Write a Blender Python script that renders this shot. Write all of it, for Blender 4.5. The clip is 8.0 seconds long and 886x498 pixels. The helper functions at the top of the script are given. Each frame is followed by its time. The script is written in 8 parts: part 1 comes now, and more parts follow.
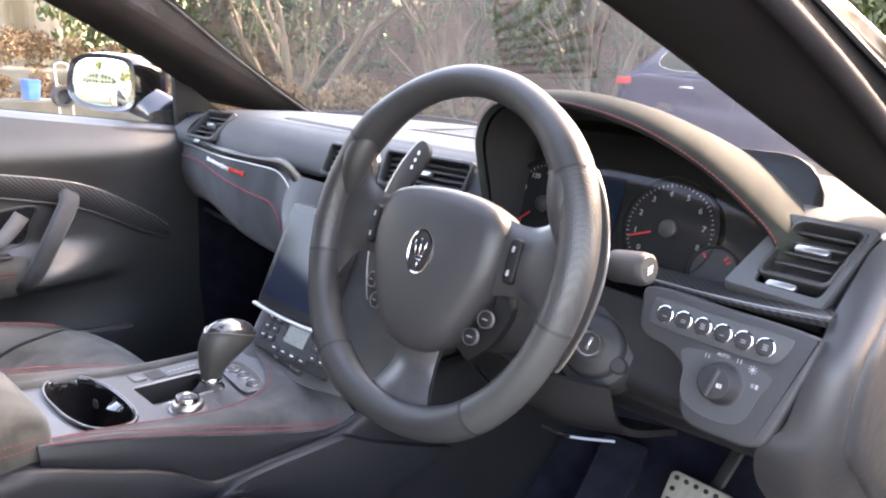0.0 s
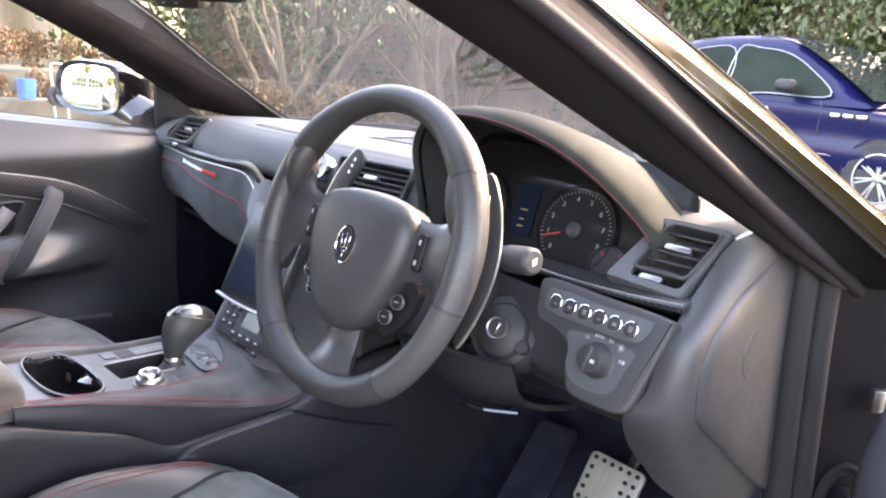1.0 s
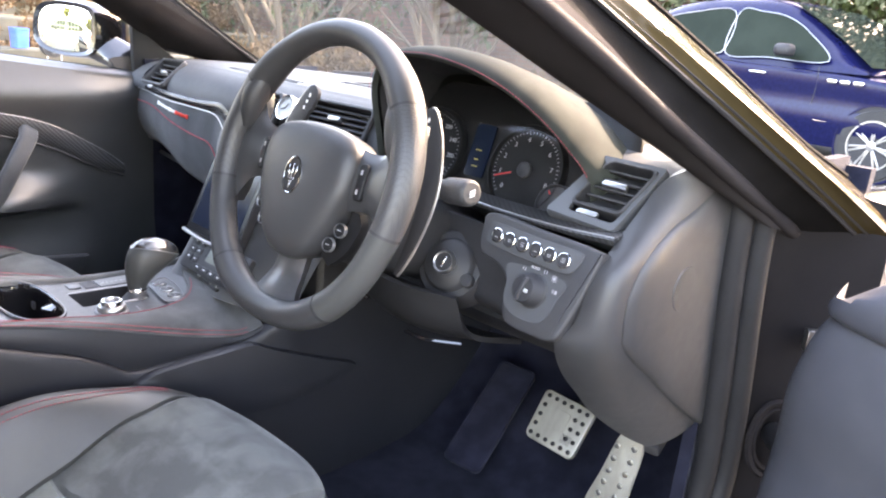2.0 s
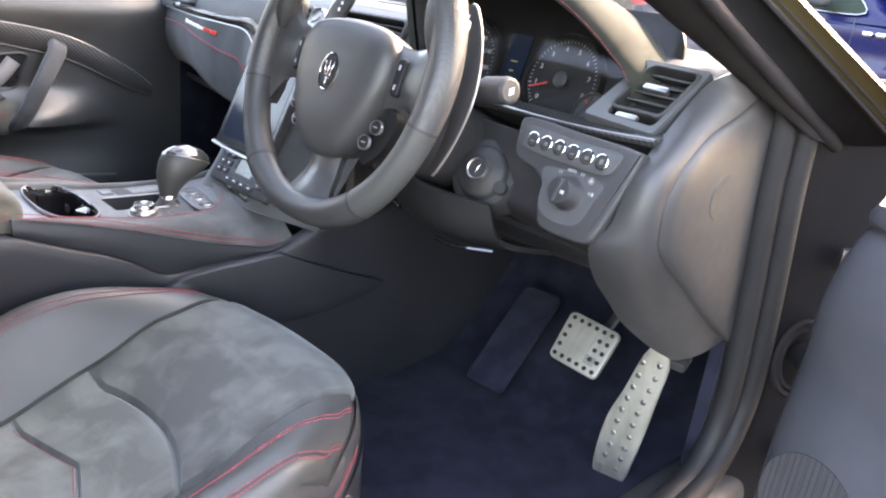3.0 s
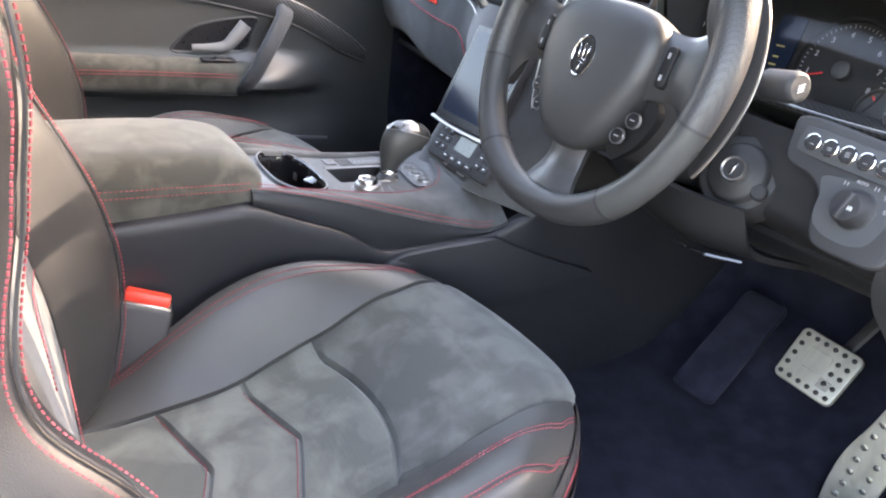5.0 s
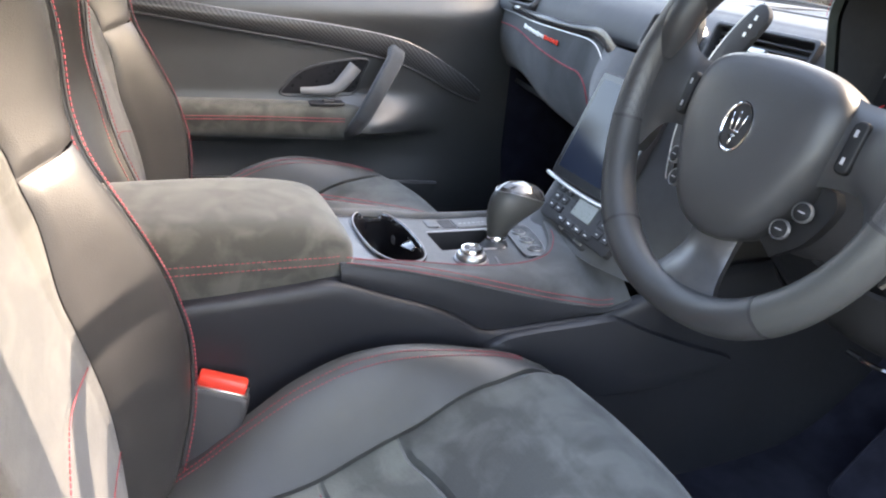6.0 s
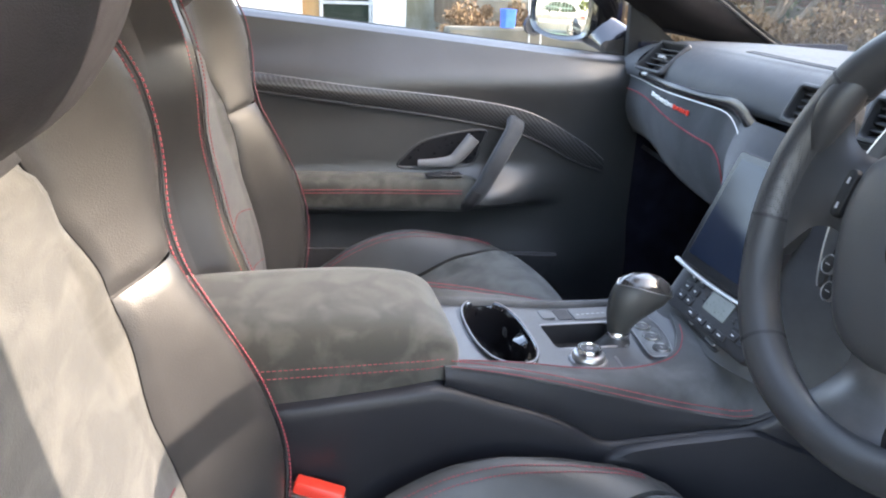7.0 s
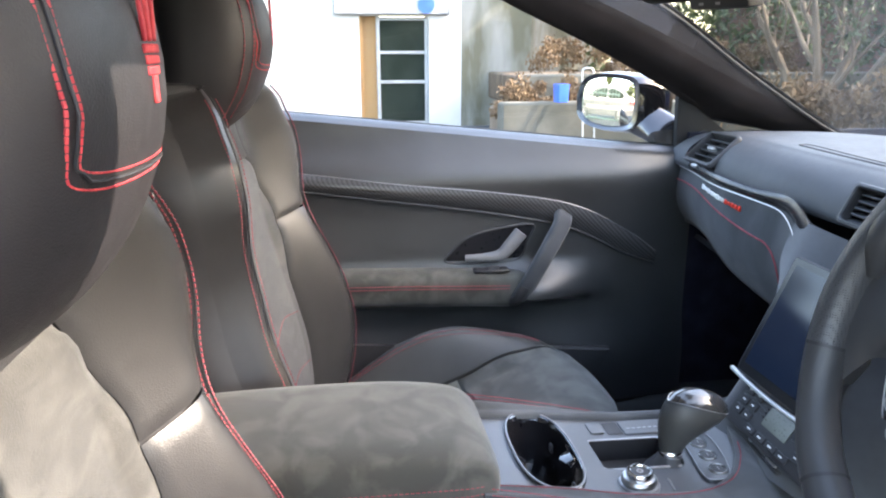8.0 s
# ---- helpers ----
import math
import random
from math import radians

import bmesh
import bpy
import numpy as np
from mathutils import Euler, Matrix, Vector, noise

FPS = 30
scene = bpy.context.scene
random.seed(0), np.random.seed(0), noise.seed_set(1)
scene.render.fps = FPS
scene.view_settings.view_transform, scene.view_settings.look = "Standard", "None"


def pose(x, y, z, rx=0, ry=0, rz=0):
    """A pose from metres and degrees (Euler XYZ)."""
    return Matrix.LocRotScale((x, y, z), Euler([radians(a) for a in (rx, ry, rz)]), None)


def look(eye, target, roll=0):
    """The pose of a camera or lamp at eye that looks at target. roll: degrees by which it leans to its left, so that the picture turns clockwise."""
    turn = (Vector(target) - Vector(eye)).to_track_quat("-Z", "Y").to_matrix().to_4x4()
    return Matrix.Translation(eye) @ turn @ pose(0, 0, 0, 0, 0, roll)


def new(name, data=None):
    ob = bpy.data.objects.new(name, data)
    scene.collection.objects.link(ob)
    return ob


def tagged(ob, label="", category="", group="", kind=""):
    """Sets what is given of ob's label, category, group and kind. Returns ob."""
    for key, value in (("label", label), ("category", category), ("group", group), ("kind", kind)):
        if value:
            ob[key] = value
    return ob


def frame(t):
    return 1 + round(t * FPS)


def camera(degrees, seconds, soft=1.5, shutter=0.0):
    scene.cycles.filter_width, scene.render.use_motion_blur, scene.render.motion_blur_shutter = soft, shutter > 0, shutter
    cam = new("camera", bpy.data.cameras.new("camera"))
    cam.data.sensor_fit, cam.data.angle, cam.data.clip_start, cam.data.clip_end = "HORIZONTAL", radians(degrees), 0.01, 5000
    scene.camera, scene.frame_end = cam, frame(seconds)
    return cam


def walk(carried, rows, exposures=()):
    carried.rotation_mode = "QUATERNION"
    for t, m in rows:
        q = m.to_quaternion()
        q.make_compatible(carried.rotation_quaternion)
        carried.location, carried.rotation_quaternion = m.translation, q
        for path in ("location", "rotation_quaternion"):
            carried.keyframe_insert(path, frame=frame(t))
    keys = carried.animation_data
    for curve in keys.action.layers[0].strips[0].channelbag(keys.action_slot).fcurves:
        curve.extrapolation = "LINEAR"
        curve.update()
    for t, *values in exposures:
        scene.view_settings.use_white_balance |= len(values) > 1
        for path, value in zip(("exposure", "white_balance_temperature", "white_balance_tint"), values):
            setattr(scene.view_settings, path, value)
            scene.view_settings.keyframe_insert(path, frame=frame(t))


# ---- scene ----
cam = camera(61.8, 8.0, soft=2.1)
PATH = [
    (0, (0.944, -0.561, 1.04), (-0.392, 0.847, 0.56), 3.3),
    (0.5, (1.034, -0.585, 1.055), (-0.308, 0.825, 0.596), 4.0),
    (1, (1.099, -0.592, 1.063), (-0.231, 0.827, 0.599), 4.4),
    (1.2, (1.119, -0.586, 1.061), (-0.207, 0.834, 0.586), 4.5),
    (2.3, (1.183, -0.568, 1.016), (-0.11, 0.838, 0.425), 6.1),
    (2.5, (1.182, -0.574, 0.996), (-0.105, 0.83, 0.387), 6.3),
    (3, (1.178, -0.592, 0.973), (-0.121, 0.767, 0.29), 6.9),
    (3.5, (1.172, -0.619, 0.958), (-0.158, 0.674, 0.212), 7.4),
    (4, (1.157, -0.634, 0.956), (-0.228, 0.573, 0.166), 7.5),
    (4.5, (1.122, -0.639, 0.967), (-0.33, 0.469, 0.153), 7.4),
    (4.7, (1.103, -0.636, 0.973), (-0.378, 0.431, 0.155), 7.2),
    (5.8, (0.952, -0.557, 0.992), (-0.696, 0.235, 0.181), 5.6),
    (6, (0.93, -0.542, 0.997), (-0.752, 0.189, 0.199), 5.0),
    (6.5, (0.878, -0.517, 1.012), (-0.879, 0.059, 0.248), 3.6),
    (7, (0.854, -0.501, 1.033), (-0.972, -0.083, 0.332), 2.0),
    (7.5, (0.836, -0.485, 1.062), (-1.041, -0.157, 0.454), 0.7),
    (8, (0.827, -0.473, 1.086), (-1.083, -0.202, 0.559), -0.1),
]
walk(cam, [(t, look(eye, target, roll)) for t, eye, target, roll in PATH], exposures=[(0.0, 4.73, 8800, 25), (1.2, 4.76, 8800, 24), (2.4, 4.96, 8900, 22), (4.0, 4.93, 8900, 20), (4.7, 4.88, 8850, 20), (6.0, 4.56, 8350, 17), (6.6, 4.42, 8050, 16), (8.0, 4.24, 7450, 15)])

# ---- world, sun, exposure ----
SUN_EL, SUN_AZ = 32.0, 10.0   # degrees; azimuth clockwise from the bonnet's direction (+y)
world = bpy.data.worlds.new("sky")
scene.world = world
world.use_nodes = True
_nt = world.node_tree
_sky = _nt.nodes.new("ShaderNodeTexSky")
_sky.sky_type, _sky.sun_disc = "NISHITA", False
_sky.sun_elevation, _sky.sun_rotation = radians(SUN_EL), radians(SUN_AZ)
_sky.dust_density, _sky.ozone_density = 2.0, 1.0
_nt.links.new(_sky.outputs["Color"], _nt.nodes["Background"].inputs["Color"])
_nt.nodes["Background"].inputs["Strength"].default_value = 0.15
_sun = bpy.data.lights.new("sun", "SUN")
_sun.energy, _sun.angle, _sun.color = 1.15, radians(0.6), (1.0, 0.96, 0.91)
sun = new("sun", _sun)
_d = Vector((math.sin(radians(SUN_AZ)) * math.cos(radians(SUN_EL)), math.cos(radians(SUN_AZ)) * math.cos(radians(SUN_EL)), math.sin(radians(SUN_EL))))
sun.matrix_world = look(_d * 20, (0, 0, 0))

# ---- tools ----
def V(*a):
    return Vector(a)


def cat(pts, n=6, closed=False):
    """A smooth curve through the points, n steps between two of them."""
    p = [Vector(q) for q in pts]
    m = len(p)
    out = []
    for i in range(m if closed else m - 1):
        if closed:
            a, b, c, d = p[i - 1], p[i], p[(i + 1) % m], p[(i + 2) % m]
        else:
            b, c = p[i], p[i + 1]
            a = p[i - 1] if i else b * 2 - c
            d = p[i + 2] if i + 2 < m else c * 2 - b
        for k in range(n):
            t = k / n
            out.append(0.5 * (2 * b + (c - a) * t + (2 * a - 5 * b + 4 * c - d) * t * t + (3 * b - a - 3 * c + d) * t ** 3))
    if not closed:
        out.append(p[-1].copy())
    return out


def even(path, step, closed=False):
    """Points at even steps along a polyline."""
    pts = list(path) + ([path[0]] if closed else [])
    out, carry = [pts[0].copy()], 0.0
    for a, b in zip(pts, pts[1:]):
        d = (b - a).length
        s = step - carry
        while s <= d and d > 1e-9:
            out.append(a.lerp(b, s / d))
            s += step
        carry = (carry + d) % step if d else carry
    return out


def skin(bm, rows, wrap=False, ends=False, cap=False):
    """Quads over rows of points; wrap closes each row, ends joins the last row to the first, cap fills first and last row."""
    g = [[bm.verts.new(p) for p in r] for r in rows]
    m = len(g[0])
    pairs = list(zip(g, g[1:])) + ([(g[-1], g[0])] if ends else [])
    for a, b in pairs:
        for i in range(m if wrap else m - 1):
            j = (i + 1) % m
            try:
                bm.faces.new((a[i], a[j], b[j], b[i]))
            except ValueError:
                pass
    if cap:
        for r in (g[0], g[-1]):
            try:
                bm.faces.new(r)
            except ValueError:
                pass
    return g


def sheet(ctrl, nu=6, nv=6, thick=0.0, away=None):
    """A smooth sheet through a grid of points; thick gives it a back, on the side away from the point given."""
    rows = [cat(r, nu) for r in ctrl]
    cols = [cat([r[i] for r in rows], nv) for i in range(len(rows[0]))]
    grid = [[c[j] for c in cols] for j in range(len(cols[0]))]
    return slab(grid, thick, away)


def slab(grid, thick=0.0, away=None):
    bm = bmesh.new()
    skin(bm, grid)
    if thick:
        bm.normal_update()
        f = list(bm.faces)[len(bm.faces) // 2]
        c = f.calc_center_median()
        sgn = 1.0
        if away is not None and f.normal.dot(Vector(away) - c) < 0:
            bmesh.ops.reverse_faces(bm, faces=list(bm.faces))
        bmesh.ops.solidify(bm, geom=list(bm.faces), thickness=thick * sgn)
    return bm


def tube(path, r, seg=10, closed=False, flat=1.0, up=None, cap=True, bm=None):
    """A round (or flattened) bar along a path; r may be a number or a list."""
    bm = bm or bmesh.new()
    p = [Vector(q) for q in path]
    m = len(p)
    rs = list(r) if hasattr(r, "__len__") else [r] * m
    rows, ref = [], Vector(up) if up is not None else None
    for i in range(m):
        a = p[i - 1] if (i or closed) else p[i]
        b = p[(i + 1) % m] if (i < m - 1 or closed) else p[i]
        t = (b - a).normalized()
        if ref is None:
            ref = Vector((0, 0, 1)) if abs(t.z) < 0.9 else Vector((1, 0, 0))
        s = t.cross(ref).normalized()
        n = s.cross(t).normalized()
        if up is None:
            ref = n
        rows.append([p[i] + (s * math.cos(2 * math.pi * k / seg) + n * flat * math.sin(2 * math.pi * k / seg)) * rs[i] for k in range(seg)])
    skin(bm, rows, wrap=True, ends=closed, cap=cap and not closed)
    return bm


def box(sx, sy, sz, bevel=0.0, seg=2, m=None):
    bm = bmesh.new()
    bmesh.ops.create_cube(bm, size=1)
    bmesh.ops.transform(bm, matrix=Matrix.Diagonal((sx, sy, sz, 1)), verts=bm.verts)
    if bevel:
        bmesh.ops.bevel(bm, geom=list(bm.edges), offset=bevel, segments=seg, affect="EDGES", profile=0.5)
    if m is not None:
        bmesh.ops.transform(bm, matrix=m, verts=bm.verts)
    return bm


def prism(outline, depth, bevel=0.0, seg=2, m=None):
    """An outline in x, y carried from z = 0 to z = depth, with the upper edge rounded."""
    bm = bmesh.new()
    lo = [bm.verts.new((q[0], q[1], 0)) for q in outline]
    if bevel:
        c = Vector((sum(q[0] for q in outline) / len(outline), sum(q[1] for q in outline) / len(outline)))
        k = len(outline)
        rings = [lo]
        for s in range(seg + 1):
            a = math.pi / 2 * s / seg
            inset, z = bevel * (1 - math.cos(a)), depth - bevel + bevel * math.sin(a)
            ring = []
            for i in range(k):
                q = Vector(outline[i][:2])
                e0 = (q - Vector(outline[i - 1][:2])).normalized()
                e1 = (Vector(outline[(i + 1) % k][:2]) - q).normalized()
                n = Vector((-(e0 + e1).y, (e0 + e1).x))
                n = n.normalized() if n.length > 1e-6 else (c - q).normalized()
                if n.dot(c - q) < 0:
                    n = -n
                ring.append(bm.verts.new((*(q + n * inset), z)))
            rings.append(ring)
        for a, b in zip(rings, rings[1:]):
            for i in range(k):
                bm.faces.new((a[i], a[(i + 1) % k], b[(i + 1) % k], b[i]))
        bm.faces.new(rings[-1])
    else:
        hi = [bm.verts.new((q[0], q[1], depth)) for q in outline]
        for i in range(len(lo)):
            bm.faces.new((lo[i], lo[(i + 1) % len(lo)], hi[(i + 1) % len(lo)], hi[i]))
        bm.faces.new(hi)
    bm.faces.new(lo[::-1])
    if m is not None:
        bmesh.ops.transform(bm, matrix=m, verts=bm.verts)
    return bm


def lathe(profile, seg=24, m=None, bm=None):
    """A turned body round z from (radius, height) pairs."""
    bm = bm or bmesh.new()
    rows = [[Vector((r * math.cos(2 * math.pi * k / seg), r * math.sin(2 * math.pi * k / seg), z)) for k in range(seg)] for r, z in profile]
    if m is not None:
        rows = [[m @ p for p in r] for r in rows]
    skin(bm, rows, wrap=True, cap=True)
    return bm


def roundrect(w, h, r, n=5):
    pts = []
    for cx, cy, a0 in ((w / 2 - r, h / 2 - r, 0), (-w / 2 + r, h / 2 - r, 90), (-w / 2 + r, -h / 2 + r, 180), (w / 2 - r, -h / 2 + r, 270)):
        for k in range(n + 1):
            a = radians(a0 + 90 * k / n)
            pts.append((cx + r * math.cos(a), cy + r * math.sin(a)))
    return pts


def ring(outline, width, depth, m, taper=0.0):
    """A rounded frame round an outline."""
    bm = bmesh.new()
    h = max(q[1] for q in outline) * 2
    rows = []
    for dw, z in ((0, 0), (0, depth * 0.8), (width * 0.25, depth), (width * 0.8, depth * 0.9), (width, depth * 0.6), (width, 0)):
        r = []
        for x, y in outline:
            r.append(m @ V((x + math.copysign(dw, x)) * (1 + taper * y / h), y + math.copysign(dw, y), z))
        rows.append(r)
    skin(bm, rows, wrap=True)
    return bm


def join(bms):
    """Several bmeshes as one."""
    out = bmesh.new()
    for b in bms:
        me = bpy.data.meshes.new("tmp")
        b.to_mesh(me)
        b.free()
        out.from_mesh(me)
        bpy.data.meshes.remove(me)
    return out


def basis(origin, xaxis, yaxis):
    """A pose whose x and y axes point as given; z is their cross product."""
    x = Vector(xaxis).normalized()
    z = x.cross(Vector(yaxis)).normalized()
    y = z.cross(x)
    m = Matrix((x, y, z)).transposed().to_4x4()
    m.translation = origin
    return m


def whole(ob):
    m = ob.matrix_basis.copy()
    while ob.parent:
        ob = ob.parent
        m = ob.matrix_basis @ m
    return m


def mesh_of(name, bm, material, sharp=38):
    bmesh.ops.remove_doubles(bm, verts=bm.verts, dist=1e-6)
    bmesh.ops.recalc_face_normals(bm, faces=bm.faces)
    me = bpy.data.meshes.new(name)
    bm.to_mesh(me)
    bm.free()
    me.polygons.foreach_set("use_smooth", [True] * len(me.polygons))
    me.set_sharp_from_angle(angle=radians(sharp))
    me.materials.append(material)
    return me


def thing(name, at, label, category, group="", kind=""):
    ob = new(name)
    ob.empty_display_size = 0.05
    ob.matrix_basis = Matrix.Translation(at)
    return tagged(ob, label, category, group, kind)


def part(name, bm, material, parent, label="", sharp=38):
    """A mesh, given in world coordinates, under a thing or a part."""
    bmesh.ops.transform(bm, matrix=whole(parent).inverted(), verts=bm.verts)
    ob = new(name, mesh_of(name, bm, material, sharp))
    ob.parent = parent
    return tagged(ob, label)


def solo(name, bm, material, label, category, group="", kind="", sharp=38):
    """A thing or piece of the setting that is one mesh, in world coordinates."""
    lo = [min(v.co[k] for v in bm.verts) for k in range(3)]
    hi = [max(v.co[k] for v in bm.verts) for k in range(3)]
    c = Vector(((lo[0] + hi[0]) / 2, (lo[1] + hi[1]) / 2, lo[2]))
    bmesh.ops.translate(bm, verts=bm.verts, vec=-c)
    ob = new(name, mesh_of(name, bm, material, sharp))
    ob.matrix_basis = Matrix.Translation(c)
    return tagged(ob, label, category, group, kind)


def stitches(path, dash=0.0042, gap=0.0022, r=0.00055, off=(0, 0, 0), bm=None):
    """A seam's row of thread dashes along a path."""
    bm = bm or bmesh.new()
    pts = even([Vector(p) + Vector(off) for p in path], dash + gap)
    for a, b in zip(pts, pts[1:]):
        d = b - a
        if d.length < 1e-6:
            continue
        tube([a, a + d * (dash / (dash + gap))], r, seg=4, bm=bm)
    return bm


def text_mesh(body, size, m, depth=0.0004, shear=0.0):
    cu = bpy.data.curves.new("lettering", "FONT")
    cu.body, cu.size, cu.extrude, cu.align_x, cu.align_y, cu.shear, cu.resolution_u = body, size, depth, "CENTER", "CENTER", shear, 3
    ob = bpy.data.objects.new("lettering", cu)
    scene.collection.objects.link(ob)
    me = bpy.data.meshes.new_from_object(ob.evaluated_get(bpy.context.evaluated_depsgraph_get()))
    bm = bmesh.new()
    bm.from_mesh(me)
    bpy.data.objects.remove(ob)
    bpy.data.meshes.remove(me)
    bpy.data.curves.remove(cu)
    bmesh.ops.transform(bm, matrix=m, verts=bm.verts)
    return bm


def smooth(a, b, x):
    t = min(1, max(0, (x - a) / (b - a)))
    return t * t * (3 - 2 * t)


# ---- materials ----
def mat(name, base, rough=0.5, metal=0.0, base2=None, var=6.0, bump=0.0, bscale=400.0, coat=0.0, sheen=0.0, spec=0.5, stretch=(1, 1, 1), fine="noise", rvar=0.1, smudge=0.0):
    """A surface with colour that varies at a large and a small scale, and a fine relief."""
    m = bpy.data.materials.new(name)
    m.use_nodes = True
    nt = m.node_tree
    N, L = nt.nodes, nt.links
    b = N["Principled BSDF"]
    tc = N.new("ShaderNodeTexCoord")
    mp = N.new("ShaderNodeMapping")
    mp.inputs["Scale"].default_value = stretch
    L.new(tc.outputs["Object"], mp.inputs["Vector"])
    big, small = N.new("ShaderNodeTexNoise"), N.new("ShaderNodeTexNoise")
    big.inputs["Scale"].default_value, big.inputs["Detail"].default_value = var, 4
    small.inputs["Scale"].default_value, small.inputs["Detail"].default_value = var * 14, 3
    big.inputs["Distortion"].default_value = smudge
    for t in (big, small):
        L.new(mp.outputs["Vector"], t.inputs["Vector"])
    mix = N.new("ShaderNodeMix")
    mix.data_type = "RGBA"
    base2 = base2 or tuple(min(1, c * 1.25 + 0.002) for c in base)
    mix.inputs[6].default_value, mix.inputs[7].default_value = (*base, 1), (*base2, 1)
    add = N.new("ShaderNodeMath")
    add.operation = "MULTIPLY_ADD"
    add.inputs[1].default_value = 0.35
    L.new(small.outputs["Fac"], add.inputs[0])
    sub = N.new("ShaderNodeMapRange")
    sub.inputs["From Min"].default_value, sub.inputs["From Max"].default_value = (0.42, 0.64) if smudge else (0.36, 0.66)
    sub.inputs["To Min"].default_value, sub.inputs["To Max"].default_value = -0.175, 0.825
    L.new(big.outputs["Fac"], sub.inputs["Value"])
    L.new(sub.outputs["Result"], add.inputs[2])
    add.use_clamp = True
    L.new(add.outputs[0], mix.inputs[0])
    L.new(mix.outputs[2], b.inputs["Base Color"])
    rr = N.new("ShaderNodeMapRange")
    rr.inputs["To Min"].default_value, rr.inputs["To Max"].default_value = max(0, rough - rvar), min(1, rough + rvar)
    L.new(small.outputs["Fac"], rr.inputs["Value"])
    L.new(rr.outputs["Result"], b.inputs["Roughness"])
    b.inputs["Metallic"].default_value = metal
    b.inputs["Coat Weight"].default_value = coat
    b.inputs["Coat Roughness"].default_value = 0.06
    b.inputs["Sheen Weight"].default_value = sheen
    b.inputs["Sheen Roughness"].default_value = 0.45
    b.inputs["Specular IOR Level"].default_value = spec
    if bump:
        if fine == "noise":
            f = N.new("ShaderNodeTexNoise")
            f.inputs["Detail"].default_value = 3
            out = f.outputs["Fac"]
        else:
            f = N.new("ShaderNodeTexVoronoi")
            out = f.outputs["Distance"]
        f.inputs["Scale"].default_value = bscale
        L.new(mp.outputs["Vector"], f.inputs["Vector"])
        bp = N.new("ShaderNodeBump")
        bp.inputs["Strength"].default_value, bp.inputs["Distance"].default_value = bump, 0.001
        L.new(out, bp.inputs["Height"])
        L.new(bp.outputs["Normal"], b.inputs["Normal"])
    return m


LEATHER = mat("black_leather", (0.030, 0.030, 0.0315), 0.42, base2=(0.045, 0.045, 0.047), var=5, spec=0.45, bump=0.16, bscale=1000, fine="voronoi")
LEATHER_SOFT = mat("soft_black_leather", (0.037, 0.038, 0.0365), 0.40, base2=(0.058, 0.059, 0.058), var=4, spec=0.40, bump=0.16, bscale=900, fine="voronoi")
SUEDE = mat("charcoal_suede", (0.036, 0.037, 0.032), 0.95, base2=(0.072, 0.071, 0.062), var=19, bump=0.3, bscale=900, sheen=0.25, rvar=0.04, smudge=0.7)
SUEDE_DARK = mat("dark_suede", (0.034, 0.037, 0.041), 0.95, base2=(0.062, 0.066, 0.072), var=9, bump=0.3, bscale=900, sheen=0.25, rvar=0.04)
PLASTIC = mat("black_grained_plastic", (0.027, 0.027, 0.02925), 0.5, var=7, bump=0.3, bscale=1100, fine="voronoi")
PLASTIC_DARK = mat("matt_black_plastic", (0.016, 0.016, 0.018), 0.6, var=9, bump=0.15, bscale=900)
GLOSS = mat("gloss_black", (0.006, 0.006, 0.007), 0.08, var=6, coat=1.0, rvar=0.03)
RUBBER = mat("black_rubber_seal", (0.010, 0.010, 0.0115), 0.6, var=12, spec=0.3, bump=0.2, bscale=500)
CARPET = mat("dark_navy_carpet", (0.00833, 0.00952, 0.01785), 0.98, base2=(0.01666, 0.01785, 0.03094), var=20, bump=1.0, bscale=700, sheen=0.04, spec=0.15, rvar=0.02)
CHROME = mat("chrome", (0.72, 0.72, 0.73), 0.12, metal=1.0, base2=(0.8, 0.8, 0.8), var=30, rvar=0.05)
SATIN = mat("satin_metal", (0.45, 0.45, 0.45), 0.35, metal=1.0, base2=(0.52, 0.52, 0.5), var=60, bump=0.05, bscale=900)
ALU = mat("brushed_aluminium", (0.288, 0.2772, 0.2412), 0.46, metal=0.5, base2=(0.4032, 0.3888, 0.342), var=40, bump=0.12, bscale=700, stretch=(1, 0.3, 0.3))
THREAD = mat("red_thread", (0.21, 0.028, 0.040), 0.85, base2=(0.30, 0.058, 0.070), var=80, rvar=0.1)
METAL_DARK = mat("dark_satin_metal", (0.24, 0.24, 0.245), 0.36, metal=0.7, base2=(0.30, 0.30, 0.305), var=40)
DIM_PRINT = mat("dim_grey_print", (0.30, 0.29, 0.30), 0.6, var=50)
AMBER = mat("dim_amber_print", (0.34, 0.27, 0.08), 0.6, var=50)
RED = mat("red_plastic", (0.75, 0.05, 0.03), 0.35, var=20)
PRINT = mat("white_print", (0.7, 0.7, 0.68), 0.6, var=50)
PRINT_RED = mat("red_print", (0.6, 0.03, 0.03), 0.5, var=50)
HEADLINER = mat("dark_headliner_cloth", (0.0206, 0.0184, 0.0188), 0.95, var=8, bump=0.4, bscale=900, spec=0.04)


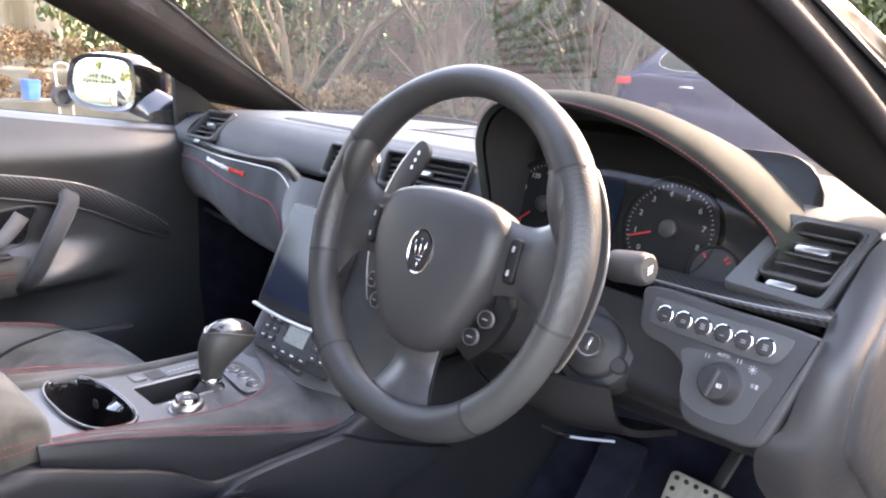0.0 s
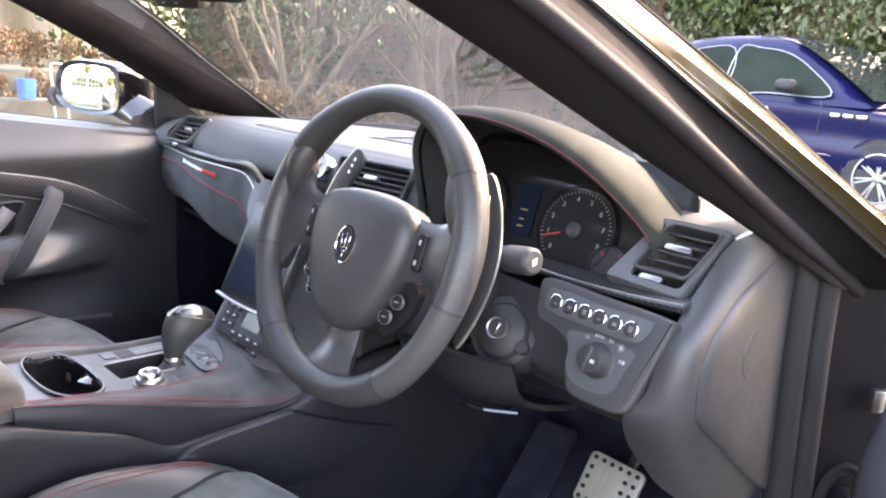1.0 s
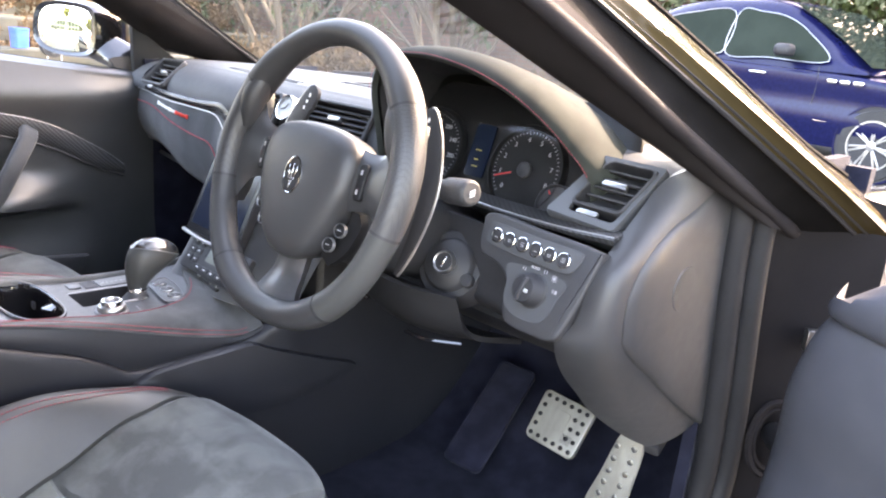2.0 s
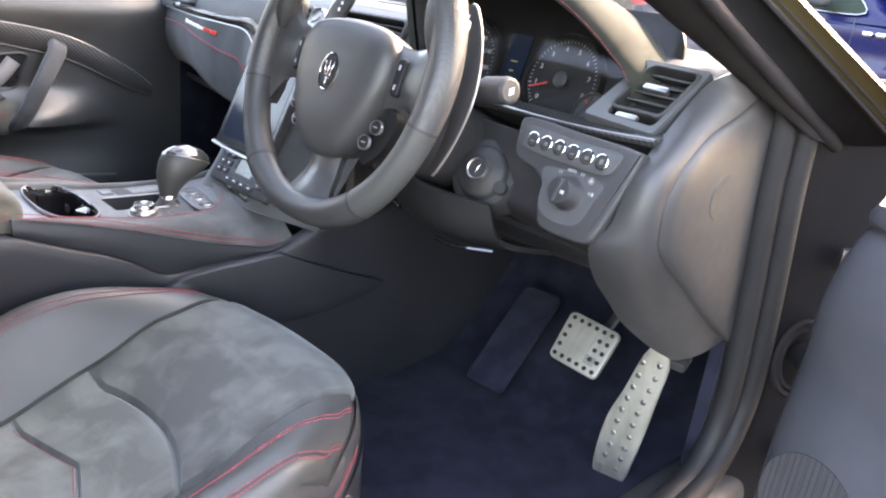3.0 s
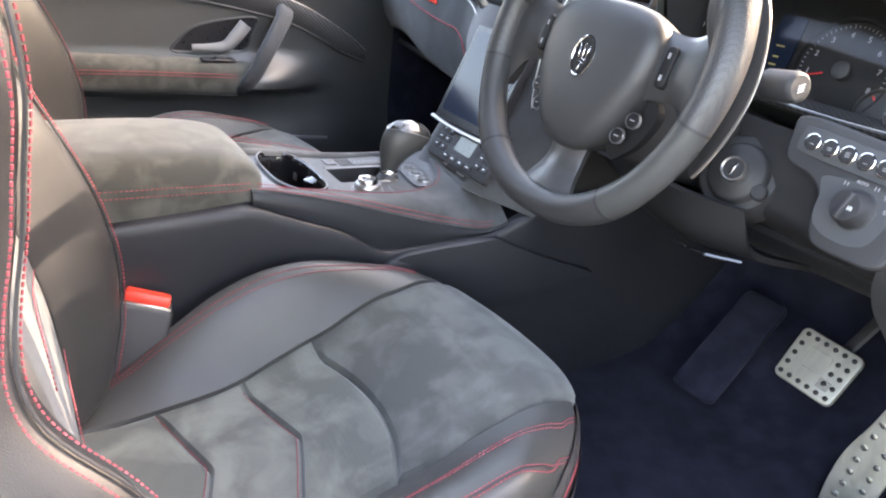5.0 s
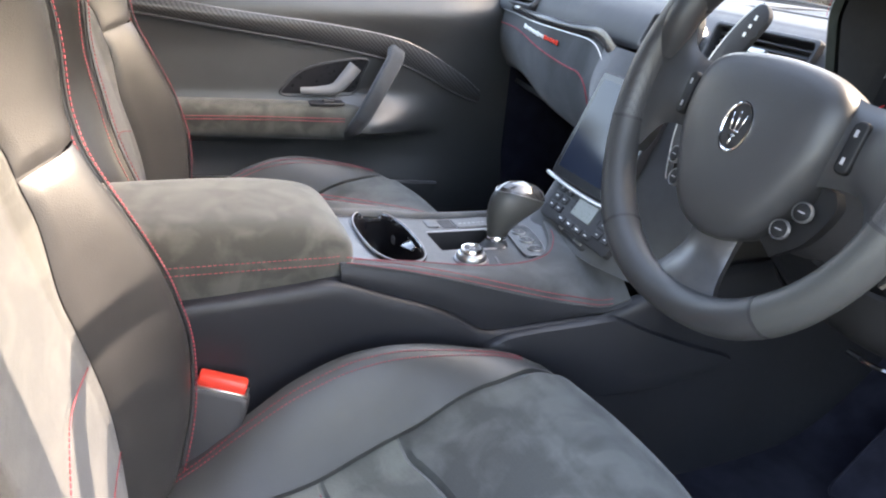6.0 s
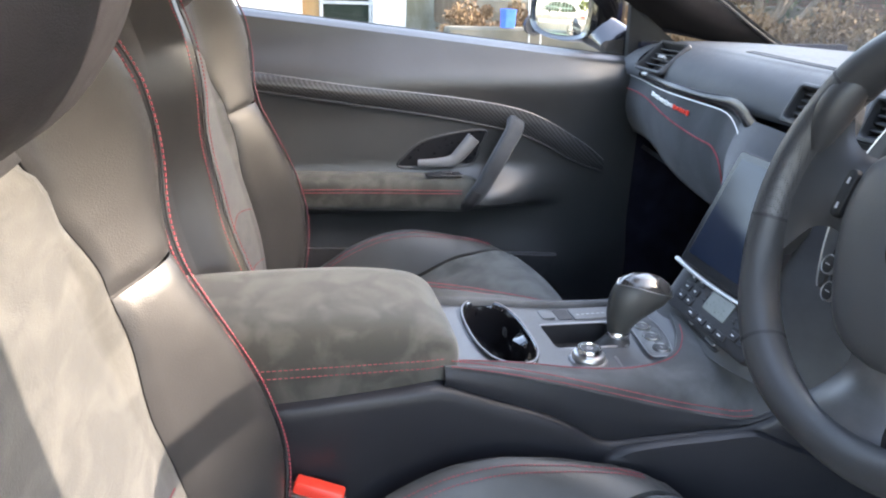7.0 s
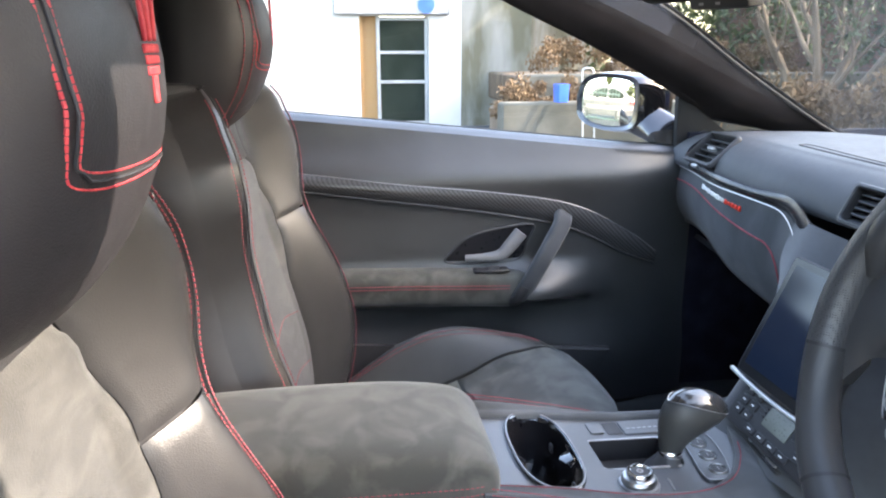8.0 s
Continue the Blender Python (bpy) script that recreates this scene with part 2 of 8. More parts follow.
def perforate(m, scale, deep=0.6, hole=0.22):
    """Rows of small punched holes over a material."""
    nt = m.node_tree
    N, L = nt.nodes, nt.links
    b = N["Principled BSDF"]
    tc = N.new("ShaderNodeTexCoord")
    v = N.new("ShaderNodeTexVoronoi")
    v.inputs["Scale"].default_value, v.inputs["Randomness"].default_value = scale, 0.0
    mp = N.new("ShaderNodeMapping")
    mp.inputs["Rotation"].default_value = (0.0, 0.0, radians(45))
    L.new(tc.outputs["Object"], mp.inputs["Vector"])
    L.new(mp.outputs["Vector"], v.inputs["Vector"])
    r = N.new("ShaderNodeMapRange")
    r.inputs["From Min"].default_value, r.inputs["From Max"].default_value = hole, hole + 0.12
    r.inputs["To Min"].default_value = 1 - deep
    L.new(v.outputs["Distance"], r.inputs["Value"])
    mul = N.new("ShaderNodeMix")
    mul.data_type, mul.blend_type = "RGBA", "MULTIPLY"
    mul.inputs[0].default_value = 1.0
    L.new(b.inputs["Base Color"].links[0].from_socket, mul.inputs[6])
    L.new(r.outputs["Result"], mul.inputs[7])
    L.new(mul.outputs[2], b.inputs["Base Color"])
    bp = N.new("ShaderNodeBump")
    bp.inputs["Strength"].default_value, bp.inputs["Distance"].default_value = 0.5, 0.0006
    L.new(r.outputs["Result"], bp.inputs["Height"])
    if b.inputs["Normal"].links:
        L.new(b.inputs["Normal"].links[0].from_socket, bp.inputs["Normal"])
    L.new(bp.outputs["Normal"], b.inputs["Normal"])
    return m


SUEDE_PERF = perforate(mat("perforated_charcoal_suede", (0.07176, 0.07722, 0.0702), 0.95, base2=(0.1342, 0.142, 0.1279), var=13, bump=0.3, bscale=900, sheen=0.35, rvar=0.04, smudge=0.7), 430, 0.16)
THIGH_SUEDE = perforate(mat("brushed_charcoal_suede", (0.044, 0.047, 0.045), 0.95, base2=(0.084, 0.089, 0.084), var=17, bump=0.3, bscale=900, sheen=0.25, rvar=0.04, smudge=0.35), 450, 0.12)
LEATHER_PERF = perforate(mat("perforated_black_leather", (0.036, 0.036, 0.038), 0.38, base2=(0.05, 0.05, 0.053), var=6, bump=0.2, bscale=600, fine="voronoi"), 420, 0.7, 0.25)


def carbon(name):
    """Lacquered twill: fine diagonal bands, broken by a weaker crossing set."""
    m = mat(name, (0.012, 0.012, 0.013), 0.34, base2=(0.02, 0.02, 0.021), var=20, coat=0.15)
    nt = m.node_tree
    N, L = nt.nodes, nt.links
    b = N["Principled BSDF"]
    tc = N.new("ShaderNodeTexCoord")
    bands = []
    for turn, scale in ((0, 66.0), (90, 66.0)):
        mp, wv = N.new("ShaderNodeMapping"), N.new("ShaderNodeTexWave")
        mp.inputs["Rotation"].default_value = (radians(turn), 0, 0)
        wv.bands_direction = "DIAGONAL"
        wv.inputs["Scale"].default_value = scale
        L.new(tc.outputs["Object"], mp.inputs["Vector"])
        L.new(mp.outputs["Vector"], wv.inputs["Vector"])
        bands.append(wv)
    ad = N.new("ShaderNodeMath")
    ad.operation = "MULTIPLY_ADD"
    ad.inputs[1].default_value = 0.3
    L.new(bands[1].outputs["Fac"], ad.inputs[0])
    L.new(bands[0].outputs["Fac"], ad.inputs[2])
    mx = N.new("ShaderNodeMix")
    mx.data_type = "RGBA"
    mx.inputs[6].default_value, mx.inputs[7].default_value = (0.005, 0.005, 0.005, 1), (0.050, 0.050, 0.052, 1)
    L.new(ad.outputs[0], mx.inputs[0])
    L.new(mx.outputs[2], b.inputs["Base Color"])
    bp = N.new("ShaderNodeBump")
    bp.inputs["Strength"].default_value, bp.inputs["Distance"].default_value = 0.3, 0.0006
    L.new(ad.outputs[0], bp.inputs["Height"])
    L.new(bp.outputs["Normal"], b.inputs["Normal"])
    return m


SPEAKER = perforate(mat("loudspeaker_mesh", (0.05, 0.05, 0.055), 0.5, var=8), 260, 0.85, 0.30)
JAMB = mat("dark_painted_jamb", (0.0060, 0.0057, 0.0070), 0.6, base2=(0.0085, 0.0080, 0.0095), var=9, spec=0.12)
CARBON = carbon("carbon_weave")


def glass(name, tint=(1, 1, 1), rough=0.0, dirt=0.0, power=5.0, least=0.08):
    """A thin pane: clear, with a mirror-like sheen at grazing angles and a film of dust."""
    m = bpy.data.materials.new(name)
    m.use_nodes = True
    N, L = m.node_tree.nodes, m.node_tree.links
    N.remove(N["Principled BSDF"])
    tr, gl, mx, fr = N.new("ShaderNodeBsdfTransparent"), N.new("ShaderNodeBsdfGlossy"), N.new("ShaderNodeMixShader"), N.new("ShaderNodeMapRange")
    lw, pw = N.new("ShaderNodeLayerWeight"), N.new("ShaderNodeMath")
    lw.inputs["Blend"].default_value, pw.operation = 0.5, "POWER"
    pw.inputs[1].default_value = power
    L.new(lw.outputs["Facing"], pw.inputs[0])
    L.new(pw.outputs[0], fr.inputs["Value"])
    fr.inputs["To Min"].default_value, fr.inputs["To Max"].default_value = least, 1.0
    tr.inputs["Color"].default_value, gl.inputs["Roughness"].default_value = (*tint, 1), rough
    L.new(fr.outputs[0], mx.inputs[0])
    L.new(tr.outputs[0], mx.inputs[1])
    L.new(gl.outputs[0], mx.inputs[2])
    last = mx
    if dirt:
        df, m2, ns, rg = N.new("ShaderNodeBsdfDiffuse"), N.new("ShaderNodeMixShader"), N.new("ShaderNodeTexNoise"), N.new("ShaderNodeMapRange")
        tc = N.new("ShaderNodeTexCoord")
        df.inputs["Color"].default_value = (0.55, 0.56, 0.55, 1)
        ns.inputs["Scale"].default_value, ns.inputs["Detail"].default_value = 4.0, 5
        rg.inputs["To Min"].default_value, rg.inputs["To Max"].default_value = 0.0, dirt * 2
        L.new(tc.outputs["Object"], ns.inputs["Vector"])
        L.new(ns.outputs["Fac"], rg.inputs["Value"])
        L.new(rg.outputs["Result"], m2.inputs[0])
        L.new(mx.outputs[0], m2.inputs[1])
        L.new(df.outputs[0], m2.inputs[2])
        last = m2
    L.new(last.outputs[0], N["Material Output"].inputs["Surface"])
    return m


# darker than RUBBER; the pillar channel's shade is put into it
CHANNEL = mat("dull_black_channel", (0.005, 0.0046, 0.0048), 0.85, var=12, spec=0.06, bump=0.2, bscale=500)
SHROUD = mat("black_column_plastic", (0.0085, 0.0085, 0.0095), 0.55, base2=(0.012, 0.012, 0.013), var=9, spec=0.25, bump=0.15, bscale=900)
GLASS = glass("clear_glass", (0.93, 0.95, 0.94))
SCREEN_GLASS = glass("windscreen_glass", (0.90, 0.94, 0.92), 0.01, dirt=0.08, power=3.6, least=0.08)
LENS_GLASS = glass("dial_cover", (0.92, 0.92, 0.92), 0.02, least=0.015)
MIRROR = mat("mirror", (0.66, 0.68, 0.68), 0.02, metal=1.0, base2=(0.70, 0.72, 0.72), var=10, rvar=0.01)
PAINT = mat("dark_bronze_car_paint", (0.030, 0.022, 0.015), 0.25, metal=0.4, base2=(0.038, 0.028, 0.019), var=30, coat=1.0, rvar=0.04)
PAINT_BLUE = mat("deep_blue_car_paint", (0.0042, 0.0056, 0.0315), 0.22, base2=(0.0063, 0.0084, 0.042), var=30, spec=0.25, rvar=0.04)
SEAL_GREY = mat("grey_soft_seal", (0.0175, 0.0155, 0.0165), 0.7, base2=(0.023, 0.0205, 0.0215), var=12, spec=0.06, bump=0.2, bscale=500)
# brown streaks stand in for trees reflected in the bronze paint
PILLAR_PAINT = mat("bronze_paint_with_reflections", (0.034, 0.025, 0.012), 0.14, base2=(0.050, 0.037, 0.018), var=8, spec=0.07, rvar=0.04, smudge=0.6, stretch=(1, 0.3, 0.3))
DARK_GLASS = mat("tinted_car_glass", (0.016, 0.022, 0.017), 0.05, var=3, spec=0.02, rvar=0.01)
DISPLAY = mat("display_glass", (0.010, 0.016, 0.030), 0.10, base2=(0.012, 0.020, 0.036), var=3, spec=0.22, rvar=0.02)
LCD = mat("grey_green_lcd", (0.055, 0.062, 0.042), 0.3, var=30, coat=0.15)
ASPHALT = mat("grey_asphalt", (0.042, 0.044, 0.047), 0.9, base2=(0.077, 0.080, 0.083), var=1.2, bump=0.8, bscale=120)
RENDER_WALL = mat("white_painted_render", (0.4464, 0.4392, 0.4104), 0.9, base2=(0.576, 0.5688, 0.5472), var=0.7, bump=0.4, bscale=60)
STAINED = mat("stained_render", (0.1123, 0.1058, 0.06912), 0.9, base2=(0.2592, 0.2506, 0.2203), var=1.1, bump=0.4, bscale=60, stretch=(1, 1.6, 0.45), smudge=0.3)
CONCRETE = mat("weathered_concrete", (0.06375, 0.06225, 0.0465), 0.95, base2=(0.1275, 0.12, 0.0975), var=1.6, bump=0.6, bscale=50)
BRICK = mat("dark_red_brick", (0.12, 0.065, 0.048), 0.9, base2=(0.2, 0.11, 0.08), var=3, bump=0.6, bscale=90)
LEAF = mat("green_leaves", (0.02625, 0.045, 0.0105), 0.55, base2=(0.075, 0.0975, 0.02625), var=2.5, rvar=0.1)
LEAF_PALE = mat("pale_green_leaves", (0.0558, 0.0682, 0.0279), 0.6, base2=(0.1364, 0.1488, 0.0806), var=2.5, rvar=0.1)
LEAF_DRY = mat("dry_brown_leaves", (0.099, 0.0561, 0.02508), 0.8, base2=(0.1848, 0.1155, 0.05808), var=3, rvar=0.1)
BARK = mat("pale_bark", (0.084, 0.0595, 0.0392), 0.9, base2=(0.161, 0.119, 0.0805), var=5, bump=0.8, bscale=60, stretch=(1, 1, 0.3))
TYRE = mat("tyre_rubber", (0.02, 0.02, 0.02), 0.8, var=10)
GREYFRAME = mat("grey_painted_frame", (0.28, 0.29, 0.29), 0.5, var=5)
BLUE_PLASTIC = mat("blue_plastic", (0.03, 0.12, 0.55), 0.4, var=5)
YELLOW = mat("yellow_plastic", (0.55, 0.48, 0.05), 0.5, var=5)
WOOD = mat("varnished_wood", (0.32, 0.17, 0.06), 0.5, base2=(0.42, 0.24, 0.09), var=3, stretch=(1, 1, 0.1))
LIGHT_RED = mat("red_lens", (0.45, 0.02, 0.02), 0.1, var=10, coat=1.0)

# ================= the car's shell =================
# x to the car's right, y to its bonnet, z up; the ground is z = 0, the cabin's middle x = 0
def floor_pan():
    rows = []
    for y, zc in ((-1.6, 0.30), (-0.6, 0.19), (0.0, 0.185), (0.38, 0.185), (0.55, 0.23), (0.72, 0.40), (0.86, 0.62), (0.88, 0.80)):
        rows.append([V(x, y, zc + dz) for x, dz in ((-0.80, 0.06), (-0.74, 0.02), (-0.5, 0), (-0.2, 0.0), (0, 0.02), (0.2, 0), (0.5, 0), (0.74, 0.02), (0.80, 0.06))])
    return sheet(rows, 4, 5, 0.02, (0, 0, 2))


solo("floor", floor_pan(), CARPET, "dark navy carpet of the car's footwells", "car floor", kind="structure")


PIL_A = ((0.815, 0.40, 0.85), (0.775, 0.304, 0.90), (0.696, 0.107, 1.0), (0.617, -0.091, 1.10), (0.548, -0.289, 1.188), (0.52, -0.55, 1.245), (0.515, -1.0, 1.255), (0.53, -1.5, 1.19))   # inner rear edge
PIL_D = ((0.77, 0.72, 0.872), (0.735, 0.60, 0.925), (0.71, 0.40, 1.04), (0.66, 0.20, 1.155), (0.595, -0.03, 1.25), (0.56, -0.30, 1.285), (0.55, -1.0, 1.30), (0.56, -1.5, 1.22))        # inner edge along the glass


# ridge of the driver's pillar lining and crest of the painted frame outside it
PIL_B = ((0.851, 0.488, 0.824), (0.834, 0.392, 0.871), (0.800, 0.195, 0.966), (0.767, -0.003, 1.062), (0.705, -0.21, 1.160), (0.645, -0.515, 1.238))
PIL_C = ((0.966, 0.500, 0.845), (0.912, 0.404, 0.911), (0.805, 0.207, 1.036), (0.709, 0.009, 1.150), (0.648, -0.20, 1.243), (0.620, -0.510, 1.304))


def pillar_guides(s):
    """Edges of the pillar from the wing to the roof rail: inner rear, seal ridge, outer rear, outer glass edge, inner glass edge."""
    lift = (0.070, 0.074, 0.066, 0.046, 0.030, 0, 0, 0) if s < 0 else (0,) * 8
    a = [V(s * x, y, z + h) for (x, y, z), h in zip(PIL_A, lift)]
    fade = (1, 1, 1, 1, 0.9, 0.35, 0.1, 0.1)
    b = [p + V(s * 0.090, 0.088 * f, 0.012 * (1 - f)) for p, f in zip(a, fade)]
    c = [p + V(s * 0.096, 0.100 * f, 0.012 * (1 - f) + 0.044) for p, f in zip(a, fade)]
    if s > 0:
        b[:6] = [V(*p) for p in PIL_B]
        c[:6] = [V(*p) for p in PIL_C]
    d = [V(s * (x + (o if s > 0 else 0)), y, z) for (x, y, z), o in zip(PIL_D, (0.060, 0.055, 0.0, -0.045, -0.045, -0.02, 0.0, 0.0))]
    g = [p + V(s * (0.004 if s > 0 else 0.016), 0.004, 0.006) for p in d]
    return [cat(q, 6) for q in (a, b, c, g, d)]


def pillar_trim(s):
    a, b, c, g, d = pillar_guides(s)
    rows = []
    for i in range(len(a)):
        w = (b[i] - a[i])
        n = V(s * 0.55, -0.80, -0.25)
        rows.append(cat([d[i], d[i].lerp(a[i], 0.5) + V(-s * 0.012, 0, -0.006), a[i] + V(-s * 0.002, 0.01, 0.006), a[i] + w * 0.12 + n * 0.012, a[i] + w * 0.5 + n * 0.020, a[i] + w * 0.9 + n * 0.012, b[i], b[i] + V(-s * 0.01, 0.02, 0.01), d[i] + V(s * 0.006, 0, 0.002)], 3))
    bm = bmesh.new()
    skin(bm, rows, wrap=True, cap=True)
    return bm


def pillar_panel(s):
    """The painted frame, from the channel beside the lining over its crest to the glass."""
    a, b, c, g, d = pillar_guides(s)
    rows = []
    for i in range(len(a)):
        e = b[i].lerp(c[i], 0.62)
        rows.append(cat([e + V(-s * 0.004, 0.010, -0.006), e, e.lerp(c[i], 0.5) + V(s * 0.003, -0.002, 0.001), c[i], c[i].lerp(g[i], 0.4) + V(s * 0.002, 0, 0.004), g[i], d[i] + V(s * 0.008, -0.01, 0.002)], 3))
    bm = bmesh.new()
    skin(bm, rows, wrap=True, cap=True)
    return bm


def pillar_channel(s):
    """The dark hollow between the lining's ridge and the painted frame."""
    a, b, c, g, d = pillar_guides(s)
    return slab([cat([b[i] + V(0, 0.006, 0.0), b[i].lerp(c[i], 0.2) + V(-s * 0.004, 0.016, -0.004), b[i].lerp(c[i], 0.45) + V(-s * 0.002, 0.014, -0.002), b[i].lerp(c[i], 0.66) + V(0, 0.002, 0)], 3) for i in range(len(a))], 0.004, (s * 3, -1, 1))


for _s, _n in ((-1, "passenger"), (1, "driver")):
    _p = thing("a_pillar", (_s * 0.80, 0.55, 0.85), f"dark padded windscreen pillar on the {_n} side", "windscreen pillar", kind="structure")
    part("pillar_trim", pillar_trim(_s), HEADLINER, _p, "soft dark grey pillar lining")
    part("pillar_panel", pillar_panel(_s), PILLAR_PAINT, _p, "dark bronze paint with brown reflections put into its colour")
    part("pillar_channel", pillar_channel(_s), CHANNEL, _p, "hollow beside the lining, its shade put into the black")
    _a, _b, _c, _g, _d = pillar_guides(_s)
    part("door_seal", tube([p + V(_s * 0.002, -0.008, -0.002) for p in _b[:36]], [0.009 + 0.0012 * math.sin(0.9 * k) * smooth(14, 2, k) for k in range(36)], seg=10), SEAL_GREY, _p, "soft grey door seal along the lining")
    part("glass_gasket", tube([p + V(-_s * 0.001, 0.0, -0.002) for p in _d[:32]], 0.0042, seg=6), RUBBER, _p, "black rubber gasket along the windscreen")
    part("drip_strip", tube([p.lerp(q, 0.62) + V(_s * 0.001, -0.002, 0.0) for p, q in zip(_b[:36], _c)], 0.0032, seg=6), RUBBER, _p, "black drip strip")
    part("drip_strip", tube([p.lerp(q, 0.74) + V(_s * 0.001, -0.002, 0.0) for p, q in zip(_b[:36], _c)], 0.0018, seg=6), RUBBER, _p, "black drip strip")
    part("glass_strip", tube([p + V(0, 0.004, 0.002) for p in _g[:30]], 0.004, seg=6), CHANNEL, _p, "black strip along the windscreen")

# windscreen, roof
def windscreen():
    rows = []
    for k in range(37):
        f = k / 36
        row = []
        for i in range(-32, 33):
            g = i / 32
            y0, z0 = 0.965 - 0.32 * abs(g) ** 2.6, 0.872 + 0.004 * g * g
            y1, z1 = -0.13 - 0.17 * g * g, 1.300 - 0.055 * g * g
            x = g * (0.805 * (1 - f) + 0.575 * f)
            bow = 0.035 * math.sin(math.pi * f)
            row.append(V(x, y0 + (y1 - y0) * f, z0 + (z1 - z0) * f + bow))
        rows.append(row)
    return slab(rows)


_w = solo("windscreen", windscreen(), SCREEN_GLASS, "dusty clear windscreen reflecting the dashboard", "windscreen", kind="structure")
_w.visible_shadow = False


def roof(dz, thick):
    rows = []
    for y, z, w in ((-0.20, 1.288, 0.59), (-0.5, 1.315, 0.59), (-0.9, 1.322, 0.59), (-1.3, 1.29, 0.60), (-1.7, 1.21, 0.62)):
        rows.append([V(w * g, y - 0.12 * g * g * (y > -0.3), z - 0.045 * g * g + dz) for g in (-1, -0.6, -0.2, 0.2, 0.6, 1)])
    return sheet(rows, 4, 5, thick, (0, 0, 9) if dz > 0 else (0, 0, -9))


solo("ceiling", roof(0.0, 0.012), HEADLINER, "dark cloth headlining under the car's roof", "headlining", kind="structure")
solo("roof", roof(0.022, 0.006), PAINT, "glossy dark bronze car roof", "car roof", kind="structure")

# behind the front seats: quarter panels, rear bulkhead, all dark
def quarter(s):
    rows = []
    for y in (-0.95, -1.25, -1.65):
        rows.append([V(s * x, y, z) for x, z in ((0.74, 0.19), (0.76, 0.5), (0.76, 0.8), (0.72, 0.93), (0.64, 1.15), (0.59, 1.27))])
    return sheet(rows, 4, 4, 0.02, (0, -1, 0.7))


for _s in (-1, 1):
    solo("wall_quarter", quarter(_s), LEATHER, "dark leather-lined rear quarter panel", "rear side panel", kind="structure")
solo("wall_rear", slab([[V(x, -1.62 + 0.0 * x, z) for x in (-0.78, 0, 0.78)] for z in (0.2, 0.7, 1.2)], 0.02, (0, 0, 0.7)), SUEDE_DARK, "dark bulkhead behind the rear seats", "rear bulkhead", kind="structure")
_r = thing("rear_bench", (0, -1.3, 0.3), "dark leather rear bench behind the front seats", "rear seat")
for _x in (-0.34, 0.34):
    part("rear_cushion", box(0.52, 0.46, 0.16, 0.05, 4, pose(_x, -1.27, 0.42, 6)), LEATHER, _r)
    part("rear_backrest", box(0.52, 0.14, 0.52, 0.05, 4, pose(_x, -1.52, 0.72, -14)), LEATHER, _r)

# sills and the driver's door frame
def sill(s):
    rows = []
    for y in (0.55, 0.2, -0.3, -0.8, -1.2):
        rows.append([V(s * x, y, z) for x, z in ((0.72, 0.20), (0.735, 0.235), (0.755, 0.258), (0.79, 0.265), (0.825, 0.262), (0.848, 0.245), (0.855, 0.20), (0.85, 0.14))])
    return sheet(rows, 3, 3, 0.01, (0, 0, 5))


for _s in (-1, 1):
    _t = thing("sill", (_s * 0.8, -0.3, 0.14), "black door sill with a rubber seal", "door sill", kind="structure")
    part("sill_panel", sill(_s), PLASTIC_DARK, _t)

# front hinge post with its outer seal and painted jamb
_t = thing("hinge_post", (0.82, 0.5, 0.2), "dark painted hinge post with a broad rubber seal", "door post", kind="structure")
part("post", sheet([[V(0.79, 0.44, 0.20), V(0.795, 0.49, 0.45), V(0.795, 0.47, 0.7), V(0.79, 0.44, 0.90)],
                    [V(0.825, 0.50, 0.19), V(0.825, 0.53, 0.45), V(0.825, 0.51, 0.7), V(0.82, 0.47, 0.92)],
                    [V(0.865, 0.55, 0.18), V(0.865, 0.565, 0.45), V(0.865, 0.56, 0.7), V(0.865, 0.53, 0.89)],
                    [V(0.925, 0.60, 0.18), V(0.935, 0.62, 0.45), V(0.94, 0.63, 0.7), V(0.94, 0.62, 0.86)]], 5, 5, 0.004, (2, -0.4, 0.6)), JAMB, _t, "dark painted door jamb")
SEAL = ((0.812, 0.420, 0.93), (0.812, 0.424, 0.86), (0.812, 0.438, 0.74), (0.814, 0.470, 0.58), (0.815, 0.490, 0.44), (0.815, 0.478, 0.35), (0.815, 0.43, 0.292), (0.815, 0.34, 0.272), (0.815, 0.18, 0.268), (0.815, -0.4, 0.268), (0.815, -1.1, 0.27))
for _o, _r in ((-0.013, 0.0195), (0.016, 0.0175)):
    part("door_seal", tube([p + V(_o * 0.75, _o * 0.9 * smooth(0.27, 0.42, p.z), 0.006 - 0.2 * abs(_o)) for p in cat([V(*q) for q in SEAL], 6)], _r, 10), RUBBER, _t, "broad black rubber door seal")
part("lip", tube([p + V(-0.020, -0.022 * smooth(0.27, 0.42, p.z), 0.004) for p in cat([V(*q) for q in SEAL[1:6]], 6)], 0.004, 6), PLASTIC, _t, "thin edge of the seal")
_gm = basis(V(0.868, 0.545, 0.49), (0.80, 0.60, 0.0), (0, 0, 1))
for _k, _r in ((1.0, 0.006), (0.80, 0.004)):
    part("gaiter_ring", tube([_gm @ V(0.032 * _k * math.cos(2 * math.pi * i / 36), 0.062 * _k * math.sin(2 * math.pi * i / 36), 0.006) for i in range(36)], _r, 6, closed=True), SEAL_GREY, _t, "oval rim of the wiring gaiter")
part("wiring_gaiter", tube(cat([(0.868, 0.56, 0.49), (0.90, 0.52, 0.495), (0.95, 0.49, 0.49)], 5), 0.020, 12), RUBBER, _t, "black rubber wiring gaiter")
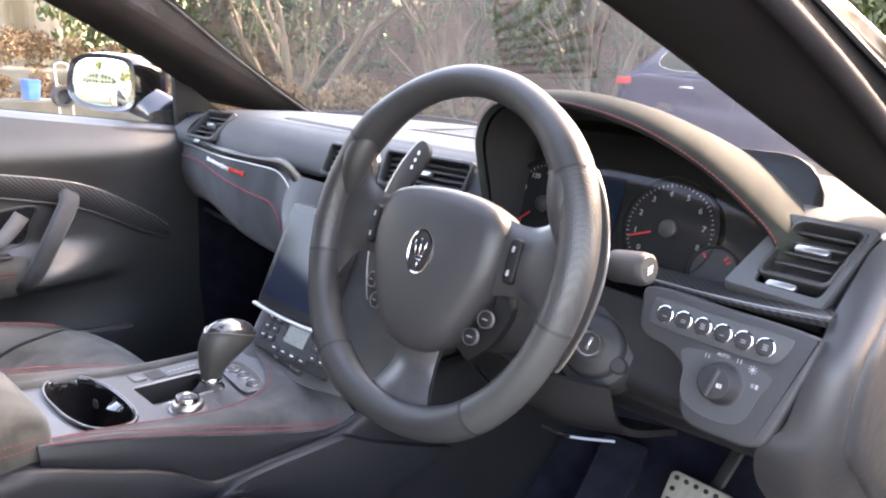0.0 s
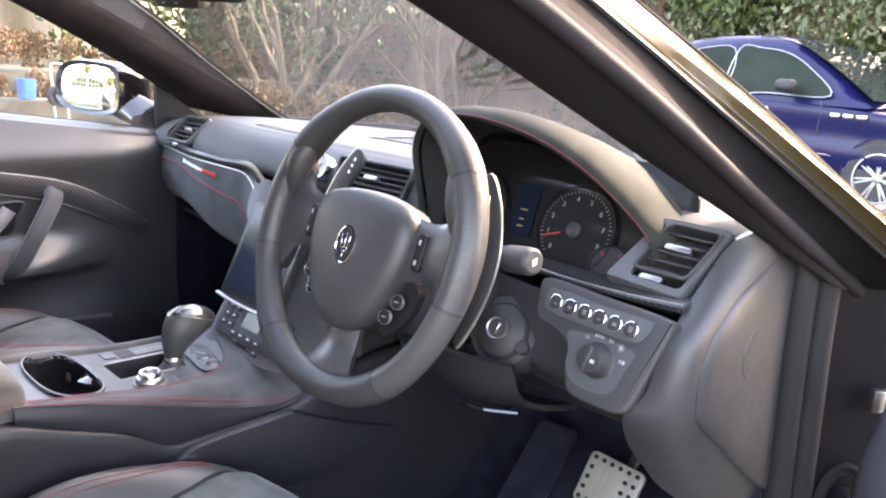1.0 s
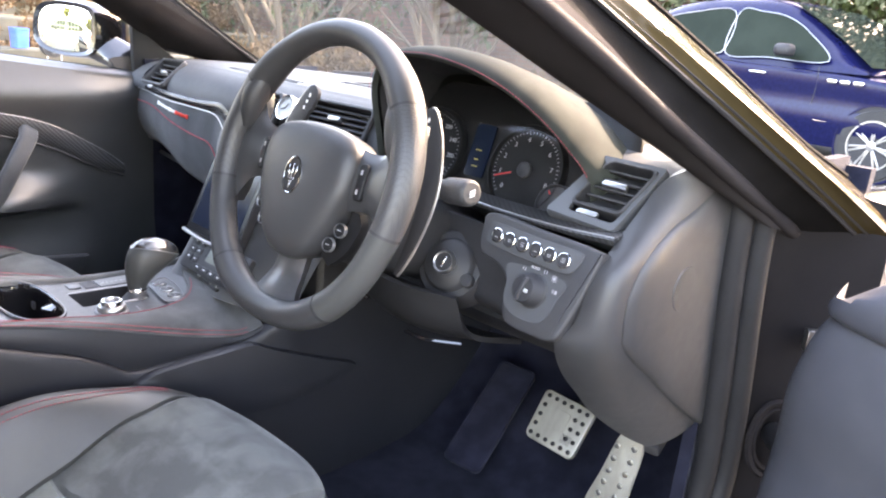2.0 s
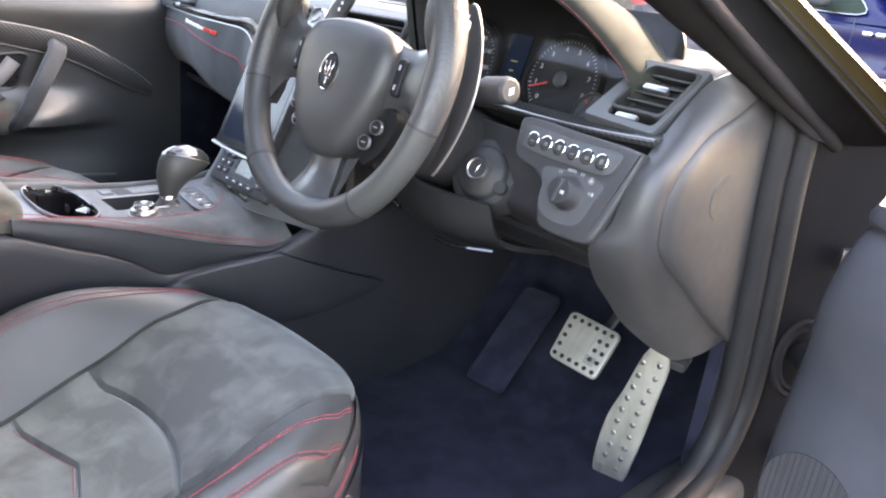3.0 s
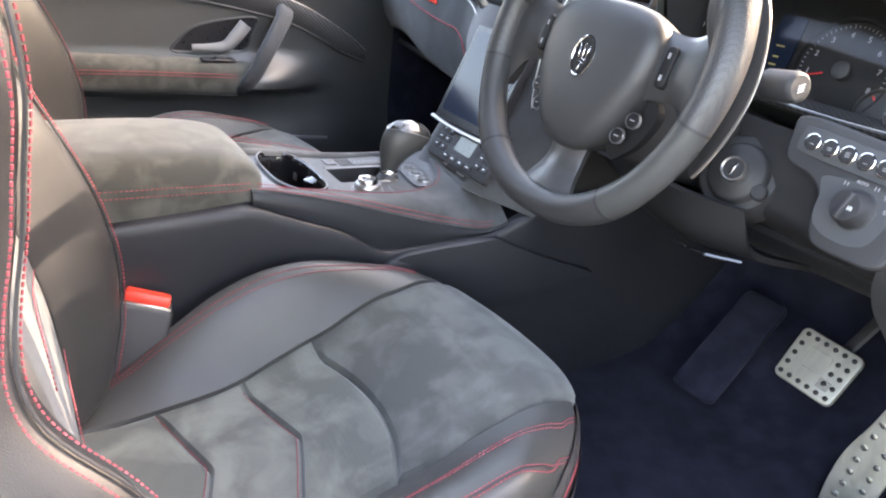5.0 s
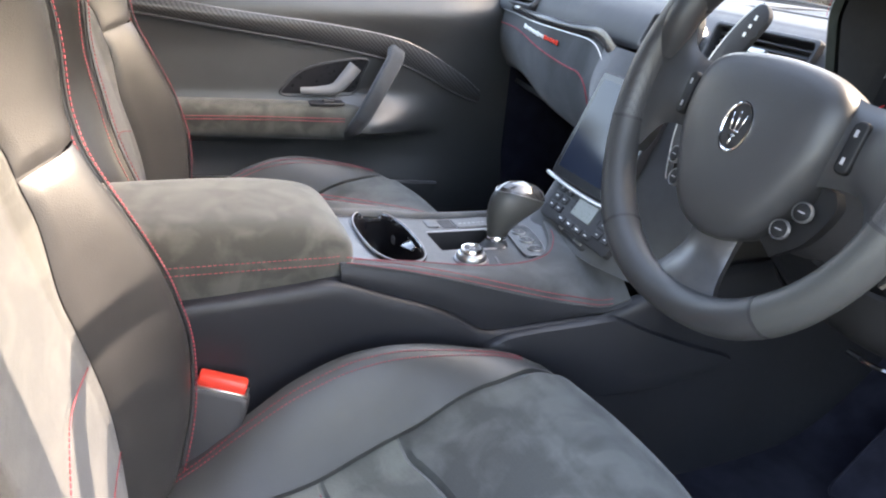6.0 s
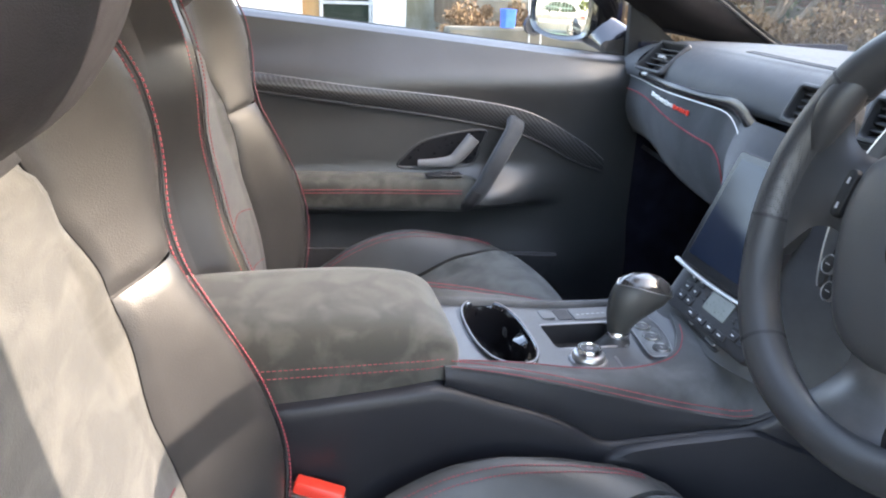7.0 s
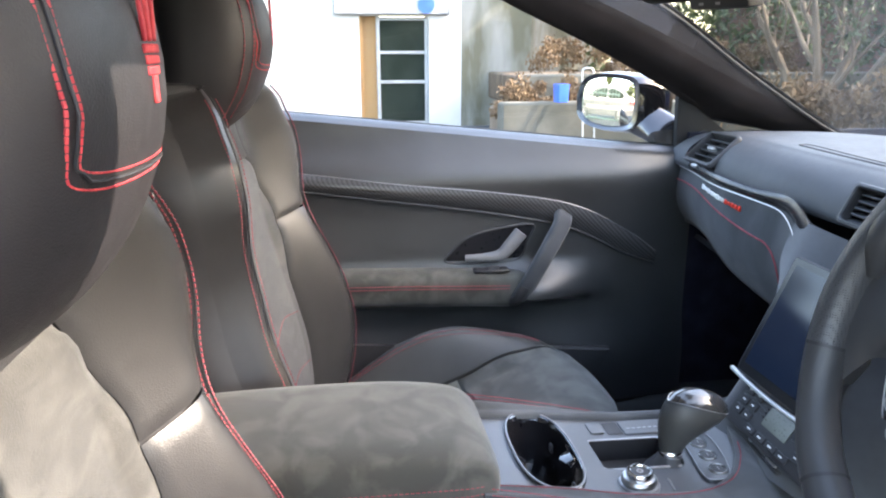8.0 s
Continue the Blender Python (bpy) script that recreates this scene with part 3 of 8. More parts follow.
for _z in (0.32, 0.655):
    part("hinge", box(0.030, 0.016, 0.034, 0.004, 2, pose(0.890, 0.565, _z, 0, 0, 40)), SATIN, _t, "small bright metal hinge end")
    part("hinge_pin", tube([V(0.905, 0.548, _z - 0.03), V(0.905, 0.548, _z + 0.03)], 0.006, 8), METAL_DARK, _t)

for _x, _w, _z, _h in ((-0.47, 0.62, 0.735, 0.17), (0.47, 0.58, 0.70, 0.18)):
    solo("wall_dash_core", box(_w, 0.46, _h, 0.01, 1, pose(_x, 0.625, _z)), PLASTIC_DARK, "dark core inside the dashboard", "dash core", kind="structure")
for _s in (-1, 1):
    solo("wall_kick", box(0.02, 0.56 if _s < 0 else 0.44, 0.74, 0, 1, pose(_s * (0.80 if _s < 0 else 0.778), 0.61 if _s < 0 else 0.68, 0.525)), CARPET, "dark carpeted footwell side", "footwell side", kind="structure")
solo("wall_bulkhead", box(1.66, 0.03, 0.72, 0, 1, pose(0, 0.90, 0.52)), CARPET, "dark carpeted bulkhead ahead of the footwells", "bulkhead", kind="structure")

# front wings and bonnet, seen past the pillars and through the windscreen
def bonnet():
    rows = []
    for y, z in ((0.98, 0.845), (1.2, 0.83), (1.6, 0.79), (2.0, 0.72), (2.25, 0.60)):
        rows.append([V(g * (0.80 - 0.09 * max(0, y - 1.0)), y - 0.28 * abs(g) ** 3, z - 0.02 * g * g + 0.02 * math.exp(-((abs(g) - 0.75) / 0.12) ** 2)) for g in (-1, -0.75, -0.4, 0, 0.4, 0.75, 1)])
    return sheet(rows, 4, 4, 0.006, (0, 1, 9))


_b = thing("car_body", (0, 1.2, 0.0), "glossy dark bronze bonnet and front wings of the car", "car body", kind="structure")
part("bonnet", bonnet(), PAINT, _b)
for _s in (-1, 1):
    part("wing", sheet([[V(_s * 0.805, 0.66, 0.855), V(_s * 0.87, 0.64, 0.845), V(_s * 0.925, 0.63, 0.79), V(_s * 0.94, 0.63, 0.55), V(_s * 0.93, 0.63, 0.25)],
                        [V(_s * 0.795, 1.0, 0.83), V(_s * 0.87, 1.0, 0.835), V(_s * 0.94, 1.0, 0.77), V(_s * 0.95, 1.0, 0.55), V(_s * 0.94, 1.0, 0.3)],
                        [V(_s * 0.74, 1.5, 0.78), V(_s * 0.84, 1.5, 0.80), V(_s * 0.94, 1.5, 0.73), V(_s * 0.95, 1.5, 0.6), V(_s * 0.95, 1.5, 0.5)],
                        [V(_s * 0.66, 2.1, 0.66), V(_s * 0.75, 2.1, 0.64), V(_s * 0.85, 2.05, 0.58), V(_s * 0.86, 2.05, 0.45), V(_s * 0.85, 2.05, 0.3)]], 5, 5, 0.005, (_s * 5, 1, 5)), PAINT, _b)
part("scuttle", sheet([[V(g * 0.80, 0.985 - 0.32 * abs(g) ** 2.6, 0.862) for g in (-1, -0.7, -0.3, 0, 0.3, 0.7, 1)], [V(g * 0.80, 1.02 - 0.30 * abs(g) ** 2.6, 0.835) for g in (-1, -0.7, -0.3, 0, 0.3, 0.7, 1)]], 4, 2, 0.004, (0, 1, 9)), PLASTIC_DARK, _b, "black plastic scuttle under the windscreen")


def wiper(pts):
    t = thing("windscreen_wiper", pts[0], "black windscreen wiper resting at the glass's foot", "wiper", "windscreen wipers")
    c = cat(pts, 6)
    part("arm", tube(c, 0.006, 6, flat=0.7), PLASTIC_DARK, t)
    part("blade", tube([p + V(0, -0.012, 0.006) for p in c[4:]], 0.0045, 5), RUBBER, t)


wiper([(0.38, 0.99, 0.868), (0.15, 0.985, 0.885), (-0.10, 0.965, 0.895), (-0.30, 0.945, 0.888)])
wiper([(-0.18, 1.0, 0.868), (-0.35, 0.97, 0.885), (-0.52, 0.93, 0.893), (-0.66, 0.86, 0.885)])

# ================= dashboard =================
DASH_GREY = mat("satin_dash_leather", (0.060, 0.062, 0.066), 0.60, base2=(0.076, 0.078, 0.082), var=5, spec=0.22, bump=0.14, bscale=1000, fine="voronoi")
dash = thing("dashboard", (0, 0.35, 0.5), "black leather and suede car dashboard with red stitching", "dashboard")


def deck_y(x):
    return 0.945 - 0.31 * min(1, abs(x) / 0.78) ** 2.6


def lip_y(x):
    """Where the padded top turns down towards the cabin."""
    return 0.285 + 0.02 * smooth(0.2, 0.7, -x) - 0.02 * smooth(0.4, 0.8, x)


VENTS = []      # pose, width, height of each vent let into the padded top


def upper_pad():
    rows = []
    for i in range(161):
        x = -0.80 + 1.6 * i / 160
        yf, yb = lip_y(x), deck_y(x)
        e = smooth(0.66, 0.80, abs(x)) * 0.014
        prof = [(yb, 0.872), (yb - 0.02, 0.893), ((yb + yf) / 2 + 0.06, 0.905 - e), (yf + 0.10, 0.909 - e), (yf + 0.045, 0.903 - e), (yf + 0.012, 0.886 - e), (yf - 0.008, 0.862 - e * 0.5), (yf - 0.016, 0.838), (yf - 0.014, 0.826)]
        rows.append(cat([V(x, y, z) for y, z in prof], 7))
    bm = bmesh.new()
    skin(bm, rows)
    gone = []
    for f in bm.faces:
        c = f.calc_center_median()
        for m, w, h in VENTS:
            q = m.inverted() @ c
            if abs(q.x) < w / 2 + 0.002 and abs(q.y) < h / 2 + 0.002 and abs(q.z) < 0.05:
                gone.append(f)
                break
        if c.x > 0.735 and c.y < 0.285 + (c.x - 0.776) * 4.2:
            gone.append(f)
        if 0.25 < c.x < 0.655 and c.y < 0.40:
            gone.append(f)
        if abs(c.x + 0.065) < 0.115 and abs(c.y - 0.63) < 0.115:
            gone.append(f)
    bmesh.ops.delete(bm, geom=list(set(gone)), context="FACES")
    return bm


part("deck_grille", lathe([(0.040, 0.0), (0.040, 0.003), (0.036, 0.005), (0.034, 0.003), (0.0, 0.0035)], 32, basis(V(0.700, 0.400, 0.8935), (1, 0, 0), (0, 1, 0))), PLASTIC_DARK, dash, "round speaker grille in the dash top")
_dg = part("deck_louvre", ring(roundrect(0.222, 0.222, 0.03), 0.010, 0.004, pose(-0.065, 0.63, 0.905, -1)), PLASTIC, dash, "louvred speaker grille in the dash top")
for _k in range(13):
    part("slat", box(0.222, 0.009, 0.004, 0.0012, 1, pose(-0.065, 0.53 + 0.0168 * _k, 0.903, 18)), PLASTIC, _dg)
part("sensor", lathe([(0.013, 0.0), (0.013, 0.006), (0.009, 0.010)], 20, pose(-0.055, 0.725, 0.905)), PLASTIC, _dg, "small round sun sensor")
part("grille_bed", box(0.24, 0.24, 0.004, 0, 1, pose(-0.065, 0.63, 0.888)), PLASTIC_DARK, _dg)
part("airbag_seam", tube(cat([(-0.44, 0.375, 0.9088), (-0.30, 0.362, 0.9088), (-0.13, 0.350, 0.9088)], 6), 0.0018, 5), PLASTIC_DARK, dash)
part("airbag_seam", tube(cat([(-0.445, 0.377, 0.9088), (-0.435, 0.395, 0.9092), (-0.30, 0.381, 0.9092), (-0.13, 0.366, 0.9092)], 6), 0.0012, 5), PLASTIC_DARK, dash)


# passenger-side fascia in suede with a stitched edge, gloss strip above it
def fascia(x):
    return 0.246 + 0.045 * smooth(0.45, 0.76, -x) - 0.05 * smooth(-0.30, -0.10, x)


def trim_drop(x):
    return 0.050 * smooth(-0.32, -0.08, x) ** 1.5


def glove_pt(x, f, out=0.0):
    """The suede panel: f from its top (0) to its lower edge (1)."""
    topz = 0.826 - trim_drop(x)
    lowz = 0.643 + 0.052 * smooth(0.28, 0.72, -x)
    puff = 0.015 * math.sin(math.pi * min(1, f * 1.02)) ** 0.7
    return V(x, fascia(x) + 0.014 + 0.022 * f * f - puff - out, topz + (lowz - topz) * f)


def glove_panel():
    rows = []
    for i in range(33):
        row = []
        for k in range(15):
            f = k / 14
            x = -0.772 + (0.605 - 0.055 * f ** 1.6) * i / 32
            row.append(glove_pt(x, f))
        row += [row[-1] + V(0, 0.03, -0.004), row[-1] + V(0, 0.08, 0.002)]
        rows.append(row)
    return slab(rows, 0.004, (-0.4, -1, 0.8))


GLOVE_SUEDE = mat("slate_suede", (0.032, 0.036, 0.04), 0.95, base2=(0.0576, 0.0624, 0.0672), var=9, bump=0.3, bscale=900, sheen=0.12, rvar=0.04, smudge=0.6)
part("glove_panel", glove_panel(), GLOVE_SUEDE, dash, "dark blue-grey suede glovebox panel")
_pp = [glove_pt(-0.76 + 0.44 * i / 30, 0.24 + 0.12 * smooth(8, 30, i), 0.0016) for i in range(31)] + [glove_pt(-0.32 + 0.055 * math.sin(math.pi * 0.62 * k / 8), 0.36 + 0.50 * (k / 8) ** 1.6, 0.0016) for k in range(1, 9)]
part("panel_piping", tube(_pp, 0.0016, 6), THREAD, dash, "red stitched seam")
part("lower_edge", tube([glove_pt(-0.772 + 0.465 * i / 24, 1.0) + V(0, 0.006, 0.0) for i in range(25)], 0.007, 8), LEATHER, dash)


def strip(x0, x1, zt, zb, out, n=36):
    """Trim under the padded top; it broadens as it sweeps down to the middle vents."""
    rows = []
    for i in range(n + 1):
        x = x0 + (x1 - x0) * i / n
        y = fascia(x) + 0.012
        top, low = zt + 0.010 * smooth(-0.40, -0.20, x) - 0.55 * trim_drop(x), zb - trim_drop(x)
        rows.append([V(x, y - out * math.sin(math.pi * (0.15 + 0.7 * k / 7)), top + (low - top) * k / 7) for k in range(8)])
    return slab(rows, 0.004, (-0.3, -1, 0.8))


TRIM_BLACK = mat("black_lacquer_trim", (0.012, 0.012, 0.013), 0.24, base2=(0.018, 0.018, 0.019), var=12, spec=0.25, rvar=0.05)
part("gloss_trim", strip(-0.745, -0.10, 0.844, 0.826, 0.010), TRIM_BLACK, dash, "black lacquered trim strip")
part("chrome_line", tube([V(x, fascia(x) - 0.002, 0.8265 - trim_drop(x)) for x in [-0.74 + 0.64 * i / 30 for i in range(31)]], 0.0010, 6), SATIN, dash)
# model badge: script drawn as plain bars, grey then red
_bm = []
for _i in range(15):
    _x = -0.585 + _i * 0.0126
    _h = (0.010, 0.007, 0.007, 0.009, 0.006, 0.008, 0.007)[_i % 7]
    _b1 = box(0.0075, 0.003, _h * 0.95, 0.0006, 1, Matrix.Translation(glove_pt(_x, 0.125 + 0.002 * _i, 0.0025)) @ pose(0, 0, 0, 0, 14, 0))
    (_bm.append(_b1))
part("badge", join(_bm[:10]), PRINT, dash, "small metal script badge drawn as bars")
part("badge", join(_bm[10:]), RED, dash, "small red badge drawn as bars")

# lower dash: knee area of the passenger, dark recess
part("lower_dash", sheet([[V(x, fascia(x) + 0.075, 0.645), V(x, fascia(x) + 0.16, 0.60), V(x, fascia(x) + 0.35, 0.55), V(x, 0.85, 0.60)] for x in (-0.80, -0.5, -0.2, 0.1)], 5, 5, 0.01, (0, 0, 0)), PLASTIC_DARK, dash)


# air vents
def vent(name_label, centre, right, up, w, h, slats, tab=True, taper=0.0, wheel=False, shear=0.0):
    """A framed louvre vent facing right x up; sits in the dash."""
    m = basis(centre, right, up) @ Matrix(((1, shear, 0, 0), (0, 1, 0, 0), (0, 0, 1, 0), (0, 0, 0, 1)))
    VENTS.append((m, w, h))
    fr = part("air_vent", ring(roundrect(w, h, 0.008), *((0.0035, 0.0060) if shear else (0.007, 0.010)), m, taper), PLASTIC, dash, name_label)
    part("cavity", prism([(x * (1 + taper * y / h), y) for x, y in roundrect(w - 0.004, h - 0.004, 0.007)], 0.002, 0, 1, m @ pose(0, 0, -0.026)), PLASTIC_DARK, fr)
    part("surround", ring(roundrect(w - 0.002, h - 0.002, 0.007), 0.002, 0.028, m @ pose(0, 0, -0.024), taper), PLASTIC_DARK, fr)
    for k in range(slats):
        y = -h / 2 + h * (k + 0.5) / slats
        part("slat", box((w - 0.008) * (1 + taper * y / h), 0.0035, 0.017, 0.0012, 1, m @ pose(0, y, -0.008, 25, 0, 0)), PLASTIC, fr)
    if tab:
        part("slider", prism(roundrect(0.034, 0.008, 0.0035), 0.010, 0.002, 2, m @ pose(0, 0.001, -0.002)), SATIN, fr, "bright metal vent slider")
    if wheel:
        part("thumbwheel", prism(roundrect(0.030, 0.008, 0.0035), 0.006, 0.002, 2, m @ pose(-0.004, -h / 2 - 0.0105, -0.002)), SATIN, fr, "bright metal thumbwheel")
    return fr


vent("black louvred vent at the passenger's door", V(-0.655, 0.318, 0.872), (0.97, -0.12, 0.03), (0.0, 0.72, 0.69), 0.142, 0.074, 5, wheel=True)
vent("small black louvred middle vent", V(-0.106, 0.270, 0.862), (1, -0.05, 0), (0, 0.42, 0.9), 0.072, 0.052, 5, tab=False)
vent("black louvred middle vent", V(0.105, 0.272, 0.868), (1, 0.05, 0), (0, 0.42, 0.9), 0.175, 0.052, 5, taper=0.05)
_vo = basis(V(0.709, 0.246, 0.874), (0.985, 0.06, -0.03), (-0.12, 0.66, 0.74))
vent("black louvred vent at the driver's door", _vo @ V(-0.0025, -0.003, 0), (0.985, 0.06, -0.03), (-0.12, 0.66, 0.74), 0.064, 0.068, 5, wheel=True, shear=0.265)


def quad_loop(q, r, z, m):
    """A quad with rounded corners, given by its four corners from top right round to the left."""
    out = []
    for x, y in roundrect(2, 2, r):
        u, v = (x + 1) / 2, (y + 1) / 2
        p = (Vector(q[2]) * (1 - u) + Vector(q[3]) * u) * (1 - v) + (Vector(q[1]) * (1 - u) + Vector(q[0]) * u) * v
        out.append(m @ V(p.x, p.y, z))
    return out


_vi, _vq = ((0.0425, 0.0345), (-0.0285, 0.0355), (-0.0465, -0.0500), (0.0200, -0.0530)), ((0.0490, 0.0405), (-0.0390, 0.0395), (-0.0740, -0.0580), (0.0245, -0.0630))
_bm = bmesh.new()
skin(_bm, [quad_loop(q, r, z, _vo) for q, r, z in ((_vi, 0.16, -0.006), (_vi, 0.16, 0.0025), (_vq, 0.10, 0.0025), (tuple((x * 1.03, y * 1.03) for x, y in _vq), 0.10, -0.003), (tuple((x * 1.03, y * 1.03) for x, y in _vq), 0.10, -0.050))], wrap=True)
VENT_GREY = mat("satin_grey_vent_panel", (0.0504, 0.05256, 0.05616), 0.42, base2=(0.06336, 0.06552, 0.06912), var=5, spec=0.6, bump=0.10, bscale=1000, fine="voronoi")
part("vent_plate", _bm, VENT_GREY, dash, "smooth satin panel round the outer vent")
part("upper_pad", upper_pad(), DASH_GREY, dash, "smooth grey-black leather dash top")

# clock between the middle vents
_m = basis(V(-0.036, 0.262, 0.870), (1, 0, 0), (0, 0.42, 0.9))
_c = part("clock", lathe([(0.026, -0.02), (0.026, 0.002), (0.0245, 0.006), (0.022, 0.006), (0.021, 0.001)], 28, _m), CHROME, dash, "round chrome-rimmed dash clock")
part("face", lathe([(0.021, 0.000), (0.021, 0.002)], 28, _m), METAL_DARK, _c, "grey metal clock face")
for _a, _l in ((60, 0.010), (200, 0.015)):
    part("hand", box(_l, 0.0016, 0.0008, 0, 1, _m @ pose(0, 0, 0.0035, 0, 0, _a) @ pose(_l / 2, 0, 0)), PLASTIC_DARK, _c)


# instrument binnacle: suede hood over a deep dark recess
HOOD = cat([V(0.264, 0.255, 0.800), V(0.258, 0.245, 0.860), V(0.252, 0.238, 0.905), V(0.248, 0.235, 0.940), V(0.266, 0.228, 0.975), V(0.304, 0.220, 0.995), V(0.378, 0.214, 1.001), V(0.440, 0.213, 0.995), V(0.500, 0.214, 0.982), V(0.556, 0.217, 0.961), V(0.604, 0.221, 0.935), V(0.643, 0.225, 0.907), V(0.665, 0.232, 0.885), V(0.668, 0.245, 0.862), V(0.652, 0.258, 0.820)], 5)


def hood_row(d, grow, dy=0.0):
    """The hood's arch carried back by d (0 at the cabin edge, 1 at the windscreen side)."""
    out = []
    for p in HOOD:
        n = V(p.x - 0.455, 0, p.z - 0.86).normalized()
        q = p + n * grow
        z = q.z if q.z < 0.885 else 0.885 + (q.z - 0.885) * (1 - 0.92 * d ** 1.7)
        out.append(V(0.455 + (q.x - 0.455) * (1 - 0.10 * d), q.y + 0.40 * d + dy, z))
    return out


def hood():
    bm = bmesh.new()
    skin(bm, [hood_row(d, g, dy) for d, g, dy in ((0.010, -0.002, 0.0), (0.0, 0.0, 0.0), (0.0, 0.004, -0.004), (0.012, 0.0105, -0.004), (0.04, 0.017, -0.003), (0.08, 0.0215, 0), (0.13, 0.0235, 0), (0.20, 0.0235, 0), (0.34, 0.021, 0), (0.55, 0.016, 0), (0.8, 0.010, 0), (1.0, 0.0, 0))])
    return bm


HOOD_SUEDE = mat("olive_grey_suede", (0.019, 0.0215, 0.019), 0.95, base2=(0.034, 0.038, 0.033), var=9, bump=0.3, bscale=900, sheen=0.03, rvar=0.04, spec=0.2, smudge=0.6)
part("binnacle_hood", hood(), HOOD_SUEDE, dash, "grey suede hood over the instruments")
_bm = bmesh.new()
skin(_bm, [hood_row(d, g, 0.005) for d, g in ((0.012, -0.003), (0.06, -0.006), (0.14, -0.010), (0.30, -0.014))])
part("binnacle_lining", _bm, PLASTIC_DARK, dash, "matt black lining inside the hood")
part("seam", stitches(hood_row(0.0, 0.0065, -0.0068)[14:-8], 0.0040, 0.0016, 0.0006), THREAD, dash, "red hood stitching")
# instrument panel
_ip = basis(V(0.47, 0.325, 0.868), (1, 0, 0), (0, 0.30, 0.95))
_panel = part("instrument_panel", prism([(x, y) for x, y in roundrect(0.42, 0.20, 0.06)], 0.006, 0.002, 2, _ip @ pose(0, 0.0, -0.01)), SHROUD, dash, "black instrument panel with two dials")


def dial(cx, cy, r, numbers, a0, a1, needle):
    m = _ip @ pose(cx, cy, 0.0)
    d = part("dial", lathe([(r, -0.006), (r, 0.006), (r - 0.002, 0.010), (r - 0.005, 0.010), (r - 0.007, 0.004)], 40, m), SHROUD, _panel, "dark round dial")
    n = len(numbers)
    marks = []
    for i, s in enumerate(numbers):
        a = radians(a0 + (a1 - a0) * i / (n - 1))
        part("numeral", text_mesh(s, 0.0105, m @ pose(math.cos(a) * r * 0.66, math.sin(a) * r * 0.66, 0.005)), DIM_PRINT, d)
    for i in range((n - 1) * 5 + 1):
        a = a0 + (a1 - a0) * i / ((n - 1) * 5)
        marks.append(box(0.005 if i % 5 == 0 else 0.003, 0.0008, 0.0004, 0, 1, m @ pose(0, 0, 0.005, 0, 0, a) @ pose(r * 0.82, 0, 0)))
    part("ticks", join(marks), DIM_PRINT, d, "white tick marks")
    part("needle", box(r * 0.46, 0.0022, 0.0012, 0.0003, 1, m @ pose(0, 0, 0.008, 0, 0, needle) @ pose(r * 0.56, 0, 0)), PRINT_RED, d, "red needle")
    part("needle_hub", lathe([(0.012, 0.004), (0.012, 0.010), (0.009, 0.012)], 20, m), PLASTIC, d)
    return d


dial(0.040, -0.018, 0.070, ["0", "1", "2", "3", "4", "5", "6", "7", "8"], 222, -20, 200)
dial(-0.160, -0.018, 0.070, ["0", "40", "80", "120", "160", "200", "240", "280", "320"], 222, -40, 222)
_g = part("small_gauge", lathe([(0.032, -0.004), (0.032, 0.006), (0.030, 0.008), (0.028, 0.004)], 28, _ip @ pose(0.112, -0.058, 0.006)), PLASTIC, _panel)
for _a in (-60, -45, 40, 55, 130):
    part("red_mark", box(0.006, 0.0022, 0.0006, 0, 1, _ip @ pose(0.112, -0.058, 0.011, 0, 0, _a) @ pose(0.022, 0, 0)), PRINT_RED, _g)
_info = part("trip_display", prism(roundrect(0.040, 0.085, 0.004), 0.002, 0, 1, _ip @ pose(-0.060, -0.004, -0.002)), DISPLAY, _panel)
for _k, (_yy, _ww) in enumerate(((-0.002, 0.018), (-0.017, 0.012), (-0.028, 0.016))):
    part("readout", box(_ww * 0.7, 0.0020, 0.0006, 0, 1, _ip @ pose(-0.062, _yy - 0.002, 0.001)), AMBER, _info, "pale yellow figures drawn as bars")
part("cover", slab([[_ip @ V(x, y, 0.020 - 0.1 * y) for x in (-0.205, 0, 0.205)] for y in (-0.09, 0, 0.085)]), LENS_GLASS, _panel, "clear instrument cover")
# fascia below the instruments: carbon strip running to the driver's vent
part("carbon_strip", sheet([[V(0.30, 0.268, 0.820), V(0.42, 0.253, 0.820), V(0.56, 0.235, 0.822), V(0.66, 0.226, 0.825), V(0.752, 0.224, 0.830)],
                            [V(0.30, 0.240, 0.814), V(0.42, 0.222, 0.814), V(0.575, 0.194, 0.817), V(0.67, 0.187, 0.820), V(0.749, 0.188, 0.825)],
                            [V(0.30, 0.241, 0.808), V(0.42, 0.223, 0.808), V(0.574, 0.195, 0.811), V(0.67, 0.188, 0.813), V(0.748, 0.189, 0.816)]], 6, 4, 0.005, (0.5, -1, 1.4)), CARBON, dash, "lacquered carbon strip under the dials")
part("chrome_line", tube(cat([(0.30, 0.2405, 0.8145), (0.42, 0.2225, 0.8145), (0.575, 0.1945, 0.8175), (0.67, 0.1875, 0.8205), (0.748, 0.1885, 0.8255)], 6), 0.0010, 6), SATIN, dash, "thin bright edge")
part("cluster_base", sheet([[V(x, 0.245 - 0.06 * max(0, x - 0.5), 0.803), V(x, 0.33, 0.79)] for x in (0.25, 0.45, 0.64)], 4, 4, 0.004, (0.5, 0, 2)), PLASTIC_DARK, dash)

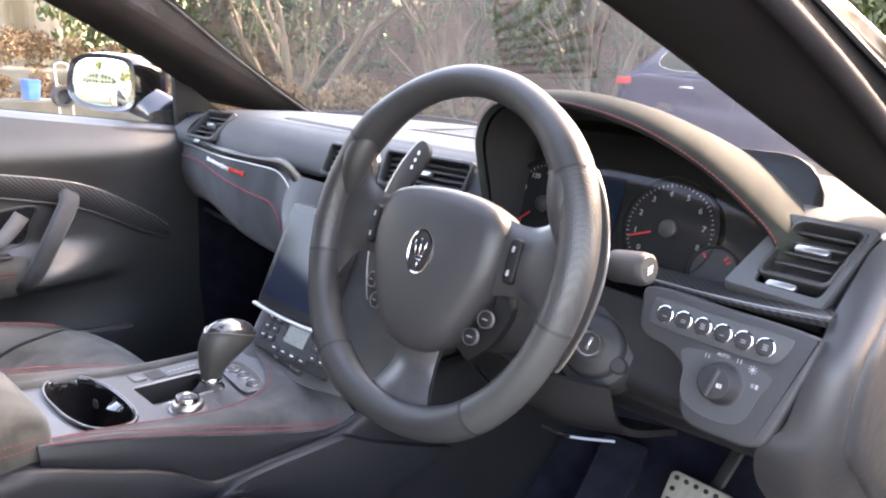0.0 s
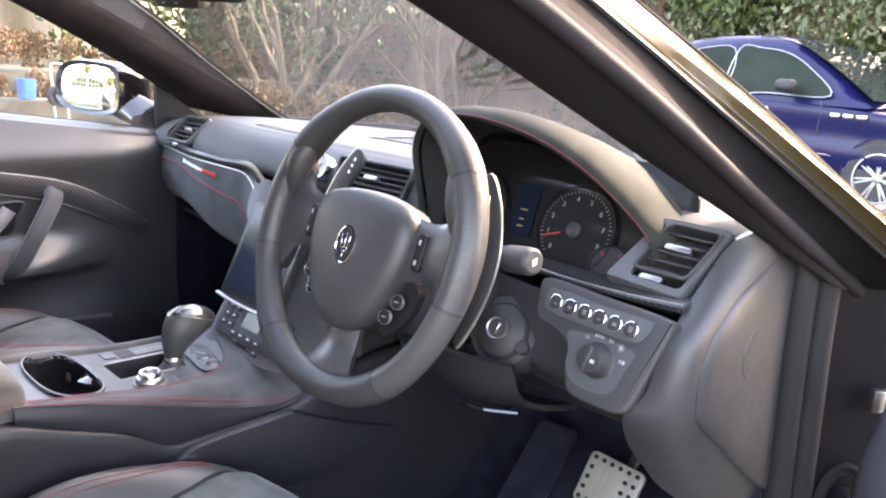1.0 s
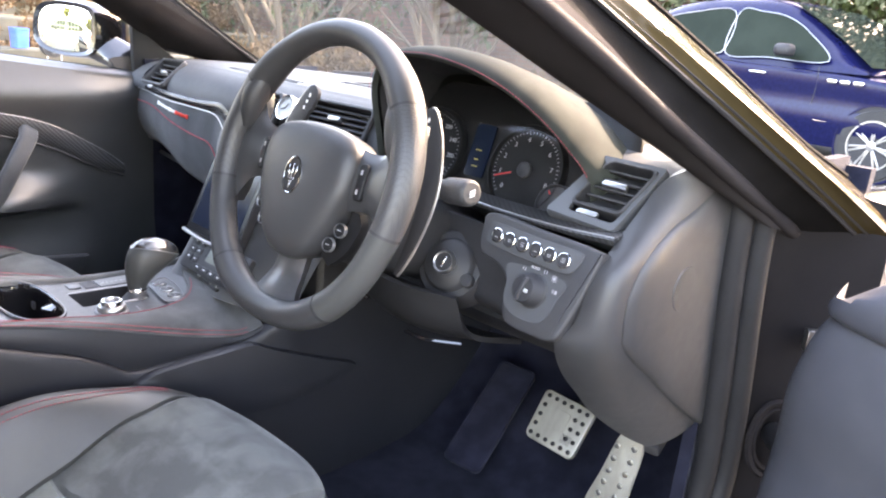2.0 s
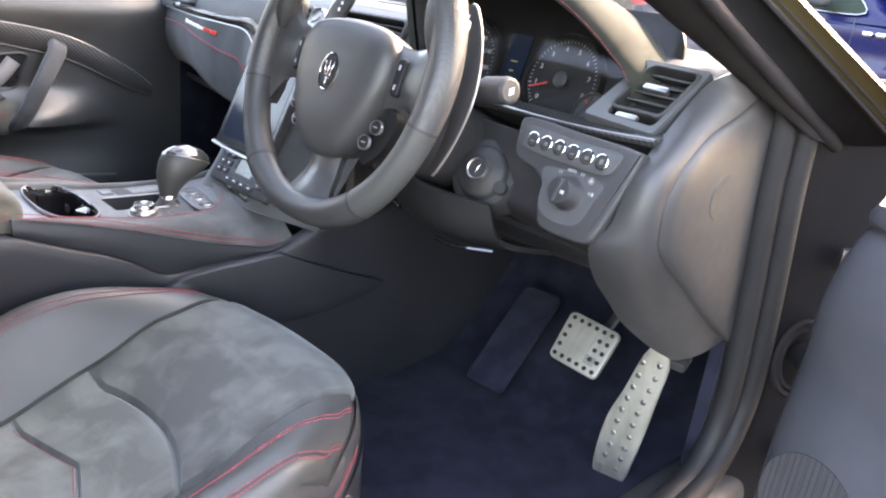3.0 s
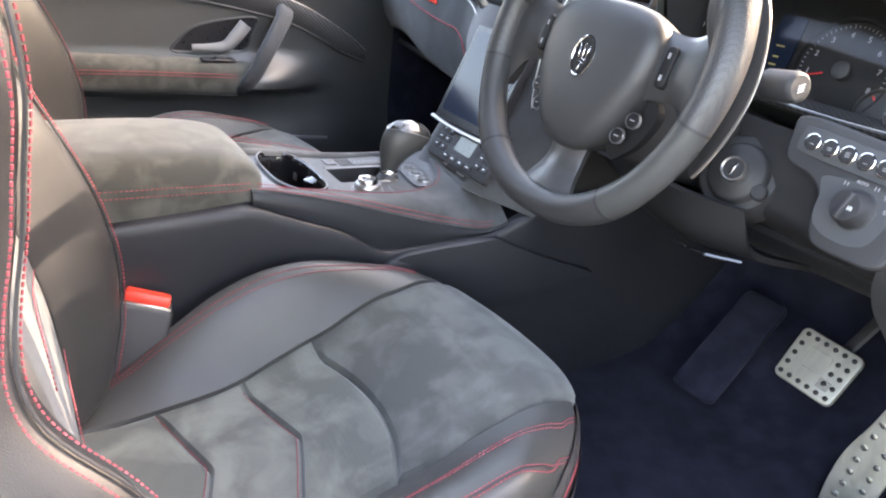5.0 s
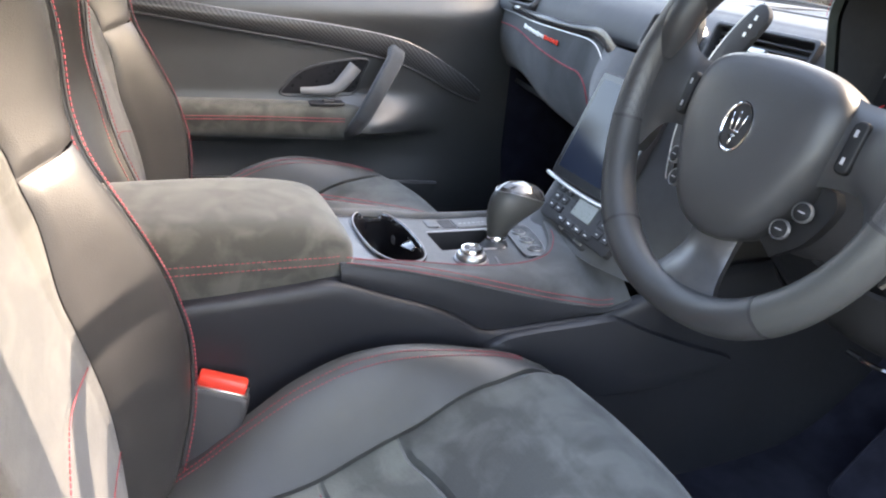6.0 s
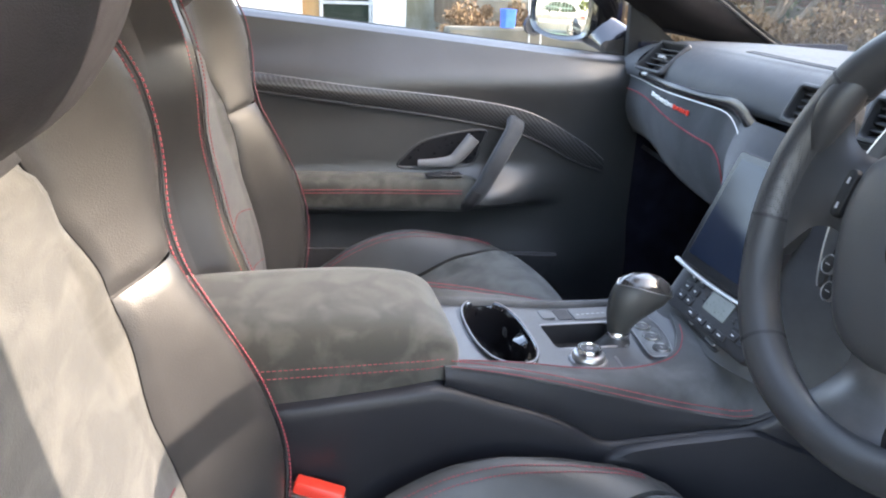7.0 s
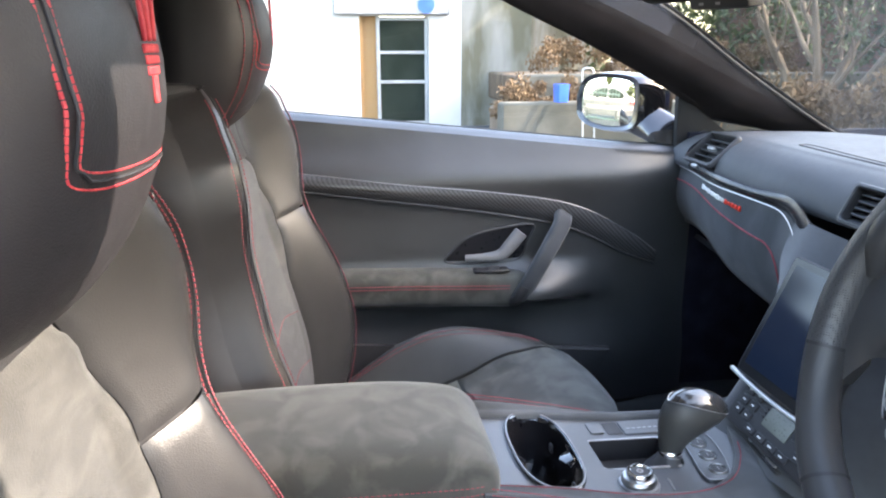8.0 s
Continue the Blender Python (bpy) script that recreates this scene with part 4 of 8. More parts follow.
# driver's lower dash and switch panel
part("knee_panel", sheet([[V(0.20, 0.235, 0.79), V(0.40, 0.21, 0.79), V(0.58, 0.195, 0.79), V(0.742, 0.178, 0.80)],
                          [V(0.20, 0.235, 0.72), V(0.40, 0.21, 0.72), V(0.58, 0.185, 0.72), V(0.732, 0.158, 0.72)],
                          [V(0.20, 0.250, 0.68), V(0.40, 0.225, 0.675), V(0.58, 0.195, 0.675), V(0.722, 0.160, 0.688)],
                          [V(0.20, 0.36, 0.63), V(0.40, 0.36, 0.61), V(0.58, 0.34, 0.61), V(0.720, 0.270, 0.635)],
                          [V(0.20, 0.55, 0.60), V(0.40, 0.55, 0.58), V(0.58, 0.55, 0.57), V(0.735, 0.50, 0.56)]], 6, 6, 0.01, (0.5, -1, 0.3)), PLASTIC_DARK, dash, "grained black knee panel")
_sw = basis(V(0.662, 0.157, 0.7605), (0.985, -0.06, 0), (0.0, 0.30, 0.95))
_out = cat([V(-0.092, 0.058, 0), V(0.0, 0.056, 0), V(0.082, 0.053, 0), V(0.090, 0.040, 0), V(0.072, -0.046, 0), V(0.058, -0.068, 0), V(0.026, -0.072, 0), V(-0.014, -0.070, 0), V(-0.028, -0.050, 0), V(-0.034, -0.020, 0), V(-0.056, -0.004, 0), V(-0.090, 0.004, 0), V(-0.100, 0.034, 0)], 4, True)
_pan = part("switch_panel", prism([(p.x, p.y) for p in _out], 0.014, 0.004, 3, _sw @ pose(0, 0, -0.008)), PLASTIC, dash, "black switch panel with six round buttons")
_pl = cat([V(-0.076, 0.047, 0), V(0.0, 0.045, 0), V(0.060, 0.045, 0), V(0.068, 0.038, 0), V(0.060, 0.020, 0), V(0.046, 0.014, 0), V(0.0, 0.014, 0), V(-0.074, 0.017, 0), V(-0.084, 0.024, 0), V(-0.084, 0.040, 0)], 4, True)
part("button_plate", prism([(p.x, p.y) for p in _pl], 0.003, 0.001, 2, _sw @ pose(0, 0, 0.0055)), DASH_GREY, _pan)
_kl = cat([V(-0.034, 0.004, 0), V(0.052, 0.006, 0), V(0.050, -0.020, 0), V(0.038, -0.052, 0), V(0.0, -0.058, 0), V(-0.026, -0.046, 0), V(-0.032, -0.018, 0)], 4, True)
part("knob_plate", prism([(p.x, p.y) for p in _kl], 0.001, 0.0004, 1, _sw @ pose(0, 0, 0.0055)), DASH_GREY, _pan)
for _k in range(6):
    _bx = -0.066 + _k * 0.0222
    _bt = part("button", lathe([(0.0098, 0.006), (0.0098, 0.012), (0.0088, 0.0125), (0.0082, 0.0105)], 20, _sw @ pose(_bx, 0.0310 - 0.0004 * _k, 0)), CHROME, _pan, "round button with a chrome rim")
    part("cap", lathe([(0.0082, 0.006), (0.0080, 0.0112), (0.006, 0.0118)], 20, _sw @ pose(_bx, 0.0310 - 0.0004 * _k, 0)), PLASTIC_DARK, _bt)
    part("symbol", join([box(0.0052, 0.0007, 0.0004, 0, 1, _sw @ pose(_bx, 0.0310 + d - 0.0004 * _k, 0.012)) for d in (-0.0022, 0.0, 0.0022)][: 1 + _k % 3]), DIM_PRINT, _bt)
_kn = part("light_knob", lathe([(0.021, 0.004), (0.021, 0.010), (0.0185, 0.013), (0.0178, 0.026), (0.016, 0.029), (0.004, 0.030)], 32, _sw @ pose(0.013, -0.019, 0)), PLASTIC_DARK, _pan, "round headlamp knob")
part("grip", box(0.006, 0.031, 0.006, 0.002, 2, _sw @ pose(0.013, -0.019, 0.030, 0, 0, -12)), PLASTIC, _kn)
part("knob_ring", lathe([(0.0225, 0.004), (0.0225, 0.0075), (0.021, 0.0085)], 32, _sw @ pose(0.013, -0.019, 0)), PLASTIC, _kn)
part("lettering", text_mesh("AUTO", 0.0048, _sw @ pose(0.006, 0.0085, 0.0070)), DIM_PRINT, _pan, "white AUTO lettering")
for _x, _y in ((-0.010, 0.003), (0.023, 0.008)):
    part("symbol", join([box(0.0008, 0.0042, 0.0004, 0, 1, _sw @ pose(_x + d, _y, 0.0070)) for d in (-0.0018, 0.0018)]), DIM_PRINT, _pan)
_sy = _sw @ pose(0.038, 0.004, 0.0068)
part("symbol", join([lathe([(0.0020, 0.0), (0.0020, 0.0005), (0.0, 0.0006)], 12, _sy)] + [box(0.0018, 0.0007, 0.0005, 0, 1, _sy @ pose(0, 0, 0.0003, 0, 0, 45 * k) @ pose(0.0036, 0, 0)) for k in range(8)]), DIM_PRINT, _pan, "white lamp symbol")
_sy = _sw @ pose(0.044, -0.011, 0.0068)
part("symbol", join([box(0.0030, 0.0045, 0.0005, 0.0002, 1, _sy @ pose(0.002, 0, 0))] + [box(0.0030, 0.0007, 0.0005, 0, 1, _sy @ pose(-0.0025, d, 0)) for d in (-0.0015, 0, 0.0015)]), DIM_PRINT, _pan, "white headlamp symbol")
part("symbol", join([box(0.0008, 0.0042, 0.0004, 0, 1, _sw @ pose(0.020 + d, -0.020, 0.0302)) for d in (-0.002, 0.0, 0.002)]), PRINT, _kn)

# the dash's end at the driver's door, with a round-capped cover
END_L = ((0.776, 0.285, 0.906), (0.758, 0.264, 0.889), (0.751, 0.235, 0.857), (0.747, 0.200, 0.822), (0.749, 0.163, 0.792), (0.744, 0.151, 0.757), (0.737, 0.145, 0.720), (0.717, 0.143, 0.690), (0.711, 0.176, 0.642), (0.718, 0.212, 0.602), (0.725, 0.250, 0.563), (0.740, 0.318, 0.513), (0.757, 0.362, 0.487))
END_R = ((0.794, 0.360, 0.890), (0.790, 0.305, 0.860), (0.787, 0.250, 0.838), (0.786, 0.207, 0.808), (0.785, 0.188, 0.783), (0.785, 0.177, 0.754), (0.785, 0.178, 0.722), (0.785, 0.187, 0.697), (0.785, 0.222, 0.667), (0.785, 0.262, 0.640), (0.785, 0.310, 0.604), (0.785, 0.380, 0.555), (0.785, 0.455, 0.508))


def end_panel():
    """The rolled leather band between the switch panel's edge (L) and the cover's joint (R)."""
    lo, hi = cat([V(*p) for p in END_L], 6), cat([V(*p) for p in END_R], 6)
    n = len(lo) - 1
    rows = [[] for _ in range(15)]
    for i, (p, q) in enumerate(zip(lo, hi)):
        f = i / n
        out = V(0.62, -0.72, 0.35 - 0.85 * smooth(0.35, 0.75, f)).normalized()
        big = 0.011 + 0.008 * smooth(0.1, 0.4, f) * smooth(1.0, 0.7, f)
        rows[0].append(p + V(-0.006, 0.030, 0.004))
        rows[1].append(p + V(-0.003, 0.010, 0.001))
        for k in range(12):
            g = k / 11
            rows[2 + k].append(p.lerp(q, g) + out * big * (math.sin(math.pi * (0.05 + 0.93 * g)) ** 0.8 - 0.18))
        rows[14].append(q + V(-0.006, 0.006, 0.0))
    bm = bmesh.new()
    skin(bm, rows)
    return bm


def end_cover():
    """The cover inside the band, nearly flat, its edge sunk into the joint."""
    hi = cat([V(*p) for p in END_R], 6)
    n = len(hi) - 1
    rows = [[] for _ in range(9)]
    for i, q in enumerate(hi):
        k = V(0.797, 0.482, 0.886 - 0.386 * i / n)
        for j, (g, x) in enumerate(((0.006, 0.776), (0.012, 0.7845), (0.03, 0.7885), (0.08, 0.7915), (0.2, 0.7935), (0.4, 0.795), (0.7, 0.796), (0.95, 0.795), (1.0, 0.790))):
            p = q.lerp(k, g)
            rows[j].append(V(x, p.y, p.z))
    bm = bmesh.new()
    skin(bm, rows)
    return bm


part("end_panel", end_panel(), LEATHER, dash, "smooth black leather end of the dashboard")
_cov = part("fuse_cover", end_cover(), LEATHER, dash, "black cover plate on the dash end")
_mc = Matrix(((0, 0, 1, 0.7872), (1, 0, 0, 0), (0, 1, 0, 0), (0, 0, 0, 1)))
part("lock_recess", lathe([(0.0315, 0.0060), (0.0295, 0.0084), (0.0265, 0.0084), (0.022, 0.0076), (0.0, 0.0072)], 32, _mc @ pose(0.302, 0.755, 0)), LEATHER, _cov, "round finger dimple")

# middle stack: screen and climate panel
BEZEL = mat("dark_screen_surround", (0.008, 0.009, 0.011), 0.22, var=6, spec=0.3, rvar=0.03)
_sc = basis(V(0.006, 0.128, 0.714), (1, 0, 0), (0, 0.40, 0.917))
_st = part("centre_fascia", sheet([[V(-0.20, 0.225, 0.83), V(-0.12, 0.205, 0.835), V(0.0, 0.195, 0.835), V(0.12, 0.205, 0.83), V(0.21, 0.235, 0.80)],
                           [V(-0.215, 0.215, 0.755), V(-0.11, 0.165, 0.76), V(0.0, 0.160, 0.76), V(0.11, 0.165, 0.76), V(0.20, 0.225, 0.74)],
                           [V(-0.255, 0.262, 0.672), V(-0.10, 0.120, 0.66), V(0.0, 0.115, 0.66), V(0.105, 0.120, 0.66), V(0.19, 0.20, 0.66)],
                           [V(-0.20, 0.25, 0.60), V(-0.095, 0.085, 0.60), V(0.0, 0.080, 0.60), V(0.105, 0.085, 0.60), V(0.18, 0.165, 0.59)],
                           [V(-0.16, 0.23, 0.53), V(-0.09, 0.055, 0.56), V(0.0, 0.05, 0.56), V(0.105, 0.055, 0.56), V(0.17, 0.14, 0.53)]], 6, 6, 0.006, (0, -1, 0.9)), SUEDE_DARK, dash, "dark suede middle stack")
part("core", box(0.23, 0.62, 0.60, 0.01, 1, pose(0.02, 0.54, 0.52)), PLASTIC_DARK, _st)
_s1 = part("touchscreen", prism(roundrect(0.176, 0.180, 0.008), 0.016, 0.0015, 2, _sc @ pose(0, 0.004, 0)), PLASTIC_DARK, _st, "black touchscreen, switched off")
part("bezel", prism(roundrect(0.171, 0.175, 0.006), 0.0006, 0, 1, _sc @ pose(0, 0.004, 0.0158)), BEZEL, _s1, "smooth dark screen surround")
part("display", prism(roundrect(0.152, 0.152, 0.002), 0.0006, 0, 1, _sc @ pose(0, 0.006, 0.0163)), DISPLAY, _s1, "dark blue-black screen glass")
part("chrome_bar", tube([_sc @ V(x, -0.088 - 0.004 * (1 - (x / 0.095) ** 2), 0.016) for x in [-0.095 + 0.19 * i / 12 for i in range(13)]], 0.0040, 8, flat=0.8), SATIN, _s1, "chrome bar under the screen")
KEY_BLACK = mat("matt_black_keys", (0.020, 0.021, 0.024), 0.55, var=9, spec=0.35)
_hv = basis(V(0.040, 0.078, 0.606), (1, 0, 0), (0, 0.55, 0.835))
_hp = part("climate_panel", prism(roundrect(0.19, 0.066, 0.006), 0.010, 0.002, 2, _hv), PLASTIC_DARK, _st, "black climate control panel")
part("lcd", prism(roundrect(0.052, 0.030, 0.002), 0.001, 0, 1, _hv @ pose(0.0, 0.008, 0.010)), LCD, _hp, "grey-green climate display")
for _sx in (-1, 1):
    for _k in range(4):
        part("slot", box(0.012, 0.0022, 0.002, 0, 1, _hv @ pose(_sx * 0.036, 0.020 - 0.006 * _k, 0.0105)), PLASTIC_DARK, _hp)
    for _r in range(3):
        for _c2 in range(2):
            part("key", box(0.018, 0.012, 0.004, 0.001, 1, _hv @ pose(_sx * (0.056 + 0.021 * _c2), 0.020 - 0.0155 * _r, 0.0105)), KEY_BLACK, _hp)
            part("symbol", box(0.005, 0.0016, 0.0004, 0, 1, _hv @ pose(_sx * (0.056 + 0.021 * _c2), 0.020 - 0.0155 * _r, 0.0128)), PRINT, _hp)
for _k in range(4):
    part("key", box(0.022, 0.010, 0.004, 0.001, 1, _hv @ pose(-0.036 + 0.024 * _k, -0.022, 0.0105)), KEY_BLACK, _hp)
    part("symbol", box(0.007, 0.0018, 0.0004, 0, 1, _hv @ pose(-0.036 + 0.024 * _k, -0.022, 0.0128)), PRINT, _hp)

# ================= steering wheel, column, pedals =================
WC = V(0.404, 0.002, 0.8535)
WM = basis(WC, (1, 0, 0), (0, math.sin(radians(17)), math.cos(radians(17))))   # local: x right, y up the wheel, z to the driver
wheel = thing("steering_wheel", WC, "black leather steering wheel with flattened bottom and perforated grips", "steering wheel")


def rim_at(a):
    """The rim's middle line: round, with the foot drawn flat."""
    r = 0.178
    x, y = r * math.cos(radians(a)), r * math.sin(radians(a))
    if y < 0:
        c, s = math.cos(radians(a)), -math.sin(radians(a))
        x, y = r * math.copysign(abs(c) ** 0.90, c), -0.190 * s
    return V(x, y, 0.008)


def rim_part(a0, a1, fat):
    n = int(abs(a1 - a0) / 3)
    pts = [rim_at(a0 + (a1 - a0) * i / n) for i in range(n + 1)]
    rs = [fat(a0 + (a1 - a0) * i / n) for i in range(n + 1)]
    return tube([WM @ p for p in pts], rs, 16, flat=1.12, up=WM.to_3x3() @ V(0, 0, 1))


def fat(a):
    b = 0.0170 + 0.0022 * math.exp(-((a - 8) / 26.0) ** 2) + 0.0022 * math.exp(-((a - 172) / 26.0) ** 2) + 0.0022 * math.exp(-((a - 368) / 26.0) ** 2)
    for c in (38, 142):
        b += 0.0030 * math.exp(-((a - c) / 14.0) ** 2)
    for c in (238, 302):
        b += 0.0024 * math.exp(-((a - c) / 22.0) ** 2)
    return b


part("rim", rim_part(33, 147, fat), LEATHER, wheel, "smooth black leather upper rim")
part("rim", rim_part(-14, 32.4, fat), LEATHER_PERF, wheel, "perforated leather grip")
part("rim", rim_part(147.6, 194, fat), LEATHER_PERF, wheel, "perforated leather grip")
part("rim", rim_part(194.6, 234, fat), LEATHER, wheel)
# lighter leather here stands in for the outside reflected in the rim
part("rim", rim_part(306, 345.4, fat), LEATHER_SOFT, wheel, "smooth leather lower rim, lighter for the outside it reflects")
part("rim", rim_part(234.6, 305.4, fat), LEATHER, wheel, "smooth leather foot of the rim")
for _a in (32.7, 147.3, 194.3, 234.3, 305.7, 345.7):
    _c = [rim_at(_a - 0.5), rim_at(_a + 0.5)]
    part("seam", tube([WM @ p for p in _c], fat(_a) + 0.0004, 16, flat=1.12, up=WM.to_3x3() @ V(0, 0, 1)), PLASTIC_DARK, wheel)
# thumb rests: swellings on the inside of the rim above the spokes
for _s in (-1, 1):
    _c = [WM @ V(_s * x, y, z) for x, y, z in ((0.130, 0.116, 0.008), (0.142, 0.097, 0.012), (0.151, 0.076, 0.013), (0.155, 0.053, 0.011), (0.158, 0.030, 0.007))]
    _c = cat(_c, 4)
    part("thumb_rest", tube(_c, [0.006 + 0.0125 * math.sin(math.pi * (0.04 + 0.92 * i / (len(_c) - 1))) for i in range(len(_c))], 14, up=WM.to_3x3() @ V(0, 0, 1)), LEATHER, wheel, "leather thumb rest")
# spokes
SPOKE = mat("smooth_black_spoke", (0.034, 0.034, 0.036), 0.33, base2=(0.046, 0.046, 0.048), var=5, spec=0.6, bump=0.06, bscale=1200, fine="voronoi")
for _s in (-1, 1):
    _rows = []
    for _x, _t, _b, _z, _c in ((0.074, 0.044, -0.040, 0.000, 0.004), (0.095, 0.040, -0.034, -0.001, 0.005), (0.115, 0.041, -0.032, -0.003, 0.006), (0.136, 0.050, -0.038, 0.000, 0.006), (0.156, 0.068, -0.054, 0.003, 0.005), (0.173, 0.090, -0.078, 0.004, 0.002)):
        _rows.append([WM @ V(_s * _x * (1 - 0.10 * abs(f) ** 3 * smooth(0.12, 0.165, _x)), (_t + _b) / 2 + (_t - _b) / 2 * f, _z + _c * (1 - f * f) - 0.006 * abs(f) ** 4) for f in (-1, -0.8, -0.5, -0.2, 0.2, 0.5, 0.8, 1)])
    part("spoke", sheet(_rows, 4, 4, 0.022, WM @ V(0, 0, 1)), SPOKE, wheel, "smooth black spoke with a satin sheen")
    _p = part("spoke_switch", prism(roundrect(0.014, 0.046, 0.006), 0.008, 0.0025, 3, WM @ pose(_s * 0.104, 0.002, -0.001, 0, _s * 6, 0)), SHROUD, wheel, "black rocker switch")
    for _y in (0.012, -0.012):
        part("symbol", box(0.0028, 0.006, 0.0006, 0, 1, WM @ pose(_s * 0.104, 0.002 + _y, 0.0073, 0, _s * 6, 0)), DIM_PRINT, _p)
_lo = sheet([[WM @ V(x * k, y, z - c * (x / 0.036) ** 2) for x in (-0.036, -0.030, -0.016, 0.0, 0.016, 0.030, 0.036)] for k, y, z, c in ((0.90, -0.095, -0.004, 0.006), (0.84, -0.118, -0.003, 0.007), (0.86, -0.138, -0.001, 0.008), (1.06, -0.160, 0.006, 0.008), (1.50, -0.184, 0.010, 0.006))], 3, 5, 0.016, WM @ V(0, 0, 1))
SPOKE_METAL = mat("dark_brushed_spoke", (0.085, 0.085, 0.088), 0.34, metal=0.5, base2=(0.11, 0.11, 0.115), var=40)
part("spoke", _lo, SPOKE_METAL, wheel, "dark satin metal lower spoke")
# airbag cover
_hh = [V(0.0, 0.060, 0), V(0.045, 0.057, 0), V(0.074, 0.048, 0), V(0.089, 0.028, 0), V(0.090, -0.010, 0), V(0.082, -0.040, 0), V(0.068, -0.070, 0), V(0.050, -0.098, 0), V(0.032, -0.112, 0), V(0.012, -0.1185, 0)]
_hub = cat(_hh + [V(-p.x, p.y, 0) for p in _hh[:0:-1]], 4, True)
_bm = bmesh.new()
_rows = []
for _k, _z in ((0.94, -0.035), (0.985, -0.014), (1.0, -0.003), (0.992, 0.005), (0.965, 0.012), (0.90, 0.0175), (0.8, 0.0212), (0.55, 0.0245), (0.3, 0.0255), (0.05, 0.026)):
    _rows.append([WM @ V(p.x * _k, -0.02 + (p.y + 0.02) * _k, _z) for p in _hub])
skin(_bm, _rows, wrap=True, cap=True)
part("airbag_cover", _bm, LEATHER, wheel, "smooth black airbag cover")
# round control buttons beside the cover
for _s in (-1, 1):
    part("button_pod", sheet([[WM @ V(_s * 0.084, -0.034, -0.012), WM @ V(_s * 0.084, -0.050, -0.013), WM @ V(_s * 0.070, -0.074, -0.014), WM @ V(_s * 0.046, -0.100, -0.016)],
                              [WM @ V(_s * 0.098, -0.036, -0.014), WM @ V(_s * 0.104, -0.052, -0.016), WM @ V(_s * 0.090, -0.086, -0.018), WM @ V(_s * 0.062, -0.112, -0.020)]], 5, 4, 0.014, WM @ V(0, 0, 1)), SHROUD, wheel)
    for _x, _y in ((0.0870, -0.0615), (0.0735, -0.0830)):
        _bq = WM @ pose(_s * _x, _y, -0.0030, 0, _s * 8, 0)
        _b = part("button", lathe([(0.0094, 0.0), (0.0094, 0.0040), (0.0088, 0.0048), (0.0082, 0.0036)], 22, _bq), METAL_DARK, wheel, "round metal-rimmed button")
        part("cap", lathe([(0.0082, 0.0), (0.0080, 0.0040), (0.005, 0.0047)], 22, _bq), SHROUD, _b)
        part("symbol", box(0.0065, 0.0011, 0.0005, 0, 1, _bq @ pose(0, 0, 0.0048)), DIM_PRINT, _b)
# oval emblem, plain prongs in metal
_em = WM @ pose(0, -0.014, 0.0255)
_bm = bmesh.new()
skin(_bm, [[_em @ V(a * math.cos(2 * math.pi * k / 36), b * math.sin(2 * math.pi * k / 36), z) for k in range(36)] for a, b, z in ((0.0175, 0.0245, 0), (0.0175, 0.0245, 0.002), (0.0162, 0.0232, 0.0024), (0.0150, 0.0220, 0.0016))], wrap=True)
_e = part("emblem", _bm, CHROME, wheel, "oval bright-metal emblem")
_bm = bmesh.new()
skin(_bm, [[_em @ V(a * 0.0152 * math.cos(2 * math.pi * k / 36), a * 0.0222 * math.sin(2 * math.pi * k / 36), 0.0012) for k in range(36)] for a in (1, 0.05)], wrap=True, cap=True)
part("emblem_field", _bm, PLASTIC, _e)
part("prongs", join([box(0.0022, 0.021, 0.0014, 0.0004, 1, _em @ pose(0, 0.004, 0.002)), box(0.0018, 0.016, 0.0014, 0.0004, 1, _em @ pose(-0.0068, 0.0045, 0.002, 0, 0, 12)), box(0.0018, 0.016, 0.0014, 0.0004, 1, _em @ pose(0.0068, 0.0045, 0.002, 0, 0, -12)),
                     box(0.013, 0.002, 0.0014, 0.0004, 1, _em @ pose(0, -0.0045, 0.002)), box(0.009, 0.0018, 0.0014, 0.0004, 1, _em @ pose(0, -0.0085, 0.002)), box(0.0028, 0.009, 0.0014, 0.0004, 1, _em @ pose(0, -0.0135, 0.002))]), CHROME, _e, "bright metal prongs")


def paddle(s, label):
    t = thing("paddle_shifter", WM @ V(s * 0.14, 0.02, -0.06), label, "gear paddle", "gear paddles")
    o = cat([V(s * 0.128, 0.110, 0), V(s * 0.140, 0.116, 0), V(s * 0.152, 0.108, 0), V(s * 0.172, 0.075, 0), V(s * 0.186, 0.030, 0), V(s * 0.188, -0.010, 0), V(s * 0.180, -0.055, 0), V(s * 0.166, -0.092, 0), V(s * 0.160, -0.090, 0), V(s * 0.166, -0.050, 0), V(s * 0.165, -0.005, 0), V(s * 0.152, 0.035, 0), V(s * 0.134, 0.075, 0), V(s * 0.124, 0.098, 0)], 4, True)
    m = WM @ pose(-s * 0.0175, 0, -0.062)
    part("blade", prism([(p.x, p.y) for p in o], 0.006, 0.002, 2, m), PLASTIC_DARK, t)
    edge = [m @ V(p.x + s * 0.0006, p.y, 0.004) for p in o[4:30]]
    part("edge", tube(edge, 0.0018, 6), SATIN, t, "bright metal paddle edge")
    for k, w in ((0, 0.009), (1, 0.007), (2, 0.008)):
        part("mark", box(0.0035, w * 0.6, 0.0006, 0, 1, m @ pose(s * (0.141 + 0.003 * k), 0.100 - 0.0095 * k, 0.0063)), PRINT, t)
    return t


paddle(1, "long black gear paddle with a bright metal edge")
paddle(-1, "long black gear paddle behind the wheel")

